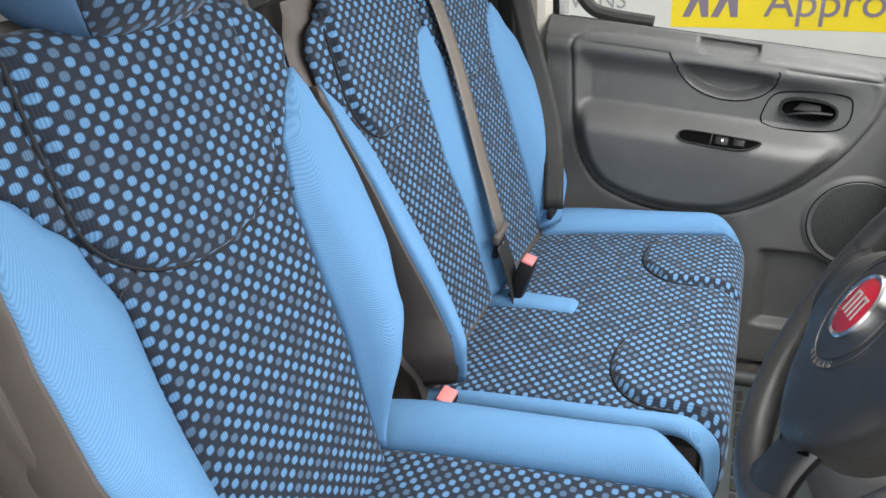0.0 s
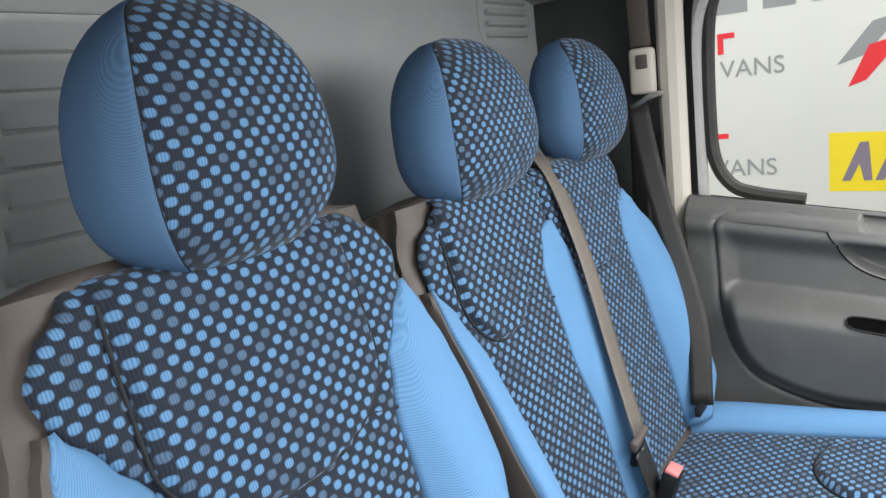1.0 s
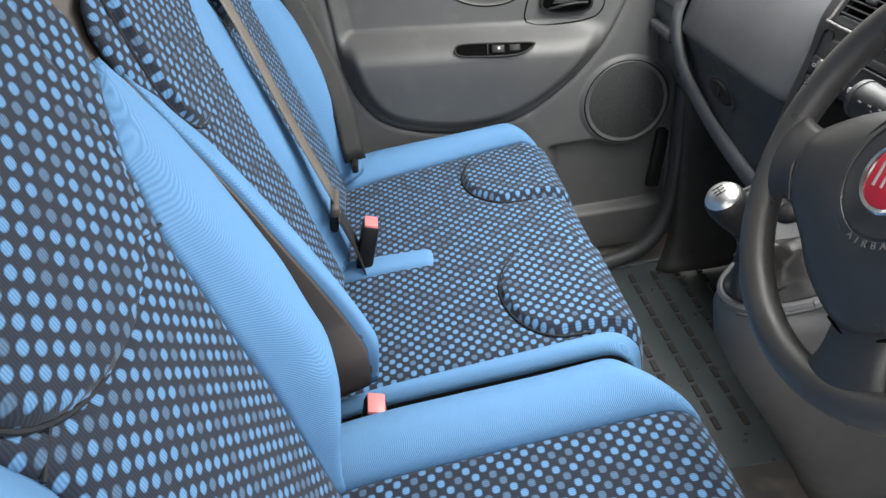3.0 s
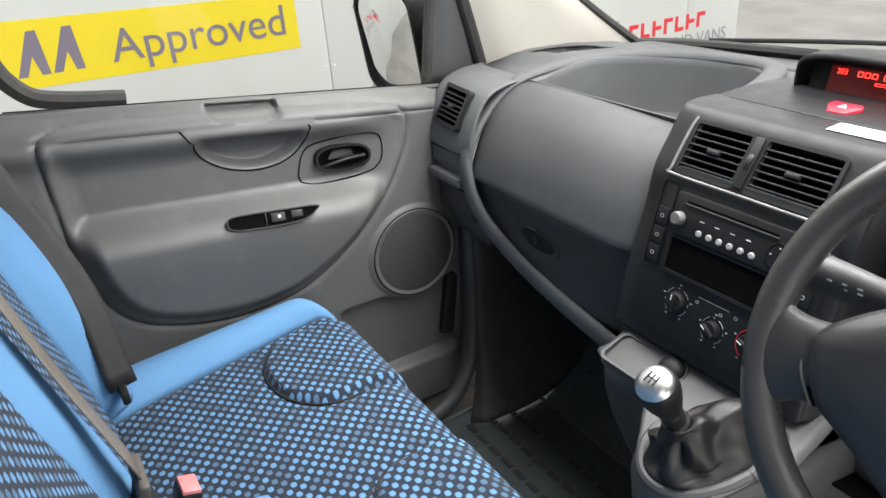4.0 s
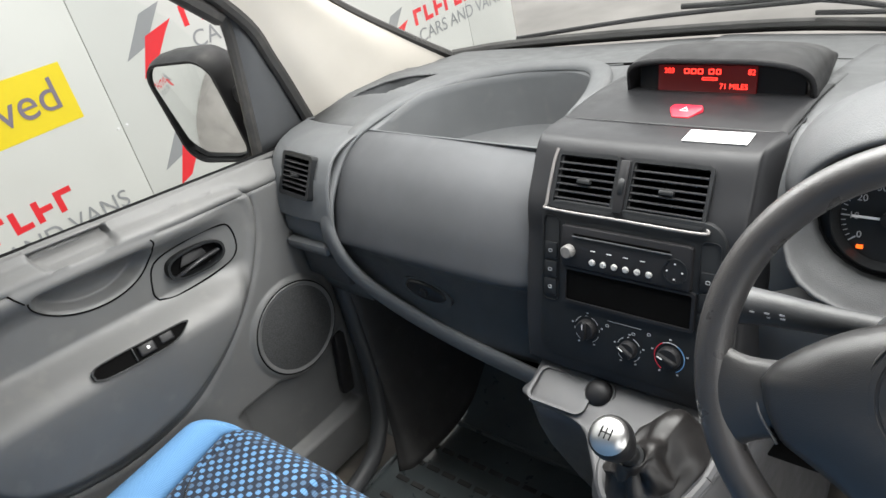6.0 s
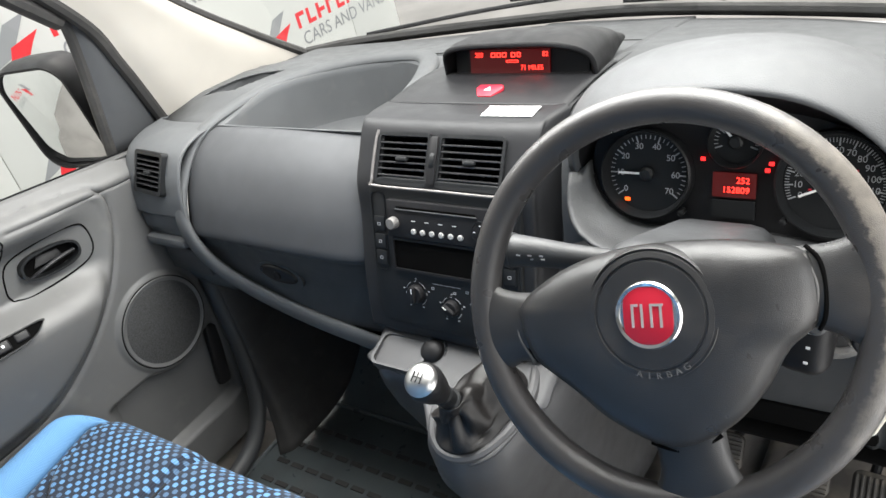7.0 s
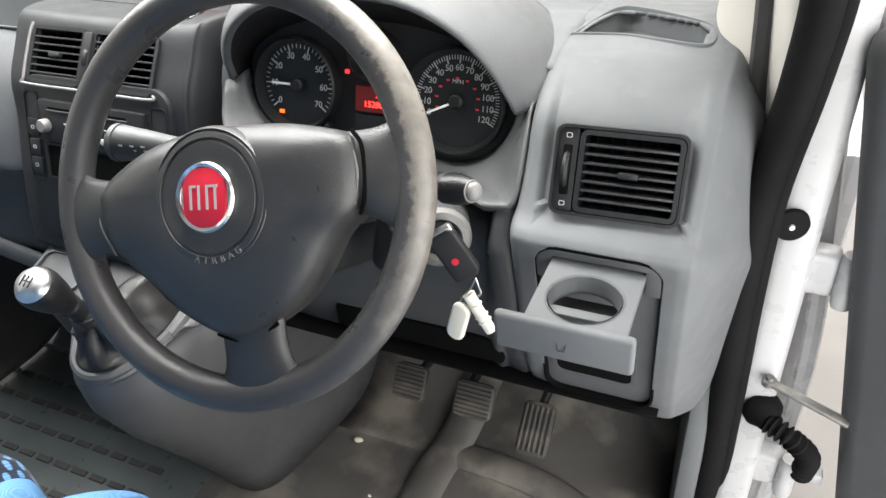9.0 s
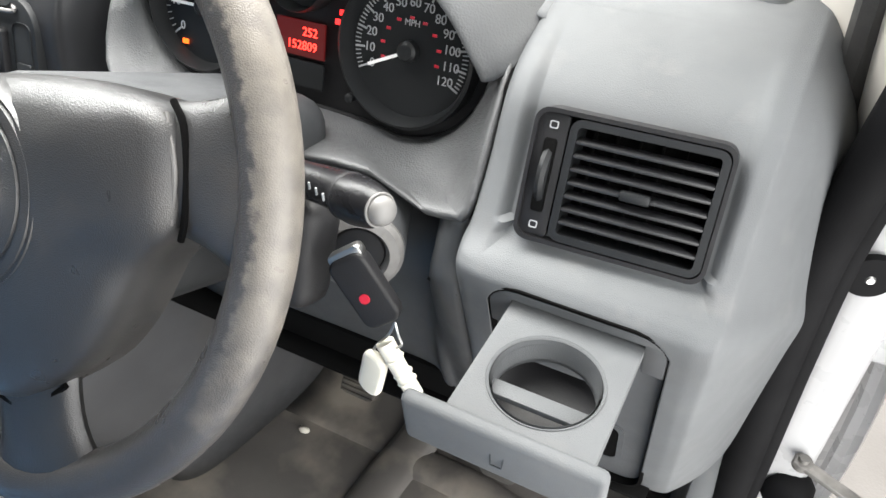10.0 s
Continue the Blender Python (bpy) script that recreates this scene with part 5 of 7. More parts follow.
dial(0.0, 0.045, 0.027, ["", "", "", "", ""], 200, -20, 130, 0.006, "fuel_gauge")
part("trip_screen", rbox((0.05, 0.030, 0.002), m=DM @ pose(0.0, -0.008, 0.0), bevel=0), LCD, ip, "glowing red odometer display")
text("252", 0.0105, DM @ pose(0.018, -0.002, 0.0015), LCDINK, ip, align="RIGHT")
text("152809", 0.0105, DM @ pose(0.018, -0.014, 0.0015), LCDINK, ip, align="RIGHT")
part("lower_screen", rbox((0.05, 0.022, 0.002), m=DM @ pose(0.0, -0.038, 0.0), bevel=0), PANEL, ip)
for x, y in ((-0.038, 0.022), (0.04, 0.02), (0.036, 0.012)):
    part("warning_light", rbox((0.0055, 0.0045, 0.0006), m=DM @ pose(x, y, -0.0015), bevel=0), LAMPRED, ip, "lit red warning light")
for x in (-0.06, 0.058):
    part("reset_stem", lathe([(0.004, -0.004), (0.004, 0.010), (0.002, 0.011), (0, 0.011)], DM @ pose(x, -0.046, 0), 12), PANEL, ip)

# grained cone round the lower half of the dials
WELL = cr([DM @ Vector((x, y, -0.004)) for x, y in ((-0.184, 0.012), (-0.176, -0.025), (-0.153, -0.053), (-0.115, -0.069), (-0.07, -0.067), (-0.03, -0.066), (0.03, -0.066), (0.07, -0.068), (0.110, -0.072), (0.15, -0.056), (0.176, -0.020), (0.188, 0.030))], 44)
RIMO = cr([(0.173, 0.510, 1.338), (0.176, 0.487, 1.306), (0.195, 0.463, 1.281), (0.235, 0.445, 1.268), (0.29, 0.435, 1.264), (0.36, 0.43, 1.266), (0.44, 0.428, 1.284), (0.503, 0.426, 1.291), (0.546, 0.426, 1.272), (0.570, 0.425, 1.274), (0.583, 0.426, 1.277), (0.5885, 0.436, 1.296), (0.5885, 0.462, 1.332), (0.586, 0.500, 1.366)], 44)
cone = [[], [], [], [], []]
for a, b in zip(WELL, RIMO):
    cone[0].append(a)
    cone[1].append(a.lerp(b, 0.10) + Vector((0, -0.008, 0)))
    cone[2].append(a.lerp(b, 0.55) + Vector((0, -0.004, -0.003)))
    cone[3].append(b)
    cone[4].append(b + Vector((0, 0.012, -0.014)))
part("dial_surround", sheet(surf(cone, 24, 66)), SURROUND, dash, "grained grey cone round the dials", solid=0.003, offset=0)
part("well_edge", tube(WELL[2:-2:2], 0.0032, 8, 2), BLACK, dash)

# driver's side dash
RTOP = [(1.02, 1.33), (0.85, 1.37), (0.70, 1.392), (0.62, 1.396), (0.53, 1.384)]
profile_sheet("dash_top_driver", [(0.13, [(1.16, 1.325), (0.9, 1.372), (0.75, 1.392), (0.68, 1.395), (0.60, 1.39)]), (0.38, [(1.12, 1.325), (0.9, 1.372), (0.75, 1.392), (0.68, 1.397), (0.62, 1.395)]), (0.60, RTOP)], DASH)
HM = facing((0.6835, 0.4285, 1.104), (0, -1, -0.26))
HB = HM @ pose(0.0025, 0.023, 0)
RP = RTOP[:4] + [(0.56, 1.391), (0.51, 1.379), (0.472, 1.358), (0.444, 1.315), (0.416, 1.278), (0.3945, 1.264), (0.3905, 1.252), (0.3985, 1.220), (0.4165, 1.15), (0.440, 1.06), (0.465, 1.0), (0.50, 0.945)]


def vent_recess(p):
    """Depth of the shallow pan round the side vent, open towards the dash top."""
    q = RV.inverted() @ p
    e = max(-0.077 - q.x, q.x - 0.078, -0.063 - q.y, abs(q.x) + 0.7 * abs(q.y + 0.06) - 0.085 if q.y < -0.04 else -1)
    return 0.010 * (1 - ss(-0.009, 0.001, e)) * ss(0.13, 0.05, q.y) * ss(0.095, 0.055, q.x) * (1 if q.z > -0.08 else 0)


DEM = [(0.600, 0.612), (0.622, 0.725), (0.655, 0.735), (0.728, 0.695), (0.745, 0.66), (0.742, 0.608), (0.70, 0.612), (0.655, 0.622)]
profile_sheet("driver_panel", [(0.5905, [(y + 0.022, z - 0.003) for y, z in RP]), (0.597, [(y + 0.006, z) for y, z in RP]), (0.612, [(y + 0.001, z) for y, z in RP]), (0.64, RP), (0.74, RP), (0.768, [(y + 0.002, z - 0.001) for y, z in RP]), (0.779, [(y + 0.012, z - 0.004) for y, z in RP]), (0.797, [(y + 0.05, z - 0.022) for y, z in RP]), (0.814, [(y + 0.10, z - 0.045) for y, z in RP]), (0.83, [(y + 0.15, z - 0.08) for y, z in RP])], DASH, "grey driver-side dash panel", nu=300, nv=300, cuts=[(RV, 0.124, 0.076), (HB, 0.130, 0.272, 0.024), [(0.672 + (x - 0.672) * 0.95, 0.664 + (y - 0.664) * 0.95) for x, y in DEM]], sink=vent_recess)
trough("demister_outlet", DEM, lambda x, y: 1.3965 - 0.05 * (y - 0.66), 0.030, "moulded side demister recess")
part("panel_seam", tube([(0.592, 0.68, 1.393), (0.590, 0.58, 1.388), (0.5895, 0.492, 1.358), (0.5895, 0.462, 1.312), (0.5895, 0.430, 1.265), (0.5895, 0.414, 1.238), (0.5895, 0.434, 1.15), (0.5895, 0.458, 1.06), (0.5895, 0.515, 0.95)], 0.0026, 6, 6), GAPSHADE, dash)
part("vent_bezel", ring_plate(rrect(0.128, 0.090, 0.010), rrect(0.1225, 0.084, 0.008), 0.03, RV @ pose(0.003, 0, 0.004)), BLACK, dash)
part("vent_plate", plate(rrect(0.022, 0.084, 0.004), 0.006, RV @ pose(-0.049, 0, 0.001), 0.001), BLACK, dash)
vent(RV @ pose(0.0135, 0, 0.004), 0.100, 0.082, 8, 6, 0.005)
# Near-black box painting the shade inside the thumbwheel slot.
part("thumb_slot", rbox((0.009, 0.05, 0.004), m=RV @ pose(-0.048, 0, 0.001), bevel=0.002), GAPSHADE, dash)
part("thumbwheel", lathe([(0.022, -0.003), (0.0235, 0), (0.022, 0.003)], RV @ pose(-0.048, 0, -0.012) @ pose(0, 0, 0, 0, 90, 0), 28), PANEL, dash)
for y in (0.034, -0.034):
    part("vent_mark", ring_plate(rrect(0.0058, 0.005, 0.001, 2), rrect(0.0044, 0.0036, 0.001, 2), 0.0005, RV @ pose(-0.048, y, 0.0018)), DIALINK, dash)
# demister slots along the screen, near-black bars painting the shade in them
for x0, x1, yy, h in ((-0.42, -0.17, 0.875, 0.008), (0.05, 0.45, 0.93, 0.009)):
    zz = topz(yy) + (0.0075 if x0 > 0 else 0.001)
    part("demister_line", rbox((x1 - x0, h, 0.004), m=Matrix.Translation(((x0 + x1) / 2, yy, zz)) @ pose(0, 0, 0, -9, 0, 8 if x0 < 0 else -3), bevel=0.001), GAPSHADE, dash)
    part("demister_lip", tube([((x0 + x1) / 2 + f * (x1 - x0) * 0.53, yy - 0.016 + f * (x1 - x0) * (0.14 if x0 < 0 else -0.05), zz + 0.001) for f in (-0.5, 0, 0.5)], 0.003, 8, 3), DASH, dash)
# seams of the driver-side panel
for pts in (((0.757, 0.4025, 1.215), (0.770, 0.4065, 1.215), (0.780, 0.420, 1.212), (0.798, 0.458, 1.195)), ((0.593, 0.412, 1.212), (0.600, 0.406, 1.211), (0.608, 0.403, 1.210), (0.620, 0.402, 1.209))):
    part("panel_seam", tube(pts, 0.0011, 6, 4), GAPSHADE, dash)

# cup holder drawer, pulled out
ch = thing("cup_holder", (0.69, 0.40, 1.14), "pulled-out grey plastic cup holder drawer below the side vent", "cup holder")
part("housing_gap", ring_plate(rrect(0.134, 0.276, 0.026), rrect(0.1275, 0.2695, 0.023), 0.010, HB @ pose(0, 0, 0.0006)), GAPSHADE, ch)
part("housing", plate(rrect(0.130, 0.226, 0.02), 0.012, HB @ pose(0, -0.022, -0.006), 0.004, 3), AIRBAGP, ch, "dark grey housing")
lip = [p for p in rrect(0.127, 0.269, 0.022, 8) if p[1] > 0]
lip = lip[:18] + [(-0.0635, 0.089), (-0.0468, 0.089), (-0.0468, 0.1245), (0.0478, 0.1245), (0.0478, 0.089), (0.0635, 0.089)]
part("housing_lip", plate(lip, 0.014, HB @ pose(0, 0, 0.0012), 0.0012), AIRBAGP, ch, "dark grey frame over the drawer")
# Near-black plate standing in for the shade inside the drawer opening.
part("mouth_shade", plate(rrect(0.100, 0.040, 0.002), 0.004, HB @ pose(0, 0.106, -0.011)), GAPSHADE, ch)


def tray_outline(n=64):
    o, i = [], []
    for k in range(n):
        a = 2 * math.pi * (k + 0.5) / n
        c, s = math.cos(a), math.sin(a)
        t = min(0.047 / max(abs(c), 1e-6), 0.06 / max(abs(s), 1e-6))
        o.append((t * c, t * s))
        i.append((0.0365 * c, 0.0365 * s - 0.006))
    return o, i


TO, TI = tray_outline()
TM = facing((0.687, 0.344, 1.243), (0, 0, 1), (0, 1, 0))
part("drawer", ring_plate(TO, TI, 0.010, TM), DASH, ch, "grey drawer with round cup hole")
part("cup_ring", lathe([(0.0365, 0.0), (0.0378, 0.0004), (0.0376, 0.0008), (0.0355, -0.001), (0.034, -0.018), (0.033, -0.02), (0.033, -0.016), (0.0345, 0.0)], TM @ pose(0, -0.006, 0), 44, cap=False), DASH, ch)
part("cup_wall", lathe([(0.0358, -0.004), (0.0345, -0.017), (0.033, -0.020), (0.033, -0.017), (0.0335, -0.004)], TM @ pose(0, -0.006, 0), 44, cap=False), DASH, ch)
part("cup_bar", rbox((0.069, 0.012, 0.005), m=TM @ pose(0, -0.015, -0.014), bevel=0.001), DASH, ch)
# Black plate added below the cup hole to paint the shade there.
part("cup_shade", rbox((0.080, 0.080, 0.003), m=TM @ pose(0, -0.006, -0.036), bevel=0), BLACK, ch, "black plate for the shade under the cup hole")
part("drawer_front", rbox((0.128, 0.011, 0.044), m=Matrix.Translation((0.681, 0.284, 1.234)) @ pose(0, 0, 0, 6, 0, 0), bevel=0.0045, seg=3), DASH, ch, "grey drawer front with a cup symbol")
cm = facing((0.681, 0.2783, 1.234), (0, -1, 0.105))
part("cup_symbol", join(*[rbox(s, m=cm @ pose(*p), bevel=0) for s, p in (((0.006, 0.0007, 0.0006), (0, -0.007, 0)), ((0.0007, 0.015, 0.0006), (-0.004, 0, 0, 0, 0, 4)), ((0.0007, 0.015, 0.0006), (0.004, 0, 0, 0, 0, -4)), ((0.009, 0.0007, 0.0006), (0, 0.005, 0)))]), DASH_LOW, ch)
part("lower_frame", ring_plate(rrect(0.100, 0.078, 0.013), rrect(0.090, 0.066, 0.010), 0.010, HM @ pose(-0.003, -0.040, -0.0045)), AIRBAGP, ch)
# Slot painted as shade: a near-black plate over the housing.
part("lower_slot_shade", plate(rrect(0.091, 0.067, 0.008), 0.001, HM @ pose(-0.003, -0.040, -0.0052)), GAPSHADE, ch, "near-black plate for the shaded slot under the drawer")

# ---- steering wheel and column ----
WC = Vector((0.378, 0.2465, 1.3565))
WM = facing(WC, (0, -math.cos(radians(31)), math.sin(radians(31)))) @ pose(0, 0, 0, 0, 0, 11)
sw = thing("steering_wheel", WC, "three-spoke black steering wheel with worn pale rim", "steering wheel")


def torus(R, r, m, a0=0, a1=360, nr=96, nt=16, flat=1.0):
    rows = []
    full = abs(a1 - a0) >= 360
    for k in range(nr + 1):
        a = radians(lerp(a0, a1, k / nr))
        rows.append([m @ Vector(((R + r * math.cos(t)) * math.cos(a), (R + r * math.cos(t)) * math.sin(a), flat * r * math.sin(t))) for t in (2 * math.pi * j / nt for j in range(nt))])
    b = sheet(rows, loop=True)
    if full:
        bmesh.ops.remove_doubles(b, verts=b.verts, dist=1e-6)
    return b


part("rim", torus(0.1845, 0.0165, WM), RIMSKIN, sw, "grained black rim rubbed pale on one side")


def spoke(pts, radii, flat):
    b = bmesh.new()
    rings = []
    path = cr(pts, 12)
    rr = cr([(r, 0, 0) for r in radii], 12)
    for k, q in enumerate(path):
        d = (path[min(k + 1, 12)] - path[max(k - 1, 0)]).normalized()
        side = d.cross(Vector((0, 0, 1))).normalized()
        top = side.cross(d)
        rings.append([b.verts.new(q + rr[k].x * math.cos(a) * side + 0.013 * flat * math.sin(a) * top) for a in (2 * math.pi * j / 20 for j in range(20))])
    for a, c in zip(rings, rings[1:]):
        for j in range(20):
            b.faces.new((a[j], a[(j + 1) % 20], c[(j + 1) % 20], c[j]))
    b.faces.new(rings[0])
    b.faces.new(rings[-1])
    b.transform(WM)
    return b


part("spoke", spoke([(-0.09, -0.015, 0.0), (-0.125, -0.018, 0.002), (-0.155, -0.02, 0.002), (-0.183, -0.022, 0.0)], [0.034, 0.034, 0.04, 0.058], 1.0), WHEEL, sw)
part("spoke", spoke([(0.09, 0.012, 0.0), (0.125, 0.012, 0.002), (0.155, 0.01, 0.002), (0.184, 0.008, 0.0)], [0.036, 0.034, 0.04, 0.058], 1.0), WHEEL, sw)
part("spoke", spoke([(0.018, -0.09, 0.0), (0.022, -0.125, 0.002), (0.027, -0.155, 0.002), (0.03, -0.182, 0.0)], [0.036, 0.033, 0.036, 0.056], 1.0), WHEEL, sw)
HUB = [(-0.139, 0.0), (-0.122, 0.018), (-0.077, 0.042), (-0.018, 0.056), (0.05, 0.057), (0.10, 0.051), (0.132, 0.040), (0.1405, 0.012), (0.136, -0.018), (0.112, -0.041), (0.093, -0.073), (0.072, -0.099), (0.05, -0.116), (0.022, -0.130), (-0.008, -0.128), (-0.05, -0.108), (-0.08, -0.084), (-0.105, -0.066), (-0.123, -0.052), (-0.135, -0.026), (-0.139, 0.0)]
hc = cr([(x, y, 0) for x, y in HUB], 80)[:-1]
hub_rows = [[WM @ Vector((p.x * k, p.y * k, z)) for p in hc] for k, z in ((0.97, -0.03), (1.0, -0.005), (1.0, 0.010), (0.975, 0.018), (0.9, 0.025), (0.72, 0.033), (0.5, 0.0365), (0.3, 0.037))]
hub_rows.append([WM @ Vector((0, 0, 0.0395))] * 80)
hb = sheet(hub_rows, loop=True)
bmesh.ops.remove_doubles(hb, verts=hb.verts, dist=1e-6)
hub = part("airbag_cover", hb, WHEEL, sw, "grained black airbag cover")
part("boss", lathe([(0.0635, 0.018), (0.0625, 0.028), (0.0605, 0.0345), (0.0592, 0.0362), (0.0582, 0.0348), (0.0572, 0.0348), (0.0562, 0.0368), (0.0515, 0.0378), (0.0505, 0.036), (0.0492, 0.036), (0.0482, 0.038), (0.034, 0.0385), (0, 0.0385)], WM @ pose(0.005, -0.006, 0), 64), WHEEL, hub, "round boss with pressed rings")
bd = part("badge_ring", lathe([(0.0305, -0.002), (0.0305, 0.003), (0.029, 0.005), (0.0262, 0.004), (0.0258, 0.002)], WM @ pose(0.005, -0.006, 0.0385), 48), CHROME, hub, "chrome badge ring")
part("badge_disc", lathe([(0.0272, 0.0), (0.0272, 0.002), (0.02, 0.0026), (0, 0.0028)], WM @ pose(0.005, -0.006, 0.0385), 40), CHROME, hub)
part("badge", plate([(0.0225 * math.copysign(abs(math.cos(a)) ** 0.62, math.cos(a)), 0.0255 * math.copysign(abs(math.sin(a)) ** 0.62, math.sin(a))) for a in (2 * math.pi * k / 48 for k in range(48))], 0.003, WM @ pose(0.005, -0.006, 0.0425), 0.0008), RED, hub, "red rounded badge with pale bars")
for k in range(4):
    part("badge_bar", rbox((0.0022, 0.021, 0.001), m=WM @ pose(-0.0085 + 0.0085 * k, -0.006, 0.0428), bevel=0), SILVER, hub)
    if k != 1:
        part("badge_bar", rbox((0.0062, 0.0022, 0.001), m=WM @ pose(-0.0063 + 0.0085 * k - (0.003 if k == 3 else 0), 0.0034, 0.0429), bevel=0), SILVER, hub)
for k, letter in enumerate("AIRBAG"):
    text(letter, 0.0086, WM @ pose(0.005, -0.006, 0) @ pose(0, 0, 0, 0, 0, -14 + 9.4 * k) @ pose(0, -0.0545, 0.0376), LOCKGREY, hub, depth=0.0005)
# gaps between airbag cover and spokes
part("cover_gap", tube([WM @ Vector(p) for p in ((0.131, 0.046, 0.010), (0.141, 0.034, 0.0135), (0.1445, 0.012, 0.0145), (0.1425, -0.012, 0.0135), (0.137, -0.024, 0.010))], 0.0019, 8, 4), GAPSHADE, hub)
part("cover_edge", tube([WM @ Vector(p) for p in ((0.130, 0.040, 0.014), (0.1385, 0.012, 0.0165), (0.134, -0.016, 0.014))], 0.0014, 8, 4), LOCKGREY, hub)
part("cover_gap", tube([WM @ Vector(p) for p in ((-0.138, 0.004, 0.006), (-0.1365, -0.026, 0.012), (-0.123, -0.054, 0.006))], 0.0026, 8, 4), GAPSHADE, hub)
part("cover_edge", tube([WM @ Vector(p) for p in ((-0.141, 0.004, 0.010), (-0.1395, -0.027, 0.0145), (-0.126, -0.056, 0.010))], 0.0012, 8, 4), LOCKGREY, hub)
part("hub_seam", tube([WM @ Vector(p) for p in ((-0.012, -0.1285, 0.008), (0.006, -0.132, 0.012), (0.022, -0.133, 0.013), (0.038, -0.127, 0.011), (0.052, -0.117, 0.008))], 0.002, 6, 4), GAPSHADE, hub)

col = thing("steering_column", (0.378, 0.34, 1.31), "dark plastic steering column shroud with stalks and ignition lock", "steering column")
CM = Matrix.Translation((0.378, 0.36, 1.305)) @ pose(0, 0, 0, -25, 0, 0)
part("shroud", rbox((0.13, 0.24, 0.105), m=CM, bevel=0.03, seg=4), DASH_LOW, col)
part("lower_shroud", rbox((0.12, 0.2, 0.09), m=CM @ pose(0, 0.03, -0.05), bevel=0.03, seg=4), PANEL, col)


def stalk(pts, r, skin):
    return part("stalk", tube(pts, r, 16, 6), skin, col, "black control stalk with white symbols")


sl = stalk([(0.33, 0.33, 1.34), (0.27, 0.315, 1.347), (0.225, 0.307, 1.352), (0.195, 0.303, 1.353)], (0.011, 0.0195), DASH_LOW)
part("stalk_end", lathe([(0.0205, 0), (0.020, 0.006), (0.014, 0.012), (0, 0.014)], facing((0.197, 0.303, 1.353), (-1, -0.1, 0.02)), 20), DASH_LOW, sl)
for k in range(3):
    for q in range(3):
        part("mark", rbox((0.0045, 0.0008, 0.0016), m=Matrix.Translation((0.212 + 0.013 * k, 0.2865 + 0.002 * q + 0.002 * k, 1.360 - 0.006 * q)) @ pose(0, 0, 0, -25 + 20 * q, 0, 0), bevel=0), DIALINK, sl)
sr = stalk([(0.44, 0.372, 1.313), (0.50, 0.352, 1.329), (0.535, 0.342, 1.338), (0.556, 0.334, 1.3435)], (0.0105, 0.0140), STALKM)
SE = facing((0.5535, 0.3345, 1.3425), (0.90, -0.36, 0.24))
part("collar", lathe([(0.0142, -0.001), (0.0150, 0.0), (0.0150, 0.003), (0.0142, 0.004)], SE, 28, cap=False), BLACK, sr)
part("stalk_head", lathe([(0.0148, 0.003), (0.0150, 0.010), (0.0144, 0.018), (0.0130, 0.026), (0.0110, 0.032), (0.0096, 0.034), (0.009, 0.033)], SE, 28, cap=False), STALKM, sr)
part("end_ring", torus(0.0097, 0.0009, SE @ pose(0, 0, 0.0335), nr=32, nt=8), LOCKGREY, sr)
part("stalk_end", lathe([(0.0088, 0.0325), (0.0089, 0.0355), (0.0080, 0.0385), (0.0058, 0.0405), (0.003, 0.0415), (0, 0.0418)], SE, 24), LOCKGREY, sr, "grey stalk end button")
for k in range(3):
    part("mark", rbox((0.0010, 0.0012, 0.005), (0.529 + 0.009 * k, 0.3295 - 0.0052 * k, 1.345 + 0.0022 * k), bevel=0), DIALINK, sr)
rc = part("remote_stalk", rbox((0.052, 0.042, 0.084), m=Matrix.Translation((0.492, 0.350, 1.268)) @ pose(0, 0, 0, -20, 0, -10), bevel=0.016, seg=4), BLACK, col, "black radio remote with white symbols")
part("dial_knob", lathe([(0.010, 0), (0.0098, 0.004), (0.007, 0.006), (0, 0.006)], facing((0.502, 0.330, 1.294), (0.1, -0.9, 0.4)), 20), DASH_LOW, rc)
for k in range(3):
    part("mark", rbox((0.004, 0.0008, 0.0025), m=Matrix.Translation((0.494, 0.3285, 1.285)) @ pose(0, 0, 0, -20, 0, -10) @ pose(0.004, -0.0008, -0.016 * k), bevel=0), WHITEINK, rc)
IG = facing((0.519, 0.385, 1.248), (0.45, -0.88, 0.15))
ign = part("ignition_lock", lathe([(0.036, -0.07), (0.0345, -0.002), (0.02, -0.001), (0, -0.001)], IG, 36), DASH_LOW, col, "dark ignition lock barrel")
part("lock_ring", lathe([(0.034, -0.004), (0.034, 0.002), (0.031, 0.006), (0.024, 0.008), (0.021, 0.003), (0.02, 0.0)], IG, 36, cap=False), LOCKGREY, ign, "worn grey ignition lock ring")
part("lock_face", lathe([(0.021, 0.0), (0.019, 0.003), (0.006, 0.004), (0, 0.004)], IG, 28), BLACK, ign)
key = thing("ignition_key", IG @ Vector((0, 0, 0.02)), "black remote key in the ignition with two white tags", "key")
part("blade", rbox((0.003, 0.009, 0.03), m=IG @ pose(0, 0, 0.012), bevel=0.001), SATIN, key)
KM = facing((0.5555, 0.340, 1.2625), (0.30, -0.93, 0.22)) @ pose(0, 0, 0, 0, 0, 32)
part("head", plate(rrect(0.029, 0.056, 0.008), 0.013, KM @ pose(0, 0, 0.006), 0.003, 3), BLACK, key, "black remote key head")
part("head_edge", plate(rrect(0.026, 0.010, 0.004), 0.010, KM @ pose(0.001, 0.027, 0.003), 0.002), SATIN, key, "worn bright pivot of the key")
part("key_badge", lathe([(0.0038, 0), (0.0036, 0.0008), (0, 0.001)], KM @ pose(-0.002, -0.004, 0.006), 18), RED, key, "small red round badge")
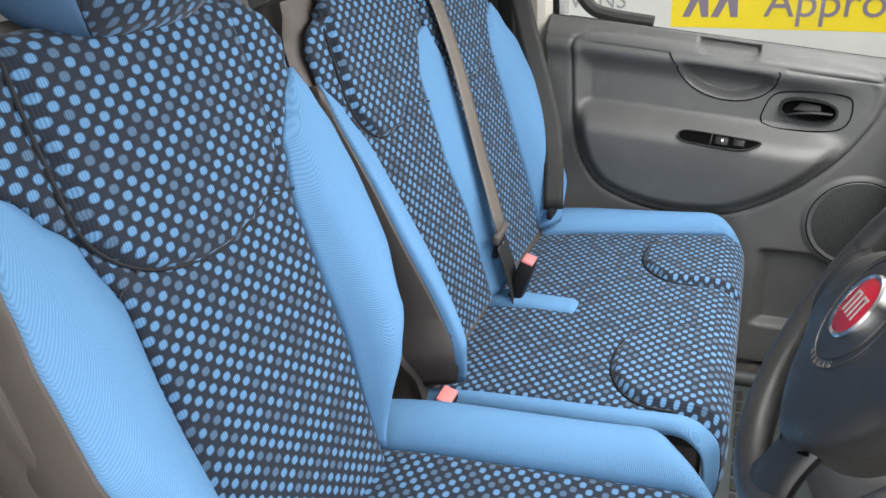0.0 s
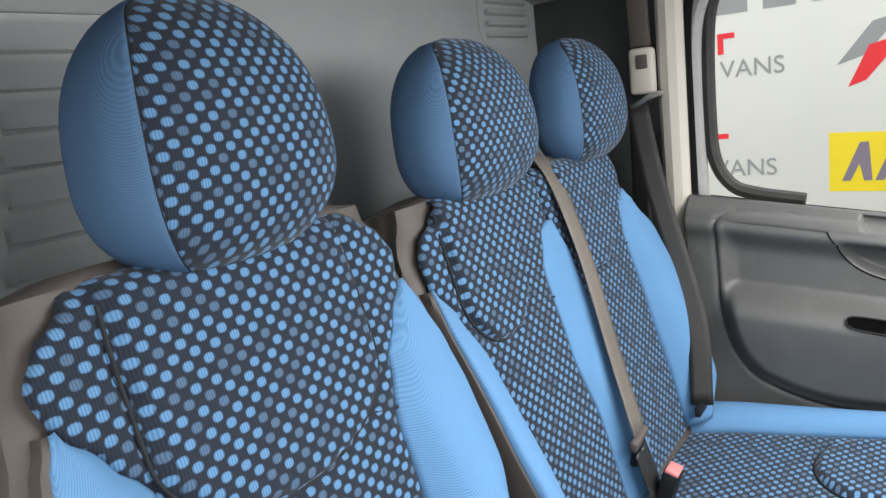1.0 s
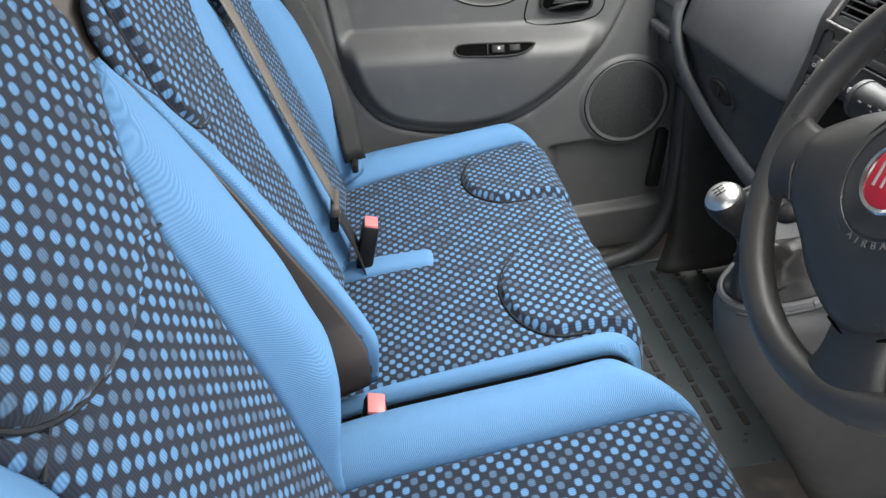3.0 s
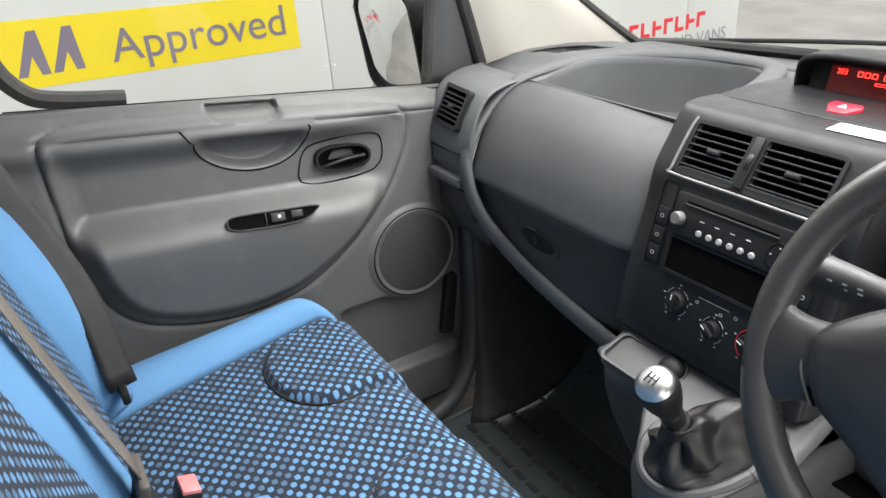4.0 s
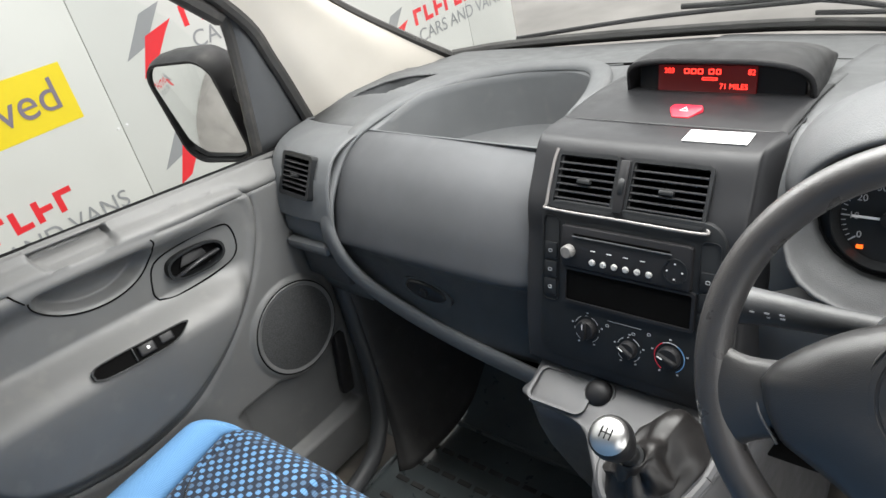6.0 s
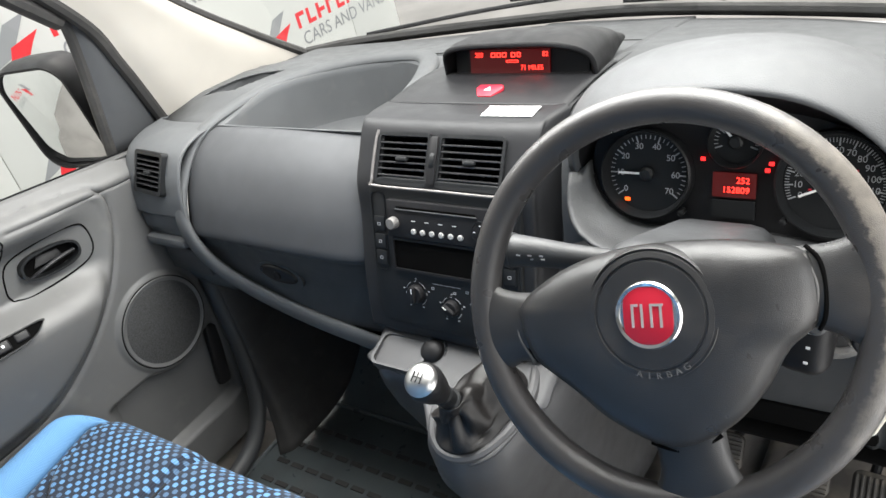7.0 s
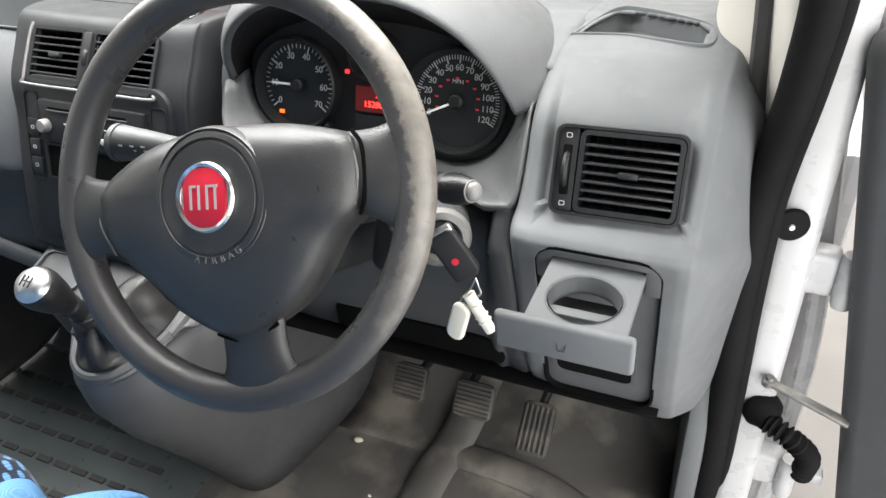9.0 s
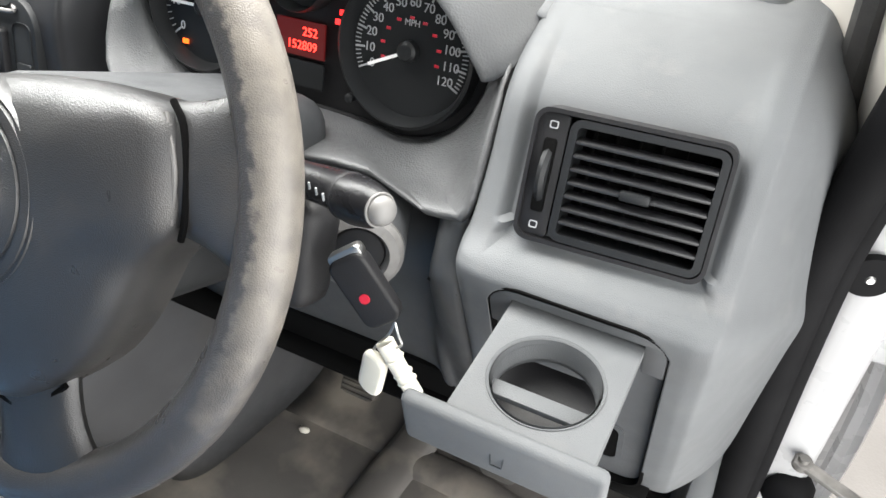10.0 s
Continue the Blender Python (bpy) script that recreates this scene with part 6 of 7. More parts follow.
KE = KM @ Vector((0.004, -0.031, 0))
part("wire", tube([KE, (0.572, 0.338, 1.228), (0.563, 0.337, 1.215), (0.558, 0.336, 1.205)], 0.0010, 6, 4), SATIN, key)
part("wire", tube([KE, (0.580, 0.338, 1.231), (0.582, 0.338, 1.222), (0.573, 0.337, 1.214)], 0.0010, 6, 4), SATIN, key)
part("tag", plate(rrect(0.021, 0.056, 0.0103, 8), 0.008, Matrix.Translation((0.5560, 0.332, 1.181)) @ pose(0, 0, 0, 4, 17, -10) @ pose(0, 0, 0, 90, 0, 0), 0.0034, 3), CARD, key, "rounded white plastic tag")
part("tag", tube([(0.569, 0.337, 1.220), (0.576, 0.336, 1.208), (0.582, 0.335, 1.199), (0.594, 0.334, 1.180)], (0.0068, 0.0062), 12, 3), CARD, key, "twisted yellowed white tag")
for f in (0.30, 0.58, 0.72):
    part("tag_ridge", torus(0.0065, 0.0011, facing(Vector((0.569, 0.337, 1.220)).lerp(Vector((0.594, 0.334, 1.180)), f), (0.025, -0.003, -0.04)), nr=20, nt=6), CARD, key)

# knee panels below the dash
KN = [(0.53, 1.275), (0.525, 1.24), (0.468, 1.212), (0.455, 1.16), (0.462, 1.08), (0.488, 0.985)]
KW = [(0.442, 1.275), (0.426, 1.24), (0.417, 1.212), (0.432, 1.15), (0.452, 1.08), (0.484, 0.985)]
profile_sheet("knee_panel", [(0.13, [(y + 0.02, z) for y, z in KN]), (0.25, KN), (0.45, KN), (0.53, KN), (0.552, [(y - 0.01, z) for y, z in KN]), (0.563, KW), (0.5885, [(y - 0.004, z) for y, z in KW]), (0.60, [(y + 0.03, z) for y, z in KW])], DASH_LOW, "dark grey knee panel with a hollow round the ignition lock", nu=40, nv=60)
part("panel_seam", tube([(0.560, 0.416, 1.212), (0.572, 0.413, 1.2115), (0.588, 0.411, 1.211)], 0.0011, 6, 4), GAPSHADE, dash)
# Near-black block painting the shade of the oddments slot.
part("knee_slot_shade", rbox((0.25, 0.02, 0.040), (0.435, 0.474, 1.022), bevel=0.006), GAPSHADE, dash, "near-black block for a shaded oddments slot")
# Near-black sheet put under the dash for the shade there.
part("under_dash_shade", sheet(surf([[(x, y, z + dz) for y, dz in ((0.452, 0.0), (0.60, -0.02), (0.8, 0.0))] for x, z in ((-0.80, 1.10), (-0.6, 1.115), (-0.5, 1.075), (-0.35, 1.03), (-0.16, 1.0), (0.2, 0.99), (0.6, 0.99), (0.76, 0.99))], 8, 24)), GAPSHADE, dash, solid=0.004, offset=0)

# ---- console, gear lever ----
con = thing("gear_console", (0.0, 0.3, FZ), "grey plastic console with oddments tray and gear lever base", "console")


def prow(z, tip, xl, xr, yl, yr):
    """Plan outline of the console at one height, from its passenger side round the rear end to the driver's side."""
    return cr([(xl, 0.75, z), (xl, yl + 0.08, z), (xl + 0.015, yl, z), (-0.055, yl - 0.004, z), (-0.022, min(yl - 0.016, tip + 0.09), z), (0.012, tip + 0.03, z), (0.068, tip, z), (0.125, tip + 0.03, z), (xr - 0.015, yr, z), (xr, yr + 0.1, z), (xr + 0.005, 0.85, z)], 64)


levels = [prow(1.055, 0.30, -0.150, 0.165, 0.352, 0.40), prow(1.03, 0.243, -0.150, 0.168, 0.35, 0.36), prow(1.005, 0.232, -0.148, 0.168, 0.352, 0.35), prow(0.96, 0.236, -0.140, 0.165, 0.36, 0.36), prow(0.88, 0.27, -0.12, 0.16, 0.385, 0.40), prow(0.76, 0.335, -0.08, 0.16, 0.43, 0.46), prow(0.66, 0.385, -0.06, 0.165, 0.46, 0.53), prow(FZ, 0.42, -0.05, 0.175, 0.48, 0.60)]
part("body", sheet(levels), CONS, con, solid=0.004, offset=0)
tops = [[(x, y, z - 0.006 * (x / 0.17) ** 4) for x in (-0.150, -0.10, -0.05, 0.02, 0.09, 0.168)] for y, z in ((0.47, 1.115), (0.41, 1.085), (0.375, 1.07), (0.35, 1.06))]
tops += [[(lerp(a, b, f), y, z) for f in (0, 0.2, 0.4, 0.6, 0.8, 1)] for y, z, a, b in ((0.335, 1.054, -0.05, 0.15), (0.30, 1.043, -0.012, 0.142), (0.262, 1.031, 0.018, 0.125), (0.242, 1.022, 0.048, 0.10))]
part("top", sheet(surf(tops, 24, 36)), CONS, con, solid=0.004, offset=0)
part("oddments_tray", ring_plate(rrect(0.096, 0.062, 0.014), rrect(0.087, 0.053, 0.011), 0.02, facing((-0.095, 0.369, 1.0735), (0, -0.3, 1), (0, 1, 0))), CONS, con, "shallow oddments tray")
# Floor darker than the rim, painting shade so the tray looks inset.
part("tray_floor", rbox((0.090, 0.056, 0.003), m=facing((-0.095, 0.3715, 1.0605), (0, -0.3, 1), (0, 1, 0)), bevel=0), DASH_LOW, con)
SC = facing((-0.040, 0.383, 1.074), (0.0, -0.6, 0.8))
part("socket_ring", lathe([(0.0245, -0.012), (0.0245, 0.001), (0.0235, 0.0025), (0.0215, 0.002), (0.0205, -0.003)], SC, 32, cap=False), CONS, con)
cap = part("socket_cap", lathe([(0.0205, -0.008), (0.0202, 0.002), (0.0185, 0.008), (0.0135, 0.0125), (0.006, 0.0148), (0, 0.0152)], SC, 32), BLACK, con, "round black power socket cap")
for k in range(3):
    part("mark", rbox((0.0016, 0.0034, 0.0006), m=SC @ pose(-0.010 + 0.0028 * k, -0.0115, 0.0095, 38, -32, 0), bevel=0), DIALINK, cap)
gl = thing("gear_lever", (0.09, 0.27, 1.03), "gear lever with chrome-topped knob and black leatherette gaiter", "gear lever")
KT, KB = Vector((0.078, 0.220, 1.196)), Vector((0.068, 0.305, 1.05))
ax = (KT - KB).normalized()
part("knob", lathe([(0.012, -0.065), (0.0165, -0.055), (0.022, -0.035), (0.0255, -0.015), (0.025, -0.004), (0.022, 0.0)], facing(KT, ax, (0, 1, 0)), 32), BLACK, gl, "black gear knob")
part("knob_cap", lathe([(0.0235, -0.008), (0.0225, 0.001), (0.018, 0.007), (0.009, 0.0105), (0, 0.0115)], facing(KT, ax, (0, 1, 0)), 32), KNOBTOP, gl, "chrome knob cap with shift pattern")
for k in range(3):
    part("shift_mark", rbox((0.0015, 0.014, 0.0006), m=facing(KT, ax, (0, 1, 0)) @ pose(-0.006 + 0.006 * k, 0, 0.0112), bevel=0), PANEL, gl)
part("shift_mark", rbox((0.0135, 0.0014, 0.0006), m=facing(KT, ax, (0, 1, 0)) @ pose(0, 0, 0.0114), bevel=0), PANEL, gl)
part("collar", lathe([(0.014, -0.11), (0.0165, -0.105), (0.0165, -0.09), (0.0135, -0.087), (0.0135, -0.07), (0.015, -0.066), (0.013, -0.06)], facing(KT, ax, (0, 1, 0)), 24), PANEL, gl)
grow = []
for i in range(25):
    f = i / 24
    row = []
    for j in range(48):
        a = 2 * math.pi * j / 48
        out = max(0.0, math.cos(a - 0.85)) ** 2
        w = 1 + 0.34 * out * f + 1.5 * (0.10 * math.sin(3 * a + 6 * f) + 0.09 * math.sin(5 * a - 8 * f + 1) + 0.04 * math.sin(11 * a + 7 * f)) * math.sin(math.pi * f)
        r = lerp(0.016, 1.0, f ** 1.6)
        rx, ry = lerp(0.017, 0.060, f ** 1.5) * w, lerp(0.017, 0.080, f ** 1.4) * w
        c = (KT - ax * 0.095).lerp(Vector((0.068, 0.322, 1.036)), f)
        row.append(c + Vector((rx * math.cos(a), ry * math.sin(a), 0.012 * math.sin(9 * f + 2 * a) * math.sin(math.pi * f) + out * (0.022 * f + 0.03 * math.sin(math.pi * f)))))
    grow.append(row)
part("gaiter", sheet(grow, loop=True), GAITERM, gl, "creased black leatherette gaiter", angle=60, solid=0.002, offset=0)
part("gaiter_ring", tube([(0.068 + 0.062 * math.cos(a) * (1 + 0.34 * max(0.0, math.cos(a - 0.85)) ** 2), 0.325 + 0.082 * math.sin(a) * (1 + 0.34 * max(0.0, math.cos(a - 0.85)) ** 2), 1.045 + 0.018 * math.sin(a) + 0.014 * max(0.0, math.cos(a - 0.85)) ** 2) for a in (2 * math.pi * k / 24 for k in range(25))], 0.009, 10, 2), CONS, gl)

# ---- footwells ----
well = sheet(surf([[(x, 0.46, FZ + 0.002), (x, 0.62, FZ + 0.02), (x, 0.80, FZ + 0.16), (x, 0.95, FZ + 0.42)] for x in (-0.82, -0.45, -0.12)], 16, 8))
solo("footwell_passenger", well, MATGREY, "dark passenger footwell carpet", "floor", kind="structure", solid=0.004, offset=0)
well = sheet(surf([[(x, 0.60, FZ + 0.002), (x, 0.74, FZ + 0.03), (x, 0.90, FZ + 0.18), (x, 1.0, FZ + 0.42)] for x in (0.16, 0.45, 0.80)], 16, 8))
solo("footwell_driver", well, MATTING, "dusty black driver footwell covering", "floor", kind="structure", solid=0.004, offset=0)
side = [[(-0.735, 0.49, 1.12), (-0.71, 0.48, 0.95), (-0.685, 0.465, 0.78), (-0.655, 0.44, 0.66), (-0.62, 0.40, FZ + 0.01)], [(-0.72, 0.53, 1.12), (-0.695, 0.52, 0.95), (-0.67, 0.50, 0.78), (-0.635, 0.48, 0.67), (-0.59, 0.45, FZ + 0.015)], [(-0.715, 0.70, 1.12), (-0.69, 0.70, 0.95), (-0.665, 0.70, 0.80), (-0.63, 0.68, 0.70), (-0.59, 0.66, FZ + 0.04)], [(-0.71, 1.0, 1.12), (-0.69, 1.0, 1.0), (-0.67, 1.0, 0.95), (-0.63, 1.0, 0.90), (-0.60, 1.0, 0.85)]]
solo("footwell_side", sheet(surf(side, 20, 20)), RUBBER, "dark grey plastic footwell side panel", "panel", kind="structure", solid=0.004, offset=0)
solo("sill_trim", tube([(-0.745, 0.50, 1.10), (-0.722, 0.487, 0.95), (-0.70, 0.47, 0.80), (-0.68, 0.43, 0.68), (-0.665, 0.33, 0.615), (-0.66, 0.1, 0.60), (-0.66, -0.3, 0.60)], 0.02, 12, 8, 1.0), DASH_LOW, "dark plastic door sill edge trim", "trim", kind="structure")
solo("floor_ridge", tube([(0.38, 0.30, FZ + 0.006), (0.385, 0.55, FZ + 0.01), (0.40, 0.66, FZ + 0.02), (0.42, 0.80, FZ + 0.09)], 0.036, 14, 8, 0.42), MATTING, "raised ridge in the floor covering", "floor", kind="structure")
solo("floor_lip", tube([(0.39, 0.62, FZ + 0.008), (0.50, 0.615, FZ + 0.014), (0.60, 0.60, FZ + 0.012), (0.72, 0.55, FZ + 0.008)], 0.03, 14, 8, 0.42), MATTING, "raised lip in the floor covering", "floor", kind="structure")


def pedal(at, w, h, tilt, ribs, vertical, label, arm):
    p = thing("pedal", at, label, "pedal", group="foot pedals")
    m = facing(at, (0, -math.cos(radians(tilt)), math.sin(radians(tilt))))
    part("pad", plate(rrect(w, h, 0.012), 0.014, m, 0.003), DUSTRUB, p)
    for k in range(ribs):
        if vertical:
            part("rib", rbox((0.005, h * 0.86, 0.005), m=m @ pose(w * ((k + 0.5) / ribs - 0.5) * 0.95, 0, 0.001), bevel=0.0015, seg=1), DUSTRUB, p)
        else:
            part("rib", rbox((w * 0.9, 0.0035, 0.004), m=m @ pose(0, h * ((k + 0.5) / ribs - 0.5) * 0.95, 0.001), bevel=0.001, seg=1), DUSTRUB, p)
    part("arm", tube(arm, 0.008, 10, 5), BLACK, p)


pedal((0.335, 0.606, 0.765), 0.06, 0.062, 38, 8, False, "worn ribbed rubber clutch pedal", [(0.345, 0.62, 0.77), (0.37, 0.72, 0.80), (0.37, 0.78, 0.98)])
pedal((0.467, 0.575, 0.795), 0.066, 0.06, 38, 8, False, "worn ribbed rubber brake pedal", [(0.455, 0.60, 0.80), (0.46, 0.70, 0.83), (0.46, 0.78, 0.98)])
pedal((0.552, 0.645, 0.685), 0.058, 0.095, 48, 6, True, "black ribbed accelerator pedal", [(0.55, 0.67, 0.69), (0.57, 0.78, 0.78), (0.58, 0.82, 0.95)])
# loose rubber mat with raised bars in the passenger footwell
fm = thing("floor_mat", (-0.4, 0.3, FZ), "ribbed black rubber floor mat in the passenger footwell", "floor mat")
part("sheet", rbox((0.66, 0.62, 0.006), (-0.33, 0.28, FZ + 0.006), bevel=0.002), MATGREY, fm)
part("rim", tube([(-0.66, 0.0, FZ + 0.01), (-0.66, 0.585, FZ + 0.01), (-0.20, 0.585, FZ + 0.01)], 0.007, 8, 1), MATGREY, fm)
for i in range(12):
    for j in range(9):
        part("bar", rbox((0.034, 0.012, 0.004), (-0.60 + 0.045 * i, 0.06 + 0.055 * j, FZ + 0.0105), bevel=0.001, seg=1), RUBBER, fm)
for px, py, s in ((0.22, 0.586, 0.008), (0.463, 0.50, 0.004), (0.30, 0.48, 0.003)):
    b = bmesh.new()
    bmesh.ops.create_icosphere(b, subdivisions=2, radius=s)
    for v in b.verts:
        v.co = Vector((v.co.x * 1.2, v.co.y * 0.8, v.co.z * 0.5)) * (1 + 0.4 * noise.noise(v.co * 300)) + Vector((px, py, FZ + 0.01))
    solo("crumb", b, CARD, "dry leaf crumb lying on the floor covering", "crumb", group="crumbs")

# ---- passenger door ----
pd = thing("passenger_door", (-0.80, 0.05, 0.6), "grey plastic-lined passenger door with window, armrest and speaker", "door", kind="structure")
OUT = [(-0.285, 1.375), (-0.283, 1.30), (-0.275, 1.17), (-0.245, 1.08), (-0.185, 1.022), (-0.06, 0.985), (0.08, 0.99), (0.19, 1.04), (0.285, 1.12), (0.345, 1.205), (0.368, 1.27), (0.36, 1.312), (0.30, 1.335), (0.0, 1.378), (-0.2, 1.40), (-0.27, 1.395), (-0.285, 1.375)]
OC = np.array([(p.x, p.y) for p in cr([(a, b, 0) for a, b in OUT], 160)])


def outline_distance(y, z):
    """Signed distance to the inner panel's outline: positive inside."""
    a, b = OC[:-1], OC[1:]
    p = np.array((y, z))
    ab = b - a
    t = np.clip(((p - a) * ab).sum(1) / (ab * ab).sum(1), 0, 1)
    d = np.sqrt((((a + t[:, None] * ab) - p) ** 2).sum(1)).min()
    inside = ((a[:, 1] > p[1]) != (b[:, 1] > p[1])) & (p[0] < (b[:, 0] - a[:, 0]) * (p[1] - a[:, 1]) / (b[:, 1] - a[:, 1] + 1e-12) + a[:, 0])
    return d if inside.sum() % 2 else -d


def sill_z(y):
    return 1.432 - 0.126 * (y + 0.345)


def card_x(y, z):
    d = outline_distance(y, z)
    base = -0.752 + 0.012 * ss(0.62, 0.9, z) - 0.035 * ss(sill_z(y) - 0.03, sill_z(y) + 0.01, z) - 0.02 * ss(0.40, 0.52, y)
    if d < 0:
        x = base - 0.004 * math.exp(-(d / 0.006) ** 2)
    else:
        arm = 1.205 - 0.095 * (y + 0.26)
        w = ss(0.0, 0.045, d)
        # hollow above the armrest, bulge below it, with a rounded edge between
        prof = 0
        for o in (-0.012, -0.006, 0.0, 0.006, 0.012):
            q = z + o - arm
            prof += (0.050 * (1 - ss(-0.008, 0.036, q)) if q > -0.008 else 0.050 * (1 - 0.5 * ss(0.008, 0.2, -q))) / 5
        hol = -0.02 * ss(arm + 0.01, arm + 0.05, z) * (1 - ss(arm + 0.11, arm + 0.17, z))
        fade = ss(0.36, 0.2, y)
        x = base + w * (prof * (0.35 + 0.65 * fade) + hol * fade) - 0.007 * math.exp(-(d / 0.004) ** 2) + 0.004 * math.exp(-((d - 0.012) / 0.008) ** 2)
    sl = sill_z(y)
    x -= 0.003 * math.exp(-((z - sl + 0.036) / 0.0025) ** 2) * (1 - ss(-0.07, -0.06, y) * ss(0.18, 0.17, y))
    # rounded roll along the top, and the crescent grip hollowed under it
    x += 0.013 * math.exp(-((z - sl + 0.050) / 0.022) ** 2) * ss(0.34, 0.22, y)
    low = sl - 0.058 - z
    if low > -0.012:
        x -= 0.024 * ss(1.0, 0.55, ((y - 0.056) / 0.104) ** 2 + (max(low, 0) / 0.066) ** 2) * ss(-0.012, 0.004, low)
    # well of the release handle
    hx, hz = y - 0.228, z - 1.243 + 0.114 * (y - 0.228)
    x -= 0.03 * ss(1.05, 0.9, (abs(hx) / 0.056) ** 2.6 + (abs(hz) / 0.024) ** 2.6)
    # scoop in the sill over the grip
    x -= 0.020 * ss(1.15, 0.75, (abs(y - 0.055) / 0.064) ** 4 + (abs(z - sl + 0.010) / 0.019) ** 4)
    sp = math.hypot(y - 0.357, z - 1.0)
    x += 0.007 * (1 - ss(0.098, 0.112, sp)) * (1 if d < 0 else 0.3)
    # map pocket below
    pk = ss(0.16, 0.20, y) * ss(0.47, 0.455, y) * ss(0.92, 0.90, z) * ss(0.70, 0.72, z) * ss(0.105, 0.125, sp)
    return x - 0.03 * pk


rows = []
for i in range(261):
    f = i / 260
    row = []
    for j in range(261):
        y = -0.345 + 0.855 * j / 260
        z = lerp(0.60, sill_z(y) + 0.004, f)
        row.append((card_x(y, z), y, z))
    rows.append(row)
part("card", sheet(rows), TRIM, pd, "moulded grey door card", angle=50, solid=0.006, offset=0)
part("skin", rbox((0.03, 0.90, 0.70), (-0.905, 0.08, 0.94), bevel=0.01), WHITE, pd, "white painted outer skin")
part("front_edge", rbox((0.12, 0.02, 0.68), (-0.83, 0.53, 0.94), bevel=0.004), WHITE, pd)
part("sill_cap", sheet([[(x, y, sill_z(y) + dz) for y in (-0.345, 0, 0.3, 0.56)] for x, dz in ((-0.772, 0.002), (-0.790, 0.003), (-0.806, -0.004), (-0.815, -0.02))]), TRIM, pd, solid=0.004, offset=0)
part("window_seal", tube([(-0.814, y, sill_z(y) - 0.006) for y in (-0.31, 0.0, 0.3, 0.52)], 0.007, 8, 4, 1.2), SEAL, pd, "black rubber window seal")
part("frame_seal", tube([(-0.853, -0.12, sill_z(-0.12) + 0.004), (-0.853, -0.22, sill_z(-0.22) + 0.008), (-0.853, -0.27, sill_z(-0.27) + 0.022), (-0.851, -0.304, sill_z(-0.30) + 0.075), (-0.846, -0.312, 1.6), (-0.82, -0.302, 1.80), (-0.79, -0.27, 1.89)], 0.013, 8, 6, 1.2), RUBBER, pd, "black window frame seal")
part("window_frame", tube([(-0.846, -0.336, 1.40), (-0.842, -0.340, 1.6), (-0.815, -0.328, 1.80), (-0.785, -0.28, 1.90)], 0.018, 10, 6), WHITE, pd, "white painted window frame")
part("window_frame", tube([(-0.785, -0.29, 1.90), (-0.76, 0.0, 1.925), (-0.755, 0.10, 1.91), (-0.775, 0.30, 1.76), (-0.80, 0.48, 1.60)], 0.018, 10, 6), RUBBER, pd, "black window frame")
part("window_channel", tube([(-0.80, 0.485, 1.62), (-0.815, 0.497, 1.56), (-0.83, 0.49, 1.44), (-0.842, 0.478, 1.31)], 0.012, 10, 6), RUBBER, pd, "black window channel")
wg = part("window_glass", sheet([[(-0.862, -0.34, 1.40), (-0.862, 0.3, 1.32), (-0.862, 0.62, 1.28)], [(-0.835, -0.34, 1.65), (-0.835, 0.15, 1.65), (-0.82, 0.40, 1.62)], [(-0.79, -0.30, 1.89), (-0.785, 0.0, 1.89), (-0.78, 0.12, 1.88)]]), GLASS, pd, "clear side window", inward=True)
wg.visible_shadow = False
net = [[(-0.838, 0.475, 1.315), (-0.826, 0.49, 1.44), (-0.812, 0.495, 1.55), (-0.80, 0.49, 1.615)], [(-0.82, 0.53, 1.32), (-0.81, 0.525, 1.44), (-0.80, 0.515, 1.55), (-0.795, 0.50, 1.615)], [(-0.82, 0.60, 1.33), (-0.81, 0.57, 1.44), (-0.80, 0.535, 1.55), (-0.795, 0.51, 1.615)]]
part("mirror_corner", sheet(surf(net, 12, 8)), AIRBAGP, pd, "grey mirror corner trim", solid=0.006, offset=0)

SL = -6.5
SWM = facing((-0.691, 0.056, 1.182), (0.86, 0, 0.5)) @ pose(0, 0, 0, 0, 0, -7)
SWO = [(q.x, q.y) for q in cr([(-0.086, -0.009, 0), (-0.06, -0.016, 0), (0.045, -0.014, 0), (0.084, 0.006, 0), (0.082, 0.013, 0), (0.05, 0.014, 0), (-0.06, 0.013, 0), (-0.085, 0.006, 0), (-0.086, -0.009, 0)], 40)[:-1]]
sp = part("switch_plate", ring_plate(SWO, [(x * 0.965, y * 0.84) for x, y in SWO], 0.014, SWM @ pose(0, 0, 0.0038)), PANEL, pd, "black window switch surround")
# Near-black plate over the card, painting the switch well's shade.
part("well", plate([(x * 0.97, y * 0.86) for x, y in SWO], 0.010, SWM @ pose(0, 0, 0.0012)), GAPSHADE, sp)
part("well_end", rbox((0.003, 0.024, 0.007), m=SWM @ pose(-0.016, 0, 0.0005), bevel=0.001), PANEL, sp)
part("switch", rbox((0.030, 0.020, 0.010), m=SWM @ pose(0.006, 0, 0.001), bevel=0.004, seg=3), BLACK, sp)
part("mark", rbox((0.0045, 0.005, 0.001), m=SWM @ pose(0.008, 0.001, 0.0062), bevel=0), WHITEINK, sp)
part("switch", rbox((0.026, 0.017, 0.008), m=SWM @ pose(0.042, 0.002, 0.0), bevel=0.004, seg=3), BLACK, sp)
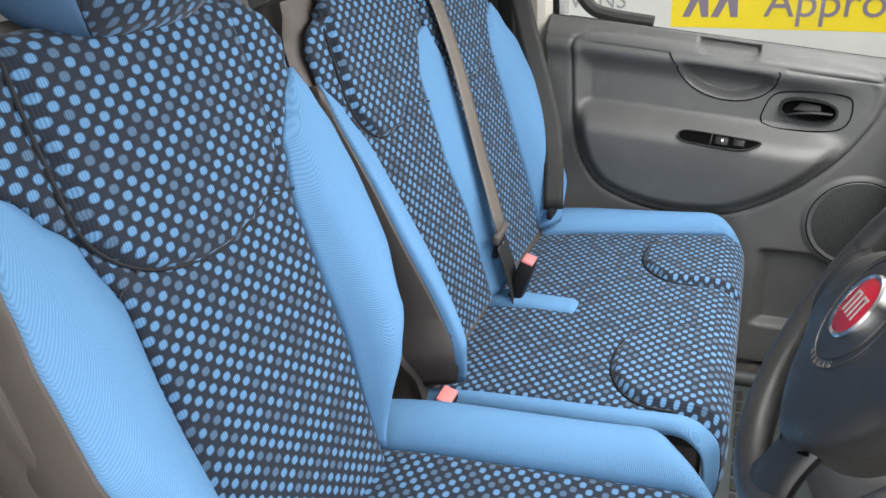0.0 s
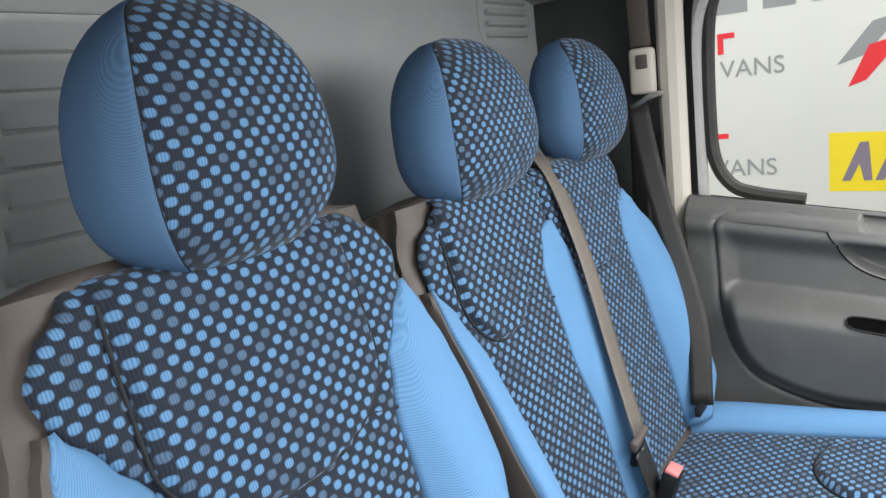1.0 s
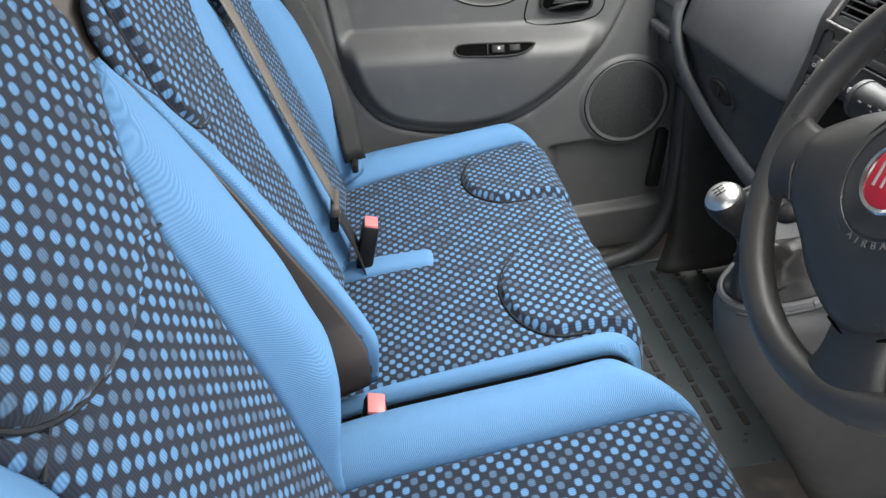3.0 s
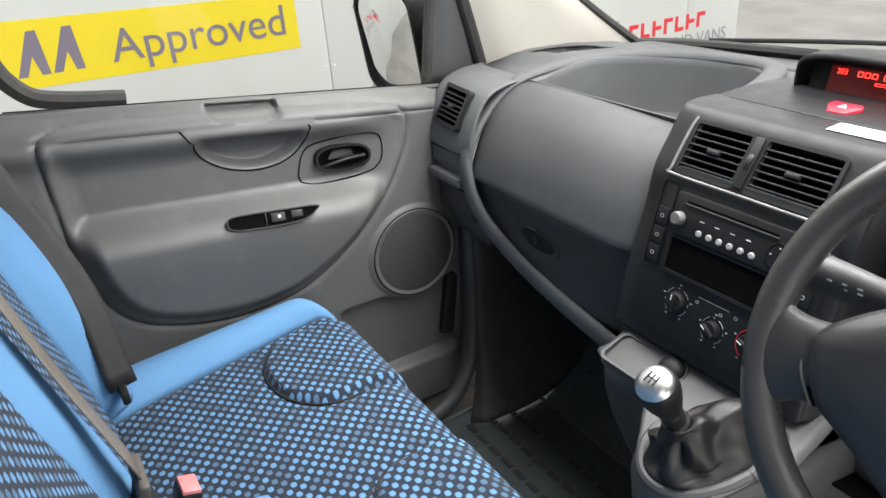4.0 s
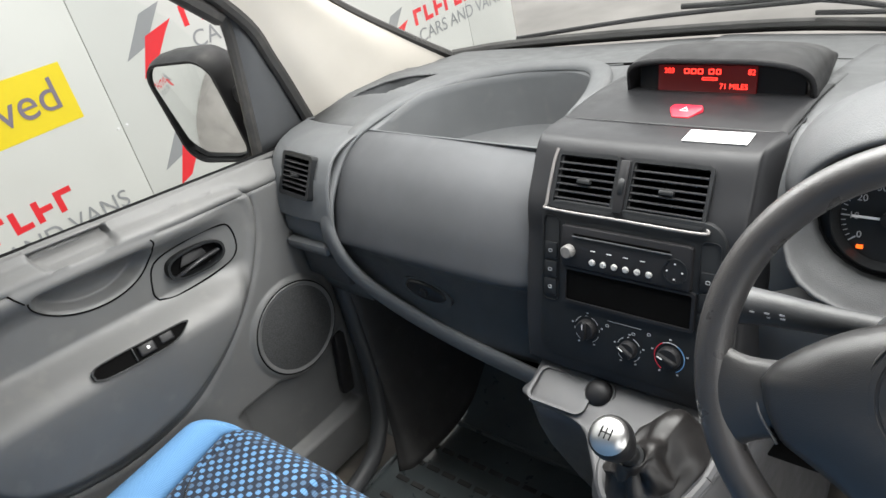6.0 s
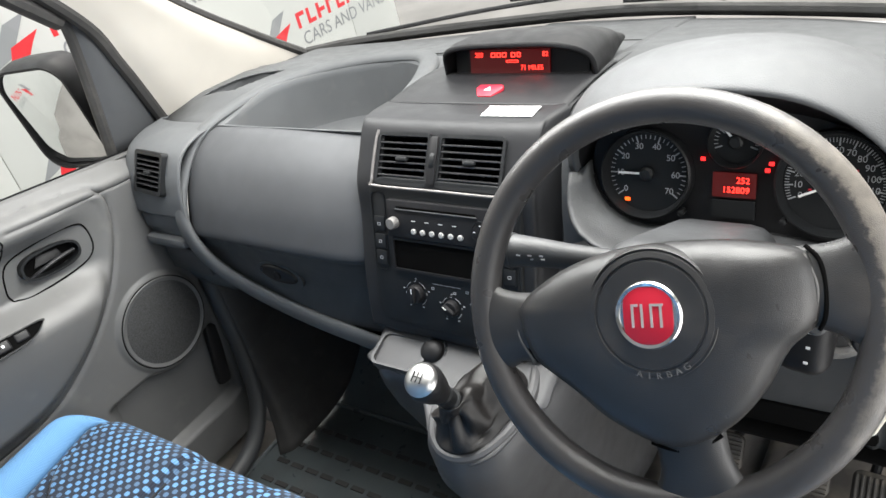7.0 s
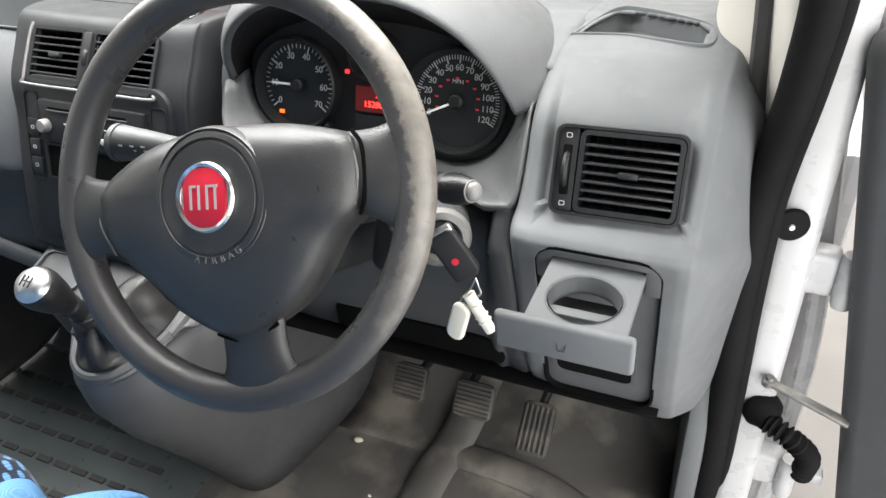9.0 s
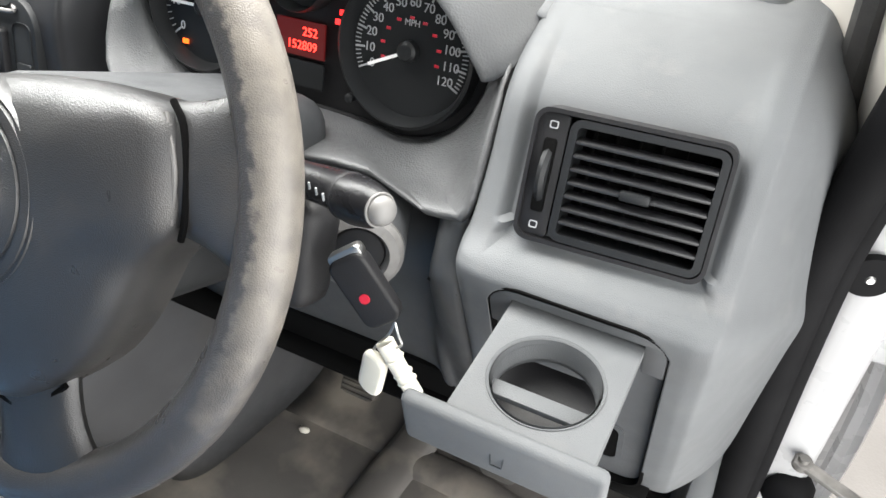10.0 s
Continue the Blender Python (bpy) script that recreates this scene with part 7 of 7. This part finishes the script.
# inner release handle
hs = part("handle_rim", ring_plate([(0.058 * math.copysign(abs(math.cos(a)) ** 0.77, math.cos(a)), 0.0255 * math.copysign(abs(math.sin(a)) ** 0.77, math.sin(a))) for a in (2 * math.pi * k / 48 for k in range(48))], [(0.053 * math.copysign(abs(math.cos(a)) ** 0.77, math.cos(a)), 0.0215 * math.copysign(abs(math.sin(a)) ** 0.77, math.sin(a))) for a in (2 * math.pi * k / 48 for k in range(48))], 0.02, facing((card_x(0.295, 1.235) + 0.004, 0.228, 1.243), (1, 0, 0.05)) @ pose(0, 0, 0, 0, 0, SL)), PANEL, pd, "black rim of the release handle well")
# Near-black back plate painting the shade in the handle hollow.
part("recess", plate([(0.053 * math.copysign(abs(math.cos(a)) ** 0.77, math.cos(a)), 0.0215 * math.copysign(abs(math.sin(a)) ** 0.77, math.sin(a))) for a in (2 * math.pi * k / 32 for k in range(32))], 0.003, facing((card_x(0.295, 1.235) - 0.013, 0.228, 1.243), (1, 0, 0.05)) @ pose(0, 0, 0, 0, 0, SL)), GAPSHADE, hs)
LX = card_x(0.295, 1.235)
part("lever", tube([(LX - 0.004, 0.180, 1.230), (LX + 0.003, 0.20, 1.236), (LX + 0.005, 0.235, 1.240), (LX - 0.003, 0.274, 1.236)], (0.004, 0.0055), 14, 6, 0.7), STACK, hs, "satin black release lever")
part("lever_plate", plate([(-0.026, -0.004), (0.03, -0.002), (0.026, 0.014), (-0.012, 0.016)], 0.003, facing((LX - 0.007, 0.224, 1.243), (1, 0, 0.35)) @ pose(0, 0, 0, 0, 0, SL), 0.001), BLACK, hs)
# seams round the grip
def on_card(y, z, lift=0.0036):
    return (card_x(y, z) + lift, y, z)


crescent = [(0.056 - 0.104 * math.cos(a), sill_z(0.056 - 0.104 * math.cos(a)) - 0.058 - 0.066 * math.sin(a)) for a in (math.pi * k / 24 for k in range(25))]
part("pull_line", tube([on_card(y, z) for y, z in crescent], 0.0015, 6, 2), GAPSHADE, pd)
for pts in (((-0.066, 0.034), (-0.060, 0.044), (-0.052, 0.056)), ((0.158, 0.060), (0.163, 0.048), (0.160, 0.040))):
    part("pull_line", tube([on_card(y, sill_z(y) - d) for y, d in pts], 0.0015, 6, 3), GAPSHADE, pd)
part("handle_line", tube([(card_x(0.225 + y, 1.241 + z - 0.114 * y) + 0.0034, 0.225 + y, 1.241 + z - 0.114 * y) for y, z in ((-0.086, -0.04), (-0.088, -0.02), (-0.066, 0.026), (0.0, 0.043), (0.065, 0.046), (0.084, 0.032), (0.08, -0.012), (0.045, -0.036), (-0.05, -0.046), (-0.086, -0.04))], 0.0016, 6, 5), GAPSHADE, pd)
SPM = facing((-0.7305, 0.357, 1.0), (1, 0, 0.0))
part("speaker_ring", lathe([(0.098, -0.01), (0.098, 0.001), (0.096, 0.0025), (0.0935, 0.001)], SPM, 56), TRIM, pd)
part("speaker_grille", lathe([(0.0945, 0.0), (0.08, 0.0025), (0.0, 0.004)], SPM, 56), mat("speaker mesh", (0.040, 0.041, 0.041), 0.6, bump=1.0, bscale=420, var=0.5, vscale=420), pd, "round perforated speaker grille")
# Black block standing in for the shaded slot of the map pocket.
part("pocket_slot", rbox((0.02, 0.034, 0.16), m=Matrix.Translation((-0.760, 0.447, 0.83)) @ pose(0, 0, 0, -10, 0, 0), bevel=0.008), BLACK, pd)
part("speaker_line", torus(0.0985, 0.0016, SPM, nt=6), GAPSHADE, pd)

# outside mirror
om = thing("door_mirror", (-0.95, 0.58, 1.35), "black outside mirror on the passenger door", "mirror")
MMX = facing((-1.122, 0.548, 1.366), (0.27, -1, -0.15))
hrow = []
for k, z in ((1.0, 0.012), (1.04, 0.0), (1.05, -0.03), (0.98, -0.07), (0.8, -0.10), (0.45, -0.12)):
    hrow.append([MMX @ Vector((x * k, y * k, z)) for x, y in rrect(0.20, 0.262, 0.055, 8)])
hrow.append([MMX @ Vector((0, 0, -0.123))] * len(hrow[0]))
b = sheet(hrow, loop=True)
bmesh.ops.remove_doubles(b, verts=b.verts, dist=1e-6)
part("housing", b, BLACK, om, "black plastic mirror housing")
MG = facing((-1.122, 0.541, 1.366), (0.25, -1, -0.19))
mrow = [[MG @ Vector((x * k, y * k, 0.012 - 0.5 * ((x * k) ** 2 + (y * k) ** 2) / 0.62)) for x, y in rrect(0.186, 0.246, 0.046, 8)] for k in (1.0, 0.85, 0.7, 0.55, 0.4, 0.25, 0.12)]
mrow.append([MG @ Vector((0, 0, 0.012))] * len(mrow[0]))
b = sheet(mrow, loop=True)
bmesh.ops.remove_doubles(b, verts=b.verts, dist=1e-6)
part("mirror_glass", b, MIRROR, om, "silvered convex mirror glass")
part("bezel", ring_plate(rrect(0.2, 0.262, 0.055, 8), rrect(0.188, 0.250, 0.048, 8), 0.014, MMX @ pose(0, 0, 0.013)), BLACK, om)
for z in (1.33, 1.40):
    part("arm", rbox((0.17, 0.06, 0.045), (-0.93, 0.60, z), bevel=0.016, seg=3), BLACK, om)

# ---- driver's door opening and open door ----
seal = [(0.838, 0.62, FZ + 0.02), (0.838, 0.585, 0.74), (0.832, 0.56, 0.95), (0.826, 0.55, 1.13), (0.826, 0.548, 1.26), (0.838, 0.53, 1.40), (0.836, 0.46, 1.53), (0.805, 0.28, 1.74), (0.785, 0.10, 1.87), (0.78, -0.2, 1.90)]
solo("door_seal", tube(seal, 0.019, 12, 8, 1.0), SEAL, "black rubber door opening seal", "seal", kind="structure")
solo("door_seal_lip", tube([Vector(p) + Vector((0.017, 0.003, 0)) for p in seal], 0.010, 12, 8, 1.0), SEAL, "black rubber door opening seal lip", "seal", kind="structure")
solo("wall_hinge_pillar", rbox((0.05, 0.16, 1.0), (0.872, 0.655, 0.98), bevel=0.015, seg=3), WHITE, "white painted door hinge pillar", "pillar", kind="structure")
solo("wall_front_wing", rbox((0.04, 0.9, 0.75), (0.93, 1.2, 0.85), bevel=0.02), WHITE, "white painted front wing", "panel", kind="structure")
solo("kick_panel", rbox((0.03, 0.34, 0.46), m=Matrix.Translation((0.80, 0.72, 0.80)) @ pose(0, 0, 0, 0, 0, 3), bevel=0.008), DASH, "grey kick panel beside the pedals", "panel", kind="structure")
solo("door_sill", rbox((0.10, 1.2, 0.10), (0.85, 0.05, FZ - 0.03), bevel=0.02), WHITE, "white painted door sill", "sill", kind="structure")
cover = [[(0.805, 0.605, 1.33), (0.795, 0.555, 1.49), (0.78, 0.50, 1.60), (0.745, 0.30, 1.80)], [(0.828, 0.60, 1.30), (0.82, 0.53, 1.45), (0.80, 0.47, 1.58), (0.775, 0.28, 1.77)], [(0.84, 0.575, 1.24), (0.84, 0.54, 1.40), (0.835, 0.46, 1.53), (0.805, 0.28, 1.74)]]
solo("pillar_cover", sheet(surf(cover, 20, 10)), CREAM, "pale trim between windscreen pillar and door seal", "trim", kind="structure", solid=0.006, offset=0)
grom = thing("rubber_buffer", (0.86, 0.575, 1.215), "round black rubber buffer on the hinge pillar", "buffer")
part("disc", lathe([(0.020, 0), (0.019, 0.006), (0.012, 0.008), (0, 0.008)], facing((0.862, 0.570, 1.219), (0.3, -1, 0)), 24), SEAL, grom)
part("dimple", lathe([(0.004, 0), (0.003, 0.0015), (0, 0.001)], facing((0.8635, 0.562, 1.219), (0.3, -1, 0)), 12), SATIN, grom)
cs = thing("door_check_strap", (0.87, 0.58, 0.97), "steel door check strap between pillar and door", "door check")
part("strap", rbox((0.11, 0.014, 0.006), m=Matrix.Translation((0.926, 0.556, 0.976)) @ pose(0, 0, 0, 0, 14, -10), bevel=0.002), DULL, cs)
part("pivot", lathe([(0.009, -0.004), (0.009, 0.004), (0.0055, 0.005), (0.005, 0.009), (0, 0.009)], facing((0.882, 0.565, 0.986), (0, 0, 1), (0, 1, 0)), 16), DULL, cs)
bl = thing("cable_bellows", (0.88, 0.575, 0.90), "black corrugated rubber cable bellows between pillar and door", "bellows")
part("boot", lathe([(0.026, -0.01), (0.026, 0.0), (0.019, 0.010), (0.015, 0.02), (0, 0.02)], facing((0.886, 0.572, 0.925), (0.5, -1, 0)), 20), SEAL, bl)
bp_ = cr([(0.892, 0.555, 0.925), (0.922, 0.54, 0.920), (0.948, 0.55, 0.885), (0.952, 0.58, 0.82)], 60)
brow = []
for k, q in enumerate(bp_):
    d = (bp_[min(k + 1, 60)] - bp_[max(k - 1, 0)]).normalized()
    a1 = d.cross(Vector((0, 1, 0.3))).normalized()
    a2 = d.cross(a1)
    r = 0.0125 + 0.0035 * math.sin(k * 1.3)
    brow.append([q + r * (math.cos(t) * a1 + math.sin(t) * a2) for t in (2 * math.pi * j / 16 for j in range(16))])
part("tube", sheet(brow, loop=True), SEAL, bl)
dd = thing("driver_door", (0.98, 0.62, 0.62), "open white driver door with dark inner lining", "door", kind="structure")
OD = Matrix.Translation((0.963, 0.585, 0.95)) @ pose(0, 0, 0, 0, -10, 0) @ pose(0, 0, 0, 0, 0, 72) @ Matrix.Translation((0, 0, -0.95))
part("frame", rbox((0.06, 0.95, 0.90), m=OD @ pose(0.06, -0.48, 1.01), bevel=0.02, seg=3), WHITE, dd, "white painted door edge")
part("lining", rbox((0.06, 0.90, 0.86), m=OD @ pose(-0.004, -0.462, 1.02), bevel=0.03, seg=3), DASH_LOW, dd, "dark grey door lining")
part("window_frame", tube([OD @ Vector(p) for p in ((0.06, -0.02, 1.42), (0.05, -0.2, 1.6), (0.03, -0.5, 1.88), (0.03, -0.85, 1.9), (0.05, -0.93, 1.45))], 0.02, 10, 6), WHITE, dd)
for z in (1.145, 0.80):
    hg = part("hinge", rbox((0.055, 0.035, 0.06), (0.90, 0.602, z), bevel=0.010, seg=3), WHITE, dd, "white painted steel hinge")
    part("knuckle", lathe([(0.0, -0.036), (0.011, -0.036), (0.013, -0.03), (0.013, 0.03), (0.011, 0.036), (0, 0.036)], Matrix.Translation((0.936, 0.585, z)), 18), WHITE, hg)
    part("hinge_arm", rbox((0.05, 0.022, 0.022), (0.955, 0.588, z + 0.015), bevel=0.006), WHITE, hg)
solo("wing_edge", tube([(0.925, 0.66, 0.62), (0.93, 0.655, 0.95), (0.905, 0.65, 1.2), (0.875, 0.66, 1.42)], 0.012, 8, 6), WHITE, "white painted wing edge beside the hinges", "panel", kind="structure")
